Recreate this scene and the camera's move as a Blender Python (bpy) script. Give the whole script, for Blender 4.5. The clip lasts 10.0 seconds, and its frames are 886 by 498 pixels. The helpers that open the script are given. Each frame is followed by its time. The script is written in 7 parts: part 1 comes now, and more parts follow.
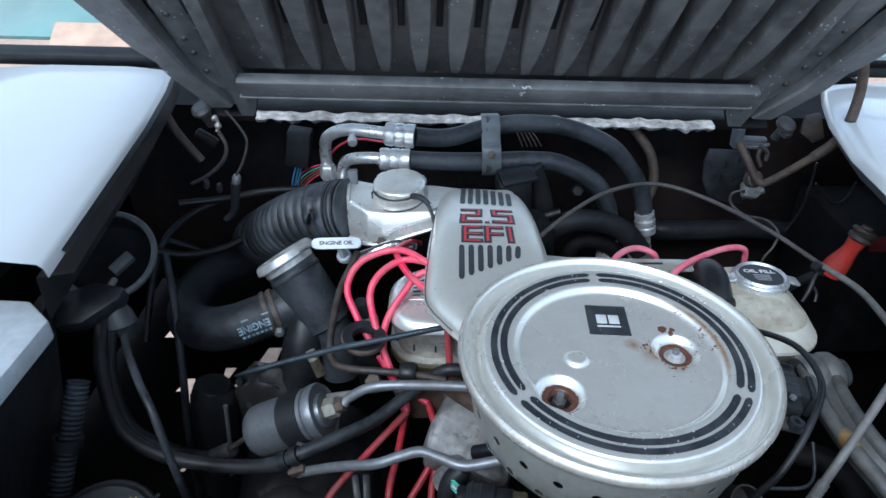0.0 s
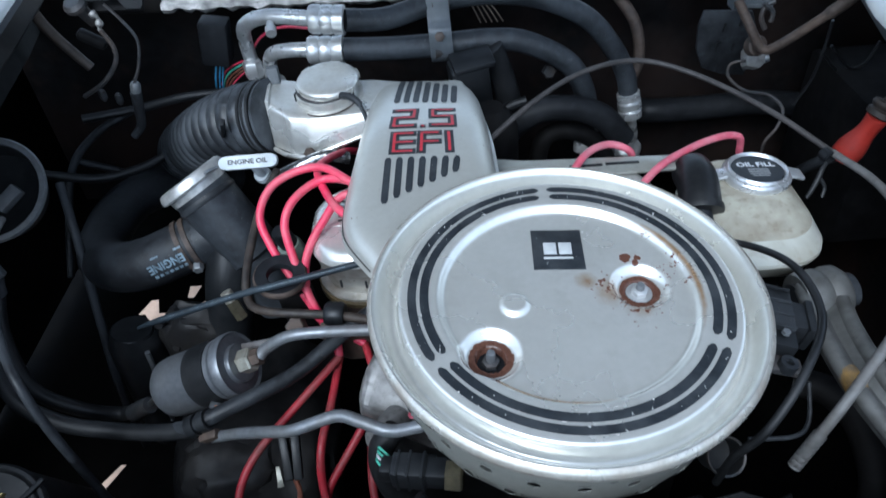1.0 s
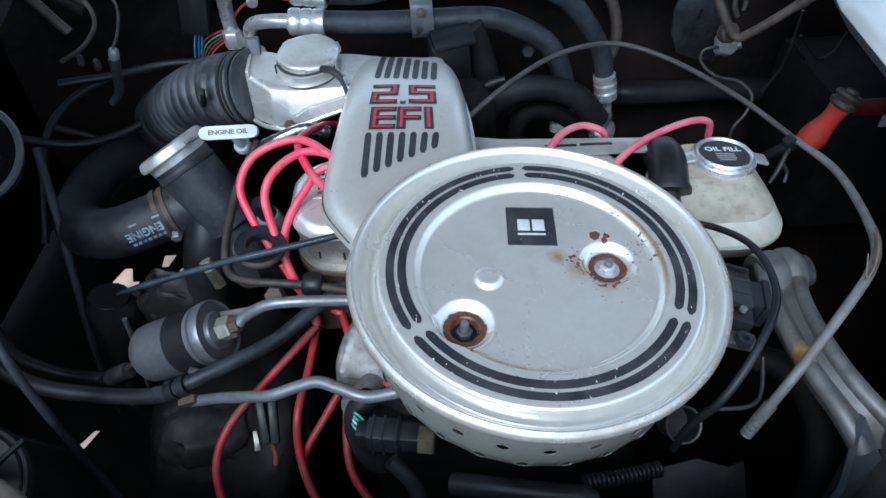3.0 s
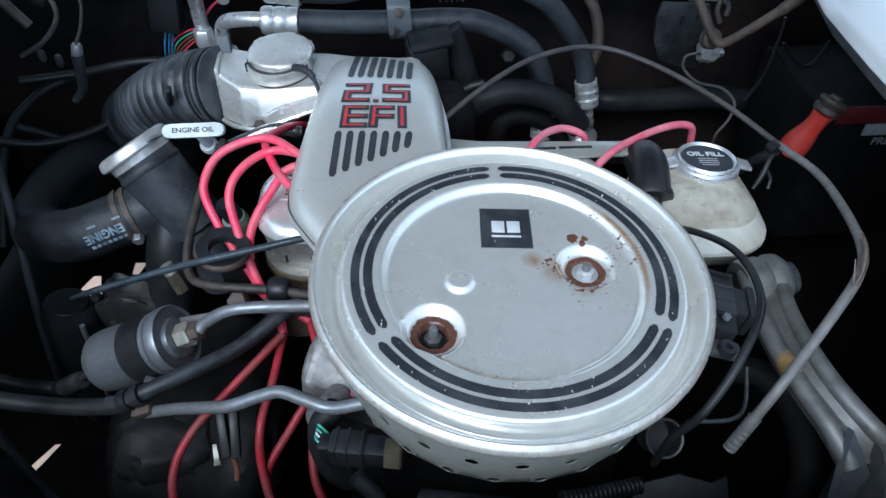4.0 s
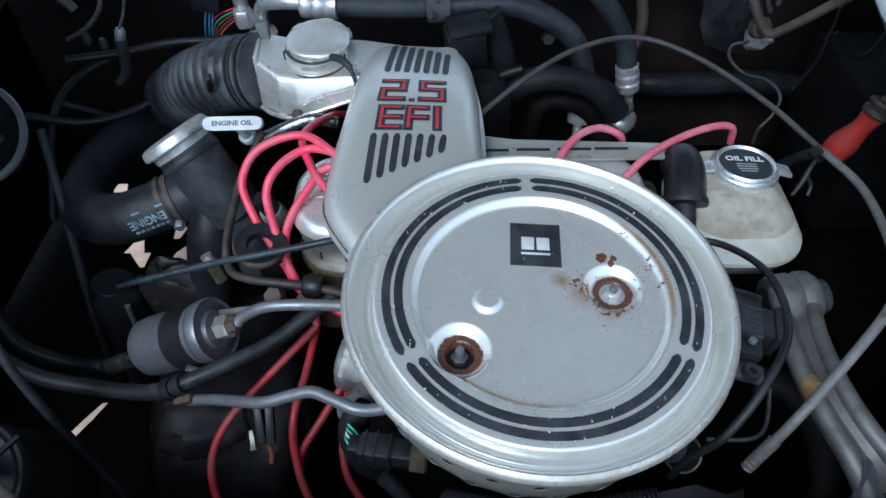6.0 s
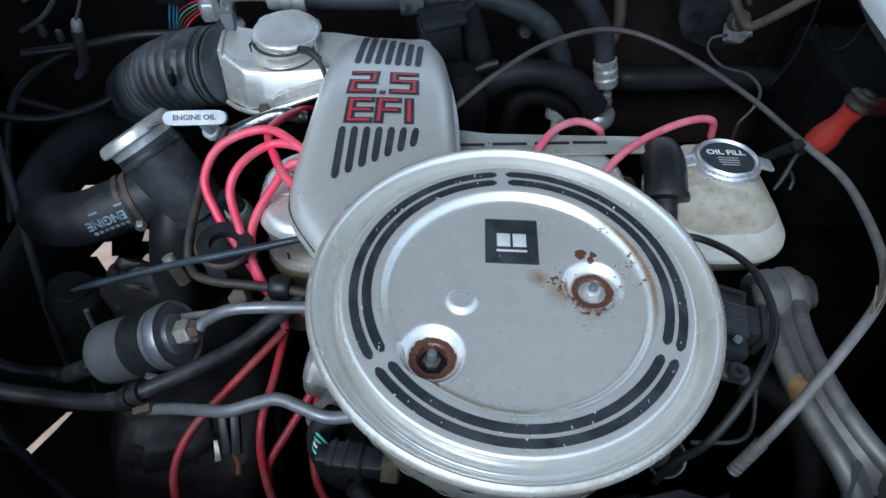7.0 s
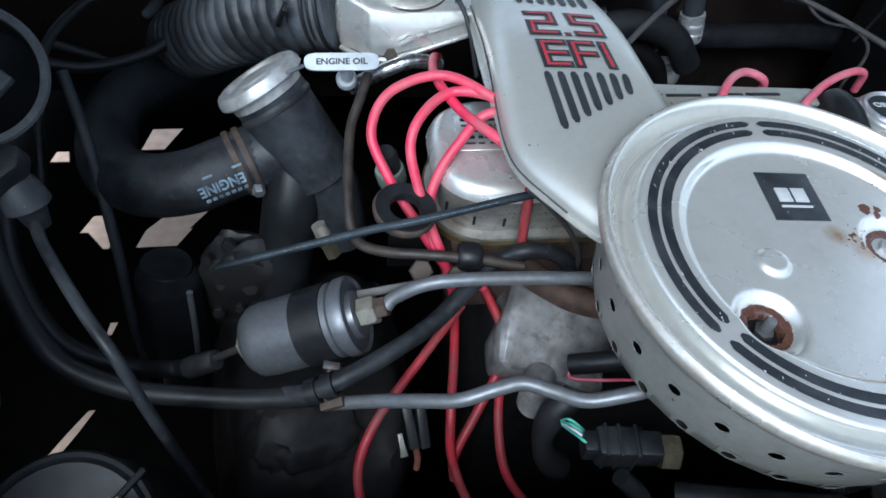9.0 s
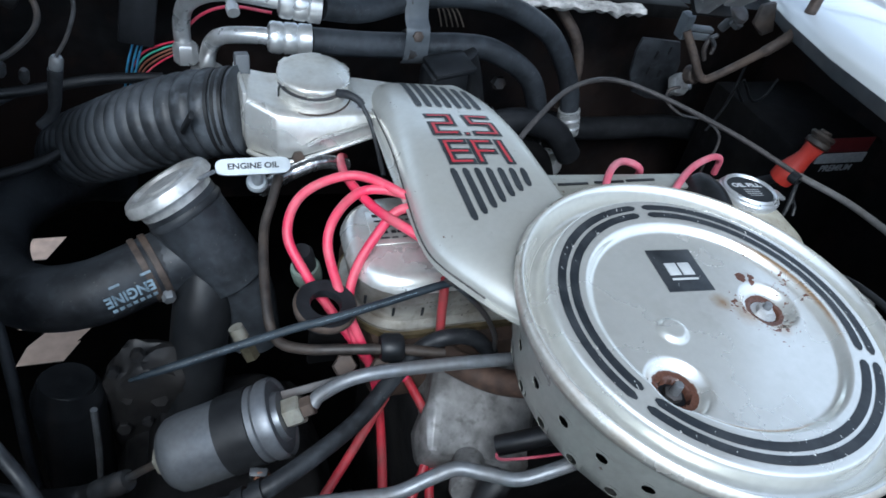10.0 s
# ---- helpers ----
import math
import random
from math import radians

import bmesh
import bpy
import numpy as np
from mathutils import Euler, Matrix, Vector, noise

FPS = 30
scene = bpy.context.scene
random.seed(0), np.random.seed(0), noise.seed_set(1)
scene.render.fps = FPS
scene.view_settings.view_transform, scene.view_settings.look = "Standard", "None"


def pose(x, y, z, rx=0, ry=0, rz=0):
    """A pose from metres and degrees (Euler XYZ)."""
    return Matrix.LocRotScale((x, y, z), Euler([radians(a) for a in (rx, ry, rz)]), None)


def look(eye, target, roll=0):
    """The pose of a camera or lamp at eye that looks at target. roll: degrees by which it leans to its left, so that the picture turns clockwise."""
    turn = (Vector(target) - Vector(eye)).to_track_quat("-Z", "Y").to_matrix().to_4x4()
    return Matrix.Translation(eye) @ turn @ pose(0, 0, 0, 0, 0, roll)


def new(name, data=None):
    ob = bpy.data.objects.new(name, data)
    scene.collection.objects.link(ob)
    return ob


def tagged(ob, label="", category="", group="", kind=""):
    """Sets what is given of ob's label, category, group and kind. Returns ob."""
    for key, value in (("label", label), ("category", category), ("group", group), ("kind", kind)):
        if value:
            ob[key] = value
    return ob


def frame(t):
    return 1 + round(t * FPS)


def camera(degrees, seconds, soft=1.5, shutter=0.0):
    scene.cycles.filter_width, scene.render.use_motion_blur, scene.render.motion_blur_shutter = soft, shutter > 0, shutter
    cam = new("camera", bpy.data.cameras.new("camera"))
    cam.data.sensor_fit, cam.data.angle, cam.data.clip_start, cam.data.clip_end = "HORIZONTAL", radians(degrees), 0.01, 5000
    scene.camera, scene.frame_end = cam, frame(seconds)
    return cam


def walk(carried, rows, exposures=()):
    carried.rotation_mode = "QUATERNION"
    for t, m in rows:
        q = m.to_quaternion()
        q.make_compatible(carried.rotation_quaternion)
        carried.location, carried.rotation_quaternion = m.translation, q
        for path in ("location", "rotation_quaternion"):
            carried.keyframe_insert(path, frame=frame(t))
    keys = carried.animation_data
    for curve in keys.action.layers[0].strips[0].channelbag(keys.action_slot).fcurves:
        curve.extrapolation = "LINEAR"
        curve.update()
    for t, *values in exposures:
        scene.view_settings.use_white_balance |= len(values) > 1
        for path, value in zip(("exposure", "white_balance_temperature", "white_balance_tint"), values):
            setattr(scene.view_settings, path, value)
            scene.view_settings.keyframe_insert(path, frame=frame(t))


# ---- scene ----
cam = camera(67.2, 10.0, shutter=0.25)
PATH = [
    (0, (0.008, 0.009, 1.211), (0.011, 1.707, 0.154), -0.8),
    (0.3, (0.039, 0.056, 1.195), (0.013, 1.75, 0.131), -3.0),
    (0.4, (0.055, 0.08, 1.186), (0.009, 1.762, 0.106), -3.8),
    (0.5, (0.066, 0.098, 1.18), (0.019, 1.73, 0.025), -4.4),
    (0.7, (0.074, 0.11, 1.176), (0.033, 1.696, -0.043), -4.6),
    (1, (0.082, 0.124, 1.17), (0.034, 1.605, -0.174), -5.5),
    (1.5, (0.082, 0.121, 1.185), (0.067, 1.518, -0.246), -4.6),
    (2, (0.075, 0.108, 1.183), (0.061, 1.487, -0.266), -3.3),
    (2.5, (0.078, 0.107, 1.188), (0.076, 1.512, -0.235), -3.1),
    (4, (0.09, 0.123, 1.157), (0.162, 1.578, -0.214), -0.5),
    (4.5, (0.127, 0.104, 1.162), (0.189, 1.582, -0.183), -0.0),
    (5, (0.097, 0.148, 1.149), (0.084, 1.646, -0.177), -1.5),
    (5.5, (0.082, 0.16, 1.167), (-0.004, 1.608, -0.211), -3.3),
    (6, (0.094, 0.149, 1.195), (0.059, 1.497, -0.282), -1.8),
    (7.5, (0.1, 0.172, 1.163), (0.152, 1.524, -0.31), 0.2),
    (8, (0.045, 0.183, 1.145), (0.15, 1.494, -0.362), 2.2),
    (8.5, (-0.07, 0.209, 1.108), (0.069, 1.462, -0.445), 4.9),
    (9, (-0.122, 0.216, 1.118), (0.194, 1.479, -0.4), 7.9),
    (9.5, (-0.145, 0.212, 1.129), (0.361, 1.54, -0.279), 10.7),
    (10, (-0.143, 0.21, 1.129), (0.498, 1.593, -0.165), 11.7),
]
walk(cam, [(t, look(eye, target, roll)) for t, eye, target, roll in PATH],
     exposures=[(0.0, 1.10, 5350, 4), (2.5, 1.17, 5320, 4), (4.5, 1.10, 5320, 4), (6.0, 0.91, 5320, 4), (7.5, 0.89, 5350, 4), (8.5, 0.93, 5400, 4), (9.0, 1.09, 5450, 4), (10.0, 1.15, 5500, 4)])

# ---- world and light ----
SUN_EL, SUN_AZ = radians(48), radians(205)
world = bpy.data.worlds.new("sky")
scene.world = world
world.use_nodes = True
wn, wl = world.node_tree.nodes, world.node_tree.links
sky = wn.new("ShaderNodeTexSky")
sky.sky_type, sky.sun_disc = "NISHITA", False
sky.sun_elevation, sky.sun_rotation = SUN_EL, SUN_AZ
sky.air_density, sky.dust_density, sky.ozone_density = 1.0, 1.6, 1.2
haze = wn.new("ShaderNodeHueSaturation")  # thin cloud pales the sky
haze.inputs["Saturation"].default_value = 0.42
wl.new(sky.outputs[0], haze.inputs["Color"])
wl.new(haze.outputs[0], wn["Background"].inputs[0])
wn["Background"].inputs[1].default_value = 0.15
sun_data = bpy.data.lights.new("sun", "SUN")
sun_data.energy, sun_data.angle, sun_data.color = 1.0, radians(30), (1.0, 0.97, 0.93)
sun = new("sun", sun_data)
sun.matrix_world = look((math.sin(SUN_AZ) * math.cos(SUN_EL) * 20, math.cos(SUN_AZ) * math.cos(SUN_EL) * 20, 20 * math.sin(SUN_EL)), (0, 0, 0))

# ---- materials ----


def mat(name, base, rough=0.5, metal=0.0, vary=0.25, scale=60.0, bump=0.15, dust=None, dust_amount=0.0, coat=0.0, dust_scale=9.0, gloss=0.5, flecks=None):
    """A weathered surface: colour varied at two scales, roughness varied, relief at two scales, an uneven film of dust or stain,
    and flecks: (colour, scale, share) of specks, chips or scratches of another colour."""
    m = bpy.data.materials.new(name)
    m.use_nodes = True
    n, l = m.node_tree.nodes, m.node_tree.links
    b = n["Principled BSDF"]
    co = n.new("ShaderNodeTexCoord")

    def grain(s, detail, stretch=None):
        tex = n.new("ShaderNodeTexNoise")
        v = co.outputs["Object"]
        if stretch:
            mp = n.new("ShaderNodeMapping")
            mp.inputs["Scale"].default_value = stretch
            mp.inputs["Rotation"].default_value = (0.4, 0.3, 0.7)
            l.new(v, mp.inputs["Vector"])
            v = mp.outputs["Vector"]
        l.new(v, tex.inputs["Vector"])
        tex.inputs["Scale"].default_value, tex.inputs["Detail"].default_value = s, detail
        return tex.outputs["Fac"]

    def ramp(fac, lo, hi, top=1.0):
        r = n.new("ShaderNodeMapRange")
        l.new(fac, r.inputs["Value"])
        r.inputs["From Min"].default_value, r.inputs["From Max"].default_value, r.inputs["To Max"].default_value = lo, hi, top
        return r.outputs["Result"]

    def over(fac, under, tone):
        q = n.new("ShaderNodeMix")
        q.data_type = "RGBA"
        l.new(fac, q.inputs["Factor"])
        l.new(under, q.inputs["A"])
        q.inputs["B"].default_value = (*tone, 1)
        return q.outputs["Result"]

    fine, coarse = grain(scale, 6.0), grain(dust_scale, 6.0)
    mix = n.new("ShaderNodeMix")
    mix.data_type = "RGBA"
    l.new(ramp(fine, 0.3, 0.7), mix.inputs["Factor"])
    mix.inputs["A"].default_value = [c * (1 - vary) for c in base] + [1]
    mix.inputs["B"].default_value = [min(1, c * (1 + vary)) for c in base] + [1]
    colour = mix.outputs["Result"]
    if dust:
        colour = over(ramp(coarse, 0.42, 0.70, dust_amount), colour, dust)
        colour = over(ramp(grain(dust_scale * 5, 4.0), 0.55, 0.72, dust_amount * 0.6), colour, dust)
    if flecks:
        tone, fs, share = flecks
        patchy = grain(fs * 0.12, 3.0)
        add = n.new("ShaderNodeMath")
        add.operation = "MULTIPLY_ADD"
        l.new(patchy, add.inputs[0])
        add.inputs[1].default_value = 0.5
        l.new(grain(fs, 3.0, (1.0, 0.45, 1.0)), add.inputs[2])
        colour = over(ramp(add.outputs[0], 0.98 - share, 1.0 - share), colour, tone)
    l.new(colour, b.inputs["Base Color"])
    rr = n.new("ShaderNodeMapRange")
    l.new(coarse, rr.inputs["Value"])
    rr.inputs["From Min"].default_value, rr.inputs["From Max"].default_value = 0.3, 0.7
    rr.inputs["To Min"].default_value, rr.inputs["To Max"].default_value = max(0.03, rough - 0.1), min(1, rough + 0.12)
    l.new(rr.outputs["Result"], b.inputs["Roughness"])
    b.inputs["Metallic"].default_value = metal
    b.inputs["Coat Weight"].default_value = coat
    b.inputs["Specular IOR Level"].default_value = gloss
    if bump:
        normal = None
        for fac, depth in ((fine, 0.0006), (grain(scale * 0.25, 3.0), 0.0012)):
            bp = n.new("ShaderNodeBump")
            bp.inputs["Strength"].default_value, bp.inputs["Distance"].default_value = bump, depth
            l.new(fac, bp.inputs["Height"])
            if normal:
                l.new(normal, bp.inputs["Normal"])
            normal = bp.outputs["Normal"]
        l.new(normal, b.inputs["Normal"])
    return m


silver = mat("aged_silver_paint", (0.76, 0.76, 0.72), 0.23, 0.64, 0.03, 220, 0.0, (0.50, 0.485, 0.44), 0.34, dust_scale=13)
silver_bright = mat("bright_silver_paint", (0.72, 0.72, 0.69), 0.30, 0.66, 0.06, 200, 0.06, (0.36, 0.31, 0.23), 0.35, dust_scale=22)
satin_silver = mat("satin_silver_paint", (0.53, 0.53, 0.495), 0.36, 0.50, 0.03, 220, 0.03, (0.44, 0.425, 0.38), 0.45, dust_scale=13, flecks=((0.17, 0.11, 0.07), 420, -0.03))
sheath_grey = mat("weathered_grey_sheath", (0.115, 0.113, 0.110), 0.6, 0.0, 0.25, 120, 0.3, (0.07, 0.055, 0.045), 0.5, dust_scale=40)
sheath_brown = mat("dusty_brown_black_sheath", (0.042, 0.038, 0.037), 0.6, 0.0, 0.3, 120, 0.3, (0.075, 0.066, 0.062), 0.5, dust_scale=40)
yellow_stain = mat("yellow_brown_residue", (0.25, 0.15, 0.045), 0.7, 0.0, 0.4, 160, 0.4, (0.14, 0.11, 0.08), 0.8, dust_scale=120)
cable_blue = mat("blue_grey_cable_sleeve", (0.014, 0.020, 0.026), 0.5, 0.0, 0.35, 140, 0.2, (0.045, 0.060, 0.072), 0.5, dust_scale=24, gloss=0.35)
alu = mat("cast_aluminium", (0.46, 0.46, 0.45), 0.42, 0.5, 0.3, 140, 0.35, (0.16, 0.14, 0.12), 0.6, dust_scale=28)
grimy_alu = mat("grimy_cast_aluminium", (0.27, 0.265, 0.26), 0.5, 0.35, 0.35, 90, 0.4, (0.045, 0.04, 0.035), 0.8, dust_scale=26)
bright_alu = mat("bright_aluminium", (0.60, 0.61, 0.61), 0.30, 0.6, 0.12, 160, 0.15, (0.28, 0.26, 0.23), 0.4, dust_scale=40)
hose_dusty = mat("dusty_corrugated_rubber", (0.022, 0.0245, 0.028), 0.5, 0.0, 0.4, 140, 0.3, (0.125, 0.138, 0.155), 0.65, dust_scale=20, gloss=0.4, flecks=((0.15, 0.14, 0.13), 600, -0.02))
hose_blue = mat("sun_bleached_rubber", (0.018, 0.0205, 0.024), 0.5, 0.0, 0.4, 140, 0.3, (0.066, 0.075, 0.087), 0.50, dust_scale=20, gloss=0.4, flecks=((0.15, 0.14, 0.13), 600, -0.02))
# grime and rust flecks; base also dimmed for the dark reflection on the can
can_silver = mat("grimy_dimmed_silver_paint", (0.37, 0.375, 0.34), 0.33, 0.45, 0.08, 180, 0.08, (0.22, 0.21, 0.17), 0.45, dust_scale=13, flecks=((0.13, 0.09, 0.06), 300, -0.02))
strut_alu = mat("dirty_cast_aluminium", (0.115, 0.115, 0.11), 0.52, 0.4, 0.3, 90, 0.35, (0.05, 0.046, 0.042), 0.65, dust_scale=26)
zinc = mat("zinc_plated_steel", (0.18, 0.192, 0.205), 0.42, 0.45, 0.16, 180, 0.15, (0.12, 0.11, 0.10), 0.5, dust_scale=40)
rubber = mat("dusty_black_rubber", (0.012, 0.0130, 0.0150), 0.52, 0.0, 0.4, 140, 0.3, (0.062, 0.069, 0.078), 0.5, dust_scale=24, gloss=0.32, flecks=((0.12, 0.11, 0.10), 600, -0.02))
steel_can = mat("brushed_steel_can", (0.155, 0.165, 0.18), 0.42, 0.6, 0.12, 260, 0.08, (0.15, 0.14, 0.125), 0.25, dust_scale=30)
black_print = mat("worn_black_print", (0.018, 0.021, 0.025), 0.45, 0.0, 0.25, 200, 0.1, (0.07, 0.075, 0.08), 0.3, dust_scale=60, gloss=0.35, flecks=((0.5, 0.5, 0.47), 520, -0.03))
rim_worn = mat("worn_rim_edge", (0.50, 0.485, 0.44), 0.32, 0.56, 0.12, 260, 0.15, (0.26, 0.18, 0.12), 0.45, dust_scale=60)
dusty_orange = mat("orange_dusty_boot", (0.20, 0.105, 0.07), 0.8, 0.0, 0.4, 60, 0.4, (0.30, 0.27, 0.25), 0.8, dust_scale=22)
rubber_clean = mat("black_rubber", (0.008, 0.0085, 0.0095), 0.46, 0.0, 0.3, 160, 0.2, (0.035, 0.036, 0.038), 0.35, dust_scale=24, gloss=0.35)
plastic = mat("black_plastic", (0.008, 0.009, 0.0105), 0.42, 0.0, 0.3, 120, 0.2, (0.035, 0.037, 0.04), 0.35, dust_scale=22, gloss=0.32)
# greasy black, its base sunk further to carry the shade deep in the bay
shade_grime = mat("greasy_shade_black_metal", (0.0058, 0.0058, 0.0064), 0.62, 0.0, 0.5, 70, 0.6, (0.016, 0.014, 0.012), 0.4, dust_scale=14, gloss=0.12)
# near-zero black: the unlit depth under the engine, put into the colour
bay_shade = mat("bay_shade_black", (0.0028, 0.0027, 0.0028), 0.8, 0.0, 0.5, 40, 0.5, (0.008, 0.007, 0.006), 0.4, dust_scale=9, gloss=0.04)
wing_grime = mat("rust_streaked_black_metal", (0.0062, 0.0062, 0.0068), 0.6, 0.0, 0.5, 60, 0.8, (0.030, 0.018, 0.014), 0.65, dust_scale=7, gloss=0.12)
block = mat("oily_cast_iron", (0.0150, 0.0150, 0.0160), 0.5, 0.1, 0.5, 60, 0.8, (0.048, 0.044, 0.041), 0.5, dust_scale=18, gloss=0.25)
bracket = mat("dull_grey_steel", (0.055, 0.058, 0.062), 0.5, 0.4, 0.35, 90, 0.3, (0.09, 0.06, 0.042), 0.5, dust_scale=28, gloss=0.35)
rust = mat("rust", (0.16, 0.065, 0.035), 0.85, 0.1, 0.5, 180, 0.7, (0.3, 0.15, 0.08), 0.5, dust_scale=60)
grimy_pipe = mat("grimy_brown_black_pipe", (0.035, 0.030, 0.027), 0.6, 0.3, 0.4, 120, 0.4, (0.09, 0.06, 0.04), 0.35, dust_scale=35)
rusty = mat("rusty_dark_pipe", (0.062, 0.047, 0.039), 0.7, 0.3, 0.45, 120, 0.5, (0.12, 0.08, 0.055), 0.5, dust_scale=35)
red_wire = mat("red_silicone_cable", (0.62, 0.03, 0.085), 0.42, 0.0, 0.14, 90, 0.08, (0.48, 0.18, 0.19), 0.5, dust_scale=40)
red_dirty = mat("grubby_red_cable", (0.33, 0.018, 0.03), 0.5, 0.0, 0.25, 90, 0.1, (0.15, 0.07, 0.06), 0.65, dust_scale=30)
red_plastic = mat("red_plastic", (0.38, 0.03, 0.02), 0.45, 0.0, 0.2, 80, 0.15, (0.15, 0.03, 0.025), 0.5, dust_scale=40)
print_black = mat("black_enamel", (0.014, 0.016, 0.019), 0.4, 0.0, 0.2, 200, 0.05, gloss=0.35)
tank_dirty = mat("brown_stained_plastic", (0.36, 0.345, 0.285), 0.5, 0.0, 0.12, 80, 0.1, (0.15, 0.115, 0.075), 0.7, dust_scale=30)
tank_white = mat("yellowed_white_plastic", (0.46, 0.47, 0.43), 0.36, 0.0, 0.06, 60, 0.05, (0.22, 0.17, 0.10), 0.5, dust_scale=22)
white_paint = mat("white_car_paint", (0.47, 0.495, 0.51), 0.10, 0.0, 0.01, 30, 0.0, (0.41, 0.425, 0.43), 0.25, coat=0.3, dust_scale=6)
white_plastic = mat("white_tag_plastic", (0.42, 0.455, 0.48), 0.45, 0.0, 0.06, 150, 0.05, (0.28, 0.29, 0.28), 0.4, dust_scale=60)
black_paint = mat("flaking_black_paint", (0.016, 0.019, 0.023), 0.45, 0.0, 0.25, 200, 0.1, (0.07, 0.075, 0.08), 0.3, dust_scale=60, gloss=0.35, flecks=((0.5, 0.5, 0.47), 520, 0.015))
red_paint = mat("red_lettering_paint", (0.40, 0.022, 0.035), 0.45, 0.0, 0.1, 200, 0.05)
print_white = mat("faded_white_print", (0.6, 0.62, 0.64), 0.6, 0.0, 0.15, 200, 0.0)
print_blue = mat("pale_blue_print", (0.22, 0.30, 0.36), 0.6, 0.0, 0.4, 160, 0.0, (0.02, 0.025, 0.03), 0.8, dust_scale=90)
chrome = mat("worn_chrome", (0.66, 0.68, 0.70), 0.28, 0.7, 0.08, 120, 0.1, (0.35, 0.33, 0.3), 0.25, dust_scale=40)
deck_black = mat("dusty_black_deck_panel", (0.074, 0.077, 0.082), 0.5, 0.0, 0.35, 60, 0.3, (0.20, 0.203, 0.205), 0.45, dust_scale=11, flecks=((0.40, 0.40, 0.39), 210, 0.0))
body_grey = mat("grey_body_edge", (0.085, 0.095, 0.105), 0.45, 0.1, 0.2, 60, 0.15, (0.2, 0.2, 0.2), 0.35, dust_scale=14)
lip_grey = mat("blue_grey_body_rail", (0.13, 0.155, 0.18), 0.45, 0.1, 0.15, 60, 0.15, (0.22, 0.23, 0.235), 0.3, dust_scale=14)
insulation = mat("torn_insulation", (0.55, 0.53, 0.51), 0.9, 0.0, 0.4, 90, 0.9, (0.05, 0.047, 0.043), 0.65, dust_scale=40)
beige = mat("beige_concrete", (0.52, 0.36, 0.265), 0.9, 0.0, 0.16, 40, 0.4, (0.36, 0.27, 0.21), 0.5, dust_scale=3)
pink_wire = mat("faded_pink_cable", (0.54, 0.075, 0.125), 0.5, 0.0, 0.14, 90, 0.08, (0.50, 0.24, 0.27), 0.7, dust_scale=35)
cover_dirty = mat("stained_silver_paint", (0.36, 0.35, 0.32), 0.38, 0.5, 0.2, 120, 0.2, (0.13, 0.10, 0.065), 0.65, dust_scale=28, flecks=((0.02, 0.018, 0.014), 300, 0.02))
label_red = mat("dark_red_label", (0.10, 0.010, 0.012), 0.5, 0.0, 0.2, 80, 0.05)
print_grey = mat("dull_white_print", (0.30, 0.31, 0.32), 0.6, 0.0, 0.15, 200, 0.0)
badge_print = mat("silver_grey_print", (0.44, 0.45, 0.45), 0.5, 0.0, 0.1, 200, 0.0)
deep_black = mat("sooty_black_plastic", (0.010, 0.0108, 0.0125), 0.5, 0.0, 0.3, 100, 0.3, (0.030, 0.032, 0.036), 0.45, dust_scale=20, gloss=0.18)
foil = mat("wrinkled_foil", (0.40, 0.41, 0.42), 0.22, 0.9, 0.3, 120, 0.9, (0.06, 0.055, 0.05), 0.8, dust_scale=70)
gasket = mat("tan_gasket_grime", (0.10, 0.075, 0.038), 0.45, 0.2, 0.4, 90, 0.3, (0.05, 0.04, 0.022), 0.6, dust_scale=40)
hose_print_tan = mat("tan_brown_hose", (0.14, 0.11, 0.085), 0.7, 0.0, 0.3, 90, 0.3, (0.08, 0.065, 0.05), 0.5, dust_scale=30)
blue_wire = mat("blue_wire", (0.06, 0.22, 0.38), 0.5)
green_wire = mat("green_wire", (0.10, 0.42, 0.30), 0.5)
orange_wire = mat("copper_orange_wire", (0.22, 0.085, 0.055), 0.5)
brass = mat("brass", (0.5, 0.4, 0.18), 0.35, 0.9, 0.2, 90, 0.2)
dull_brass = mat("tarnished_brass", (0.13, 0.115, 0.075), 0.45, 0.6, 0.3, 90, 0.3, (0.03, 0.026, 0.02), 0.7, dust_scale=50)
hex_pale = mat("pale_plating", (0.36, 0.35, 0.30), 0.4, 0.5, 0.2, 90, 0.2, (0.15, 0.12, 0.08), 0.55, dust_scale=60)
dull_green = mat("grey_green_plastic", (0.16, 0.20, 0.17), 0.55, 0.0, 0.2, 90, 0.2, (0.08, 0.08, 0.07), 0.4, dust_scale=40)
head_rust = mat("rust_brown_cast_iron", (0.060, 0.034, 0.023), 0.8, 0.1, 0.5, 90, 0.7, (0.012, 0.01, 0.008), 0.6, dust_scale=22)
glass_dark = mat("rear_glass", (0.16, 0.27, 0.25), 0.06, 0.0, 0.3, 5, 0.0, (0.30, 0.33, 0.31), 0.8, dust_scale=4, gloss=0.4)


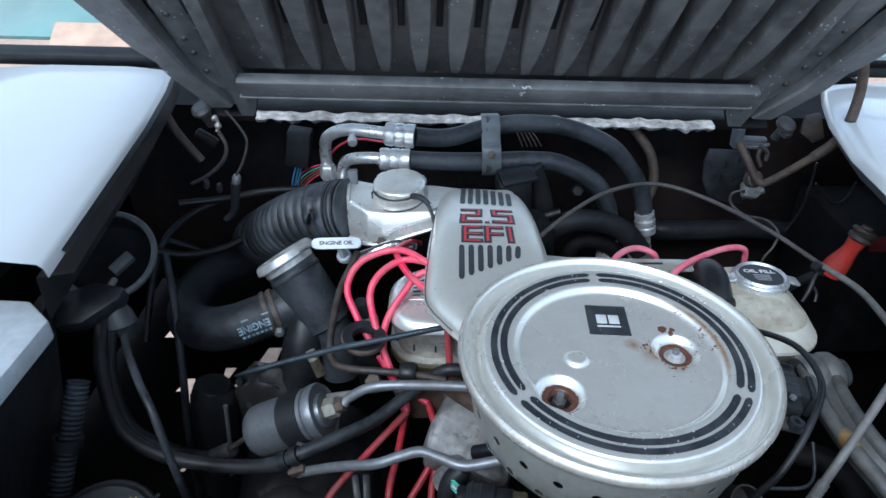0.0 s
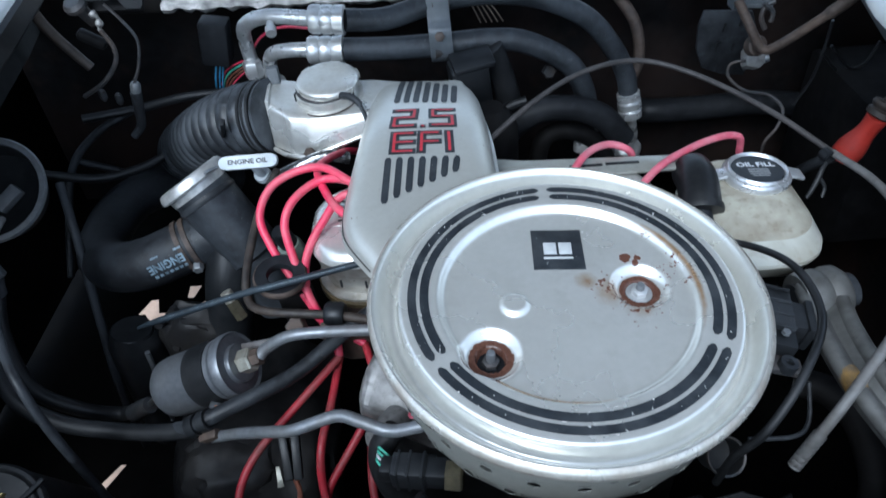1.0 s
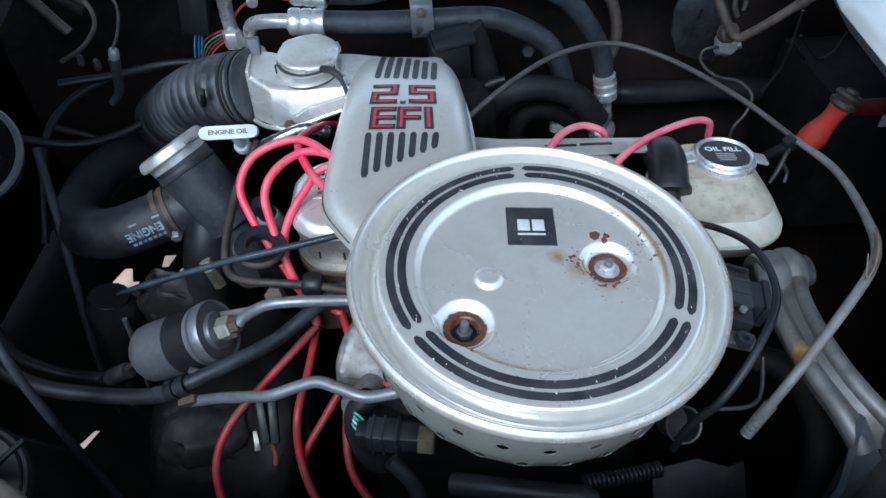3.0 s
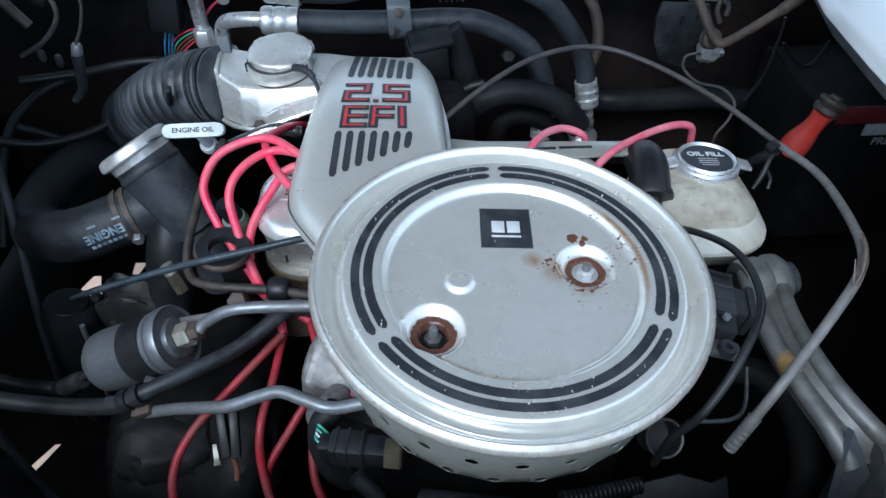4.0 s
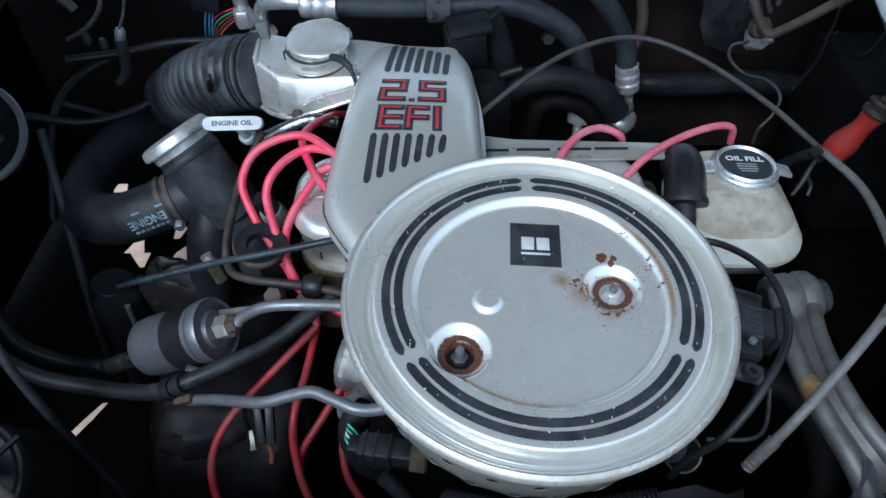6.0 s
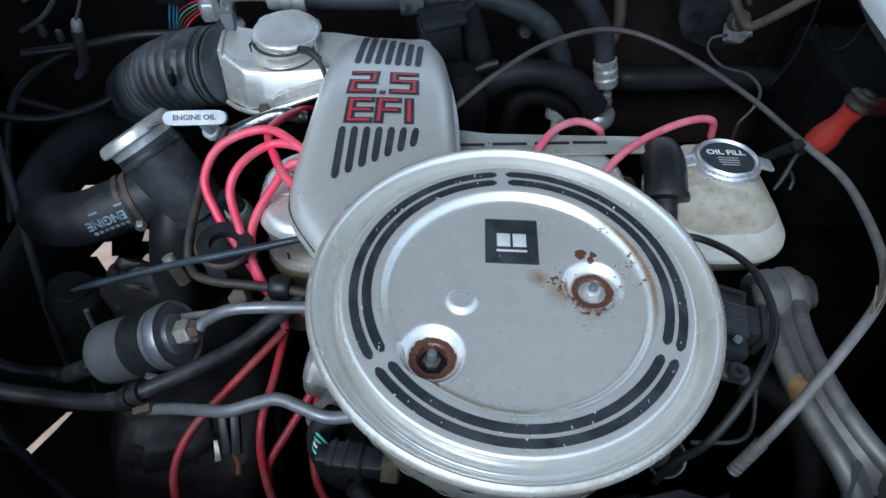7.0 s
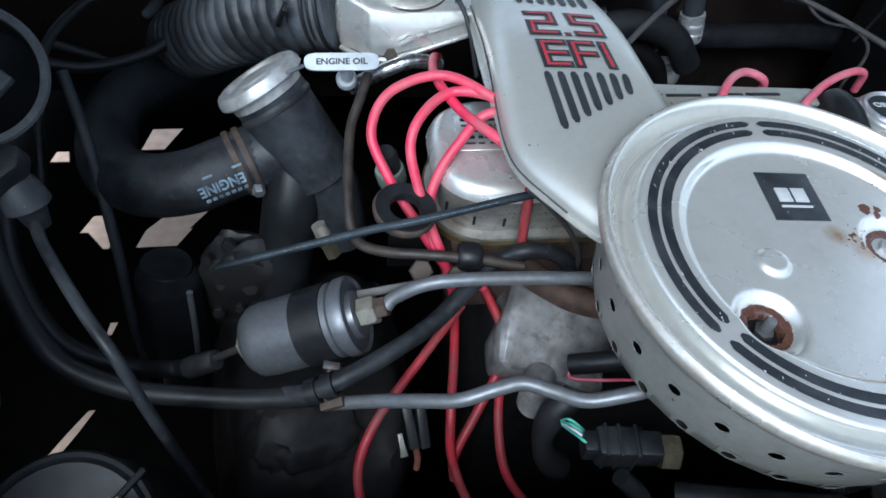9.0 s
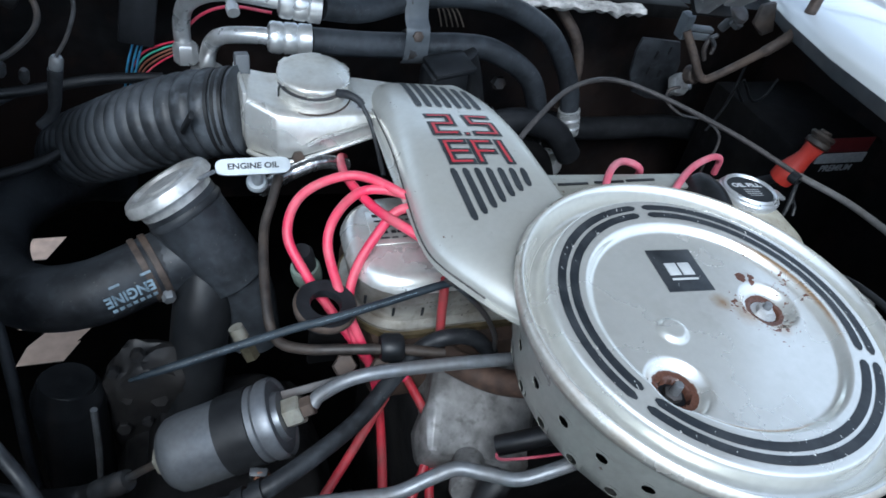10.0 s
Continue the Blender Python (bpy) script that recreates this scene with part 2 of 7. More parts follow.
def silver_rust(name, rings, speckled, stains, centre, arcs):
    """The silver paint of the air cleaner lid, with rust rings round its fixing studs and flecks of rust strewn near them."""
    m = silver.copy()
    m.name = name
    n, l = m.node_tree.nodes, m.node_tree.links
    b = n["Principled BSDF"]
    geo = n.new("ShaderNodeNewGeometry")
    old = b.inputs["Base Color"].links[0].from_socket

    def math_node(op, a, c):
        q = n.new("ShaderNodeMath")
        q.operation = op
        for k, v in enumerate((a, c)):
            if isinstance(v, (int, float)):
                q.inputs[k].default_value = v
            else:
                l.new(v, q.inputs[k])
        return q.outputs[0]

    def noise_node(scale):
        q = n.new("ShaderNodeTexNoise")
        q.inputs["Scale"].default_value, q.inputs["Detail"].default_value = scale, 4.0
        l.new(geo.outputs["Position"], q.inputs["Vector"])
        return q.outputs["Fac"]

    def near(centre, r0, r1, top):
        d = n.new("ShaderNodeVectorMath")
        d.operation = "DISTANCE"
        l.new(geo.outputs["Position"], d.inputs[0])
        d.inputs[1].default_value = centre
        r = n.new("ShaderNodeMapRange")
        l.new(d.outputs["Value"], r.inputs["Value"])
        r.inputs["From Min"].default_value, r.inputs["From Max"].default_value = r0, r1
        r.inputs["To Min"].default_value, r.inputs["To Max"].default_value = top, 0.0
        return r.outputs["Result"]

    def cut(total, grain, lo, hi):
        r = n.new("ShaderNodeMapRange")
        l.new(math_node("ADD", total, grain), r.inputs["Value"])
        r.inputs["From Min"].default_value, r.inputs["From Max"].default_value = lo, hi
        return r.outputs["Result"]

    wash = n.new("ShaderNodeMix")  # a thin orange wash of rust
    wash.data_type = "RGBA"
    total = 0.0
    for c, r0, r1 in stains:
        total = math_node("MAXIMUM", total, near(c, r0, r1, 0.85))
    away = n.new("ShaderNodeVectorMath")
    away.operation = "DISTANCE"
    l.new(geo.outputs["Position"], away.inputs[0])
    away.inputs[1].default_value = centre
    for at, radius, wide, reach in arcs:
        band = n.new("ShaderNodeMapRange")
        l.new(math_node("ABSOLUTE", math_node("SUBTRACT", away.outputs["Value"], radius), 0.0), band.inputs["Value"])
        band.inputs["From Min"].default_value, band.inputs["From Max"].default_value = 0.0004, wide
        band.inputs["To Min"].default_value, band.inputs["To Max"].default_value = 0.95, 0.0
        total = math_node("MAXIMUM", total, math_node("MULTIPLY", band.outputs["Result"], near(at, reach * 0.4, reach, 1.0)))
    l.new(cut(total, math_node("MULTIPLY", noise_node(150.0), 0.6), 0.5, 1.25), wash.inputs["Factor"])
    l.new(old, wash.inputs["A"])
    wash.inputs["B"].default_value = (0.46, 0.30, 0.17, 1)
    old = wash.outputs["Result"]
    masks = []
    for group, scale, top in ((rings, 260.0, 0.62), (speckled, 330.0, 0.30)):
        total = 0.0
        for c, r0, r1 in group:
            total = math_node("MAXIMUM", total, near(c, r0, r1, top))
        masks.append(cut(total, math_node("MULTIPLY", noise_node(scale), 0.5), 0.60, 0.66) if group is rings else cut(total, noise_node(scale), 0.80, 0.83))
    mask = math_node("MAXIMUM", *masks)
    tone = n.new("ShaderNodeMix")
    tone.data_type = "RGBA"
    l.new(noise_node(700.0), tone.inputs["Factor"])
    tone.inputs["A"].default_value, tone.inputs["B"].default_value = (0.038, 0.016, 0.011, 1), (0.14, 0.066, 0.045, 1)
    mix = n.new("ShaderNodeMix")
    mix.data_type = "RGBA"
    l.new(mask, mix.inputs["Factor"])
    l.new(old, mix.inputs["A"])
    l.new(tone.outputs["Result"], mix.inputs["B"])
    l.new(mix.outputs["Result"], b.inputs["Base Color"])
    l.new(math_node("SUBTRACT", 0.66, math_node("MULTIPLY", mask, 0.68)), b.inputs["Metallic"])
    return m


# ---- shapes ----


def mesh_of(bm, name, smooth=40):
    bmesh.ops.recalc_face_normals(bm, faces=bm.faces)
    me = bpy.data.meshes.new(name)
    for f in bm.faces:
        f.smooth = True
    lim = radians(smooth)
    for e in bm.edges:
        e.smooth = len(e.link_faces) == 2 and e.calc_face_angle(0) < lim
    bm.to_mesh(me)
    bm.free()
    return me


def part(name, bm, material, parent, label="", smooth=40):
    ob = new(name, mesh_of(bm, name, smooth))
    ob.data.materials.append(material)
    if parent is not None:
        ob.parent = parent
        ob.matrix_parent_inverse = parent.matrix_world.inverted()
    if label:
        ob["label"] = label
    return ob


def thing(name, where, label, category, group="", kind=""):
    ob = new(name)
    ob.empty_display_size = 0.02
    ob.matrix_world = Matrix.Translation(where)
    bpy.context.view_layer.update()
    return tagged(ob, label, category, group, kind)


def solid(name, bm, material, label, category, group="", kind="", smooth=40):
    ob = part(name, bm, material, None, "", smooth)
    return tagged(ob, label, category, group, kind)


def frame_to(axis, where):
    return Matrix.Translation(where) @ Vector(axis).to_track_quat("Z", "Y").to_matrix().to_4x4()


def lathe(profile, n=48, m=None, bm=None):
    """Turns (radius, height) pairs round z."""
    bm = bm or bmesh.new()
    m = m or Matrix()
    rings = []
    for r, z in profile:
        if r < 1e-6:
            rings.append([bm.verts.new(m @ Vector((0, 0, z)))])
        else:
            rings.append([bm.verts.new(m @ Vector((r * math.cos(2 * math.pi * i / n), r * math.sin(2 * math.pi * i / n), z))) for i in range(n)])
    for a, b in zip(rings, rings[1:]):
        for i in range(n):
            j = (i + 1) % n
            if len(a) == 1 and len(b) == 1:
                continue
            if len(a) == 1:
                bm.faces.new((a[0], b[i], b[j]))
            elif len(b) == 1:
                bm.faces.new((a[i], a[j], b[0]))
            else:
                bm.faces.new((a[i], a[j], b[j], b[i]))
    return bm


def spline(points, steps=10):
    p = [Vector(q) for q in points]
    p = [2 * p[0] - p[1]] + p + [2 * p[-1] - p[-2]]
    out = []
    for i in range(1, len(p) - 2):
        for k in range(steps):
            t = k / steps
            out.append(0.5 * (2 * p[i] + (p[i + 1] - p[i - 1]) * t + (2 * p[i - 1] - 5 * p[i] + 4 * p[i + 1] - p[i + 2]) * t * t
                              + (3 * p[i] - p[i - 1] - 3 * p[i + 1] + p[i + 2]) * t ** 3))
    out.append(p[-2])
    return out


def tube(points, r, n=14, steps=10, bm=None, ripple=None, straight=False):
    """A round hose or rod through points. r: a number, or a function of 0..1 along it; ripple: (pitch, depth) of corrugation."""
    bm = bm or bmesh.new()
    line = [Vector(q) for q in points] if straight else spline(points, steps)
    if ripple:
        dense, carry = [line[0]], 0.0
        step = ripple[0] / 6
        for a, b in zip(line, line[1:]):
            d = (b - a).length
            s = step - carry
            while s < d:
                dense.append(a.lerp(b, s / d))
                s += step
            carry = d - (s - step)
        line = dense
    total = sum((b - a).length for a, b in zip(line, line[1:])) or 1
    up, rings, run = None, [], 0.0
    for i, q in enumerate(line):
        t = (line[min(i + 1, len(line) - 1)] - line[max(i - 1, 0)]).normalized()
        if up is None:
            up = t.orthogonal().normalized()
        up = (up - t * up.dot(t)).normalized()
        side = t.cross(up)
        if i:
            run += (q - line[i - 1]).length
        rad = r(run / total) if callable(r) else r
        if ripple:
            rad += ripple[1] * (1.0, 0.9, 0.2, -1.6, 0.2, 0.9)[i % 6]
        rings.append([bm.verts.new(q + (up * math.cos(2 * math.pi * k / n) + side * math.sin(2 * math.pi * k / n)) * rad) for k in range(n)])
    for a, b in zip(rings, rings[1:]):
        for k in range(n):
            bm.faces.new((a[k], a[(k + 1) % n], b[(k + 1) % n], b[k]))
    bm.faces.new(rings[0][::-1])
    bm.faces.new(rings[-1])
    return bm


def box(size, m=None, bevel=0.002, bm=None, taper=1.0, segs=2):
    own = bmesh.new()
    bmesh.ops.create_cube(own, size=1)
    for v in own.verts:
        k = taper if v.co.z > 0 else 1.0
        v.co = Vector((v.co.x * size[0] * k, v.co.y * size[1] * k, v.co.z * size[2]))
    if bevel:
        bmesh.ops.bevel(own, geom=list(own.edges), offset=bevel, segments=segs, affect="EDGES", profile=0.5)
    bmesh.ops.transform(own, matrix=m or Matrix(), verts=own.verts)
    if bm is None:
        return own
    tmp = bpy.data.meshes.new("tmp")
    own.to_mesh(tmp)
    own.free()
    bm.from_mesh(tmp)
    bpy.data.meshes.remove(tmp)
    return bm


def casting(size, m, rough=0.006, cuts=7, seed=0.0):
    """A lumpy cast block: a box with its faces pushed in and out."""
    bm = box(size, None, min(size) * 0.18, segs=3)
    bmesh.ops.subdivide_edges(bm, edges=list(bm.edges), cuts=cuts, use_grid_fill=True)
    bm.normal_update()
    for v in bm.verts:
        q = v.co + Vector((seed, seed * 2, seed * 3))
        v.co += v.normal * rough * (noise.noise(q * 22) + 0.6 * noise.noise(q * 55))
    bmesh.ops.transform(bm, matrix=m, verts=bm.verts)
    return bm


def lump(size, m, rough=0.1, seed=0.0, square=0.45):
    """A rounded cast body: a squared-off ball with an uneven surface. rough is a share of its size."""
    bm = bmesh.new()
    bmesh.ops.create_icosphere(bm, subdivisions=4, radius=1.0)
    for v in bm.verts:
        d = v.co.normalized()
        q = d * 2.2 + Vector((seed, seed * 2, seed * 3))
        k = 1 + rough * (noise.noise(q) + 0.5 * noise.noise(q * 2.7) + 0.3 * noise.noise(q * 6))
        v.co = Vector([0.5 * s_ * k * math.copysign(abs(c) ** square, c) for c, s_ in zip(d, size)])
    bmesh.ops.transform(bm, matrix=m, verts=bm.verts)
    return bm


def prism(outline, depth, m=None, bevel=0.0):
    """A flat outline in xy pushed down by depth in -z."""
    bm = bmesh.new()
    top = [bm.verts.new((x, y, 0)) for x, y in outline]
    low = [bm.verts.new((x, y, -depth)) for x, y in outline]
    bm.faces.new(top)
    bm.faces.new(low[::-1])
    for i in range(len(outline)):
        j = (i + 1) % len(outline)
        bm.faces.new((top[i], low[i], low[j], top[j]))
    if bevel:
        bmesh.ops.bevel(bm, geom=list(bm.edges), offset=bevel, segments=2, affect="EDGES", profile=0.5)
    bmesh.ops.transform(bm, matrix=m or Matrix(), verts=bm.verts)
    return bm


def hexnut(r, h, m=None, bm=None, hole=0.0):
    prof = [(0, h), (r * 0.86, h), (r, h * 0.88), (r, 0.0), (0, 0)]
    return lathe(prof, 6, m, bm)


def words(text, size, m, bold=0.0, depth=0.0002, align="CENTER", squeeze=1.0):
    """Lettering in the built-in font as a mesh, upright in the xy plane of m."""
    c = bpy.data.curves.new("lettering", "FONT")
    c.body, c.size, c.align_x, c.align_y, c.offset, c.extrude = text, size, align, "CENTER", bold, depth
    c.resolution_u = 3
    ob = new("lettering", c)
    me = bpy.data.meshes.new_from_object(ob.evaluated_get(bpy.context.evaluated_depsgraph_get()))
    bpy.data.objects.remove(ob)
    bpy.data.curves.remove(c)
    bm = bmesh.new()
    bm.from_mesh(me)
    bpy.data.meshes.remove(me)
    bmesh.ops.transform(bm, matrix=m @ Matrix.Diagonal((squeeze, 1, 1, 1)), verts=bm.verts)
    return bm

# ---- setting ----
BODY = pose(0.07, 0, 0.92, 0, 2.2, 0)  # the car's own axes: x across, y forwards, z up from the deck edge


def sheet(name, quads, thick, material, label, kind="structure", m=None, category="wall"):
    """Plates given by corner loops, thickened."""
    bm = bmesh.new()
    for q in quads:
        bm.faces.new([bm.verts.new((m or Matrix()) @ Vector(c)) for c in q])
    ret = bmesh.ops.extrude_face_region(bm, geom=list(bm.faces))
    vs = [g for g in ret["geom"] if isinstance(g, bmesh.types.BMVert)]
    bm.normal_update()
    bm.faces.ensure_lookup_table()
    nrm = bm.faces[0].normal.copy()
    bmesh.ops.translate(bm, verts=vs, vec=nrm * thick)
    return solid(name, bm, material, label, category, kind=kind)


bm = bmesh.new()
bmesh.ops.create_grid(bm, x_segments=2, y_segments=2, size=400)
solid("ground", bm, beige, "pale beige concrete ground under the car", "ground", kind="structure")

# added sheet under the engine, coloured as deep shade, with gaps through which the ground shows
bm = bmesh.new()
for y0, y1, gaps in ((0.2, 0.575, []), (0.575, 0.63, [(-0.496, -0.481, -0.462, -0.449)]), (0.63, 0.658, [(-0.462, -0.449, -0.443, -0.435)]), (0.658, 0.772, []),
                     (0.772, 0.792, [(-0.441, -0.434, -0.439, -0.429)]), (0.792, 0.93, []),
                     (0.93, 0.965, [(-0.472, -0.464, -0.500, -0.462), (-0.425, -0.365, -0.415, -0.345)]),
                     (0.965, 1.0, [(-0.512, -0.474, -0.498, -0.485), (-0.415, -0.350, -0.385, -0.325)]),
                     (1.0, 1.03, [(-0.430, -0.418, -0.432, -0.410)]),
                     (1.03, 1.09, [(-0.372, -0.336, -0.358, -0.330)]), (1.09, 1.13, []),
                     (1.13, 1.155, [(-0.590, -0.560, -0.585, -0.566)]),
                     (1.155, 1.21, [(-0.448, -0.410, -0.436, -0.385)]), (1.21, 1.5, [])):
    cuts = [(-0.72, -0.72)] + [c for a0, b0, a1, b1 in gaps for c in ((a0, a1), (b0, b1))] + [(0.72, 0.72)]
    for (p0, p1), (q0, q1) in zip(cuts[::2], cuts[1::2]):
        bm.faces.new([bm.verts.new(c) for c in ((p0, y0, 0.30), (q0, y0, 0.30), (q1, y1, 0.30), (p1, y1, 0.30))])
solid("bay_shade_sheet", bm, bay_shade, "near-black sheet standing in for the bay's unlit depth, with irregular gaps", "panel", kind="structure")

# bay walls: near-black bases hold the shade as well as the dirt
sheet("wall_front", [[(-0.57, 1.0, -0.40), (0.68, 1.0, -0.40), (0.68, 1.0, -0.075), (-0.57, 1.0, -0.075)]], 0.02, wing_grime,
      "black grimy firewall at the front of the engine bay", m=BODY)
sheet("wall_left", [[(-0.522, 0.2, -0.12), (-0.522, 1.0, -0.12), (-0.51, 1.0, -0.03), (-0.51, 0.2, -0.03)]], 0.01, shade_grime,
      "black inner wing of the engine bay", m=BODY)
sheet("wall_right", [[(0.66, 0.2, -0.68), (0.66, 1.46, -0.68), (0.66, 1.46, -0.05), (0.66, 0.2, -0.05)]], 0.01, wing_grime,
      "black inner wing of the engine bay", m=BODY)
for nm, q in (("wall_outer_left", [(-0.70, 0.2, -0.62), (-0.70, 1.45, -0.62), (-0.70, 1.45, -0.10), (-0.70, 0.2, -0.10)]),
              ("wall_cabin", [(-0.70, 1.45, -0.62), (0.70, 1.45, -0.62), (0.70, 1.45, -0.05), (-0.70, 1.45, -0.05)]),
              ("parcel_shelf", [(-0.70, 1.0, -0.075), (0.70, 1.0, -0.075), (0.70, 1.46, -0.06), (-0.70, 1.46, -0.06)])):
    sheet(nm, [q], 0.01, shade_grime, "plain dark panel closing the bay", m=BODY)
sheet("wall_rear", [[(-0.57, 0.25, -0.62), (0.66, 0.25, -0.62), (0.66, 0.25, -0.10), (-0.57, 0.25, -0.10)]], 0.01, shade_grime,
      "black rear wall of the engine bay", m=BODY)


def quarter_panel(side, name):
    p = thing(name, BODY @ Vector((side * 0.5, 0.6, 0)), "glossy white rear quarter panel beside the open engine bay", "body panel", "quarter panels", "structure")
    def edge(y):
        if side < 0:
            return 0.374 + 0.05 * (y - 0.5) + 0.5 * max(0, y - 0.70) ** 2, 0.073 * (y - 0.5)
        return 0.388 + 0.06 * (y - 0.5) + 0.72 * max(0, y - 0.62) ** 2, -0.004 + 0.01 * (y - 0.5)

    bm = bmesh.new()
    ys = [0.445, 0.50, 0.60, 0.70, 0.80, 0.848] if side < 0 else [0.20, 0.35, 0.50, 0.60, 0.70, 0.80, 0.88, 0.93]
    rows = []
    for y in ys:
        inner, rise = edge(y)
        row = []
        for k, (d, dz) in enumerate(((0, -0.012), (0.002, -0.004), (0.006, 0.0), (0.05, 0.004), (0.15, 0.004), (0.25, -0.004), (0.31, -0.03), (0.34, -0.08), (0.35, -0.25), (0.35, -0.42), (0.33, -0.66))):
            row.append(bm.verts.new(BODY @ Vector((side * (inner + d), y, rise + dz))))
        rows.append(row)
    for a, b in zip(rows, rows[1:]):
        for k in range(len(a) - 1):
            bm.faces.new((a[k], a[k + 1], b[k + 1], b[k]))
    part("panel_skin", bm, white_paint, p, "glossy white painted skin", smooth=60)
    bm = bmesh.new()
    rows = []
    for y in [0.475] + ys[1:] if side < 0 else ys:
        inner, rise = edge(y)
        fold = ((0.003, -0.006), (-0.003, -0.010), (-0.006, -0.026), (-0.004, -0.029), (0.03, -0.036), (0.03, -0.08)) if side < 0 else ((0.003, -0.006), (0.003, -0.010), (0.014, -0.030), (0.017, -0.033), (0.06, -0.036), (0.14, -0.04))
        rows.append([bm.verts.new(BODY @ Vector((side * (inner + d), y, rise + dz))) for d, dz in fold])
    for a, b in zip(rows, rows[1:]):
        for k in range(len(a) - 1):
            bm.faces.new((a[k], a[k + 1], b[k + 1], b[k]))
    part("inner_flange", bm, plastic if side < 0 else body_grey, p, "black folded inner edge" if side < 0 else "dull grey folded inner edge", smooth=30)
    return p


quarter_panel(-1, "quarter_panel")
quarter_panel(1, "quarter_panel")
cg = thing("tail_corner", (-0.40, 0.42, 0.86), "dull blue-white painted tail corner below the quarter panel", "body panel", kind="structure")
part("corner_skin", prism([(-0.350, 0.480), (-0.320, 0.452), (-0.322, 0.36), (-0.345, 0.30), (-0.60, 0.34), (-0.60, 0.505)], 0.02, Matrix.Translation((0, 0, 0.872)), 0.004), white_plastic, cg, "dull blue-white painted metal")
part("corner_return", box((0.012, 0.22, 0.26), pose(-0.362, 0.39, 0.735, 0, 12, 8), 0.003), deep_black, cg, "black inner return")

# the rear rail of the bay, in front of the camera's feet
bm = prism([(-0.45, 0.272), (0.42, 0.251), (0.42, 0.10), (-0.45, 0.10)], 0.03, Matrix.Translation((0, 0, 0.845)), 0.004)
solid("rear_rail", bm, lip_grey, "dull blue-grey painted rear body rail of the engine bay", "body rail", kind="structure")

# plain tail panel below the rear rail
sheet("wall_tail", [[(-0.74, 0.09, -0.66), (0.74, 0.09, -0.66), (0.70, 0.10, -0.10), (-0.70, 0.10, -0.10)]], 0.01, white_paint, "plain white tail panel closing the car's rear", m=BODY)

# rear window, its black trim and the body strip below it
for side in (-1, 1):
    s = thing("rear_pillar", BODY @ Vector((side * 0.6, 0.95, 0.03)), "black trim and pale body strip below the rear glass", "window trim", "rear pillars", "structure")
    ty, tz = (0.866, 0.036) if side < 0 else (0.942, 0.022)
    part("black_trim", box((0.36, 0.022, 0.018), BODY @ pose(side * 0.58, ty, tz, 20, 0, 0), 0.004), plastic, s, "black rubber trim")
    part("pale_strip", box((0.13, 0.040, 0.012), BODY @ pose(side * 0.50, ty + 0.028, tz + 0.017, 35, 0, 0), 0.004), beige, s, "pale beige strip")
bm = prism([(-0.78, 0), (0.78, 0), (0.6, 0.45), (-0.6, 0.45)], 0.005, BODY @ pose(0, 0.900, 0.050, 22, 0, 0))
solid("rear_window", bm, glass_dark, "dark tinted rear window glass", "window", kind="structure")

# ---- the open deck lid ----
LID_ANGLE = 50.0
DECK = BODY @ Matrix.Translation((0.005, 0.787, 0.003)) @ pose(0, 0, 0, 180 - LID_ANGLE, 0, 0)  # x across, y up along the lid, z to its underside


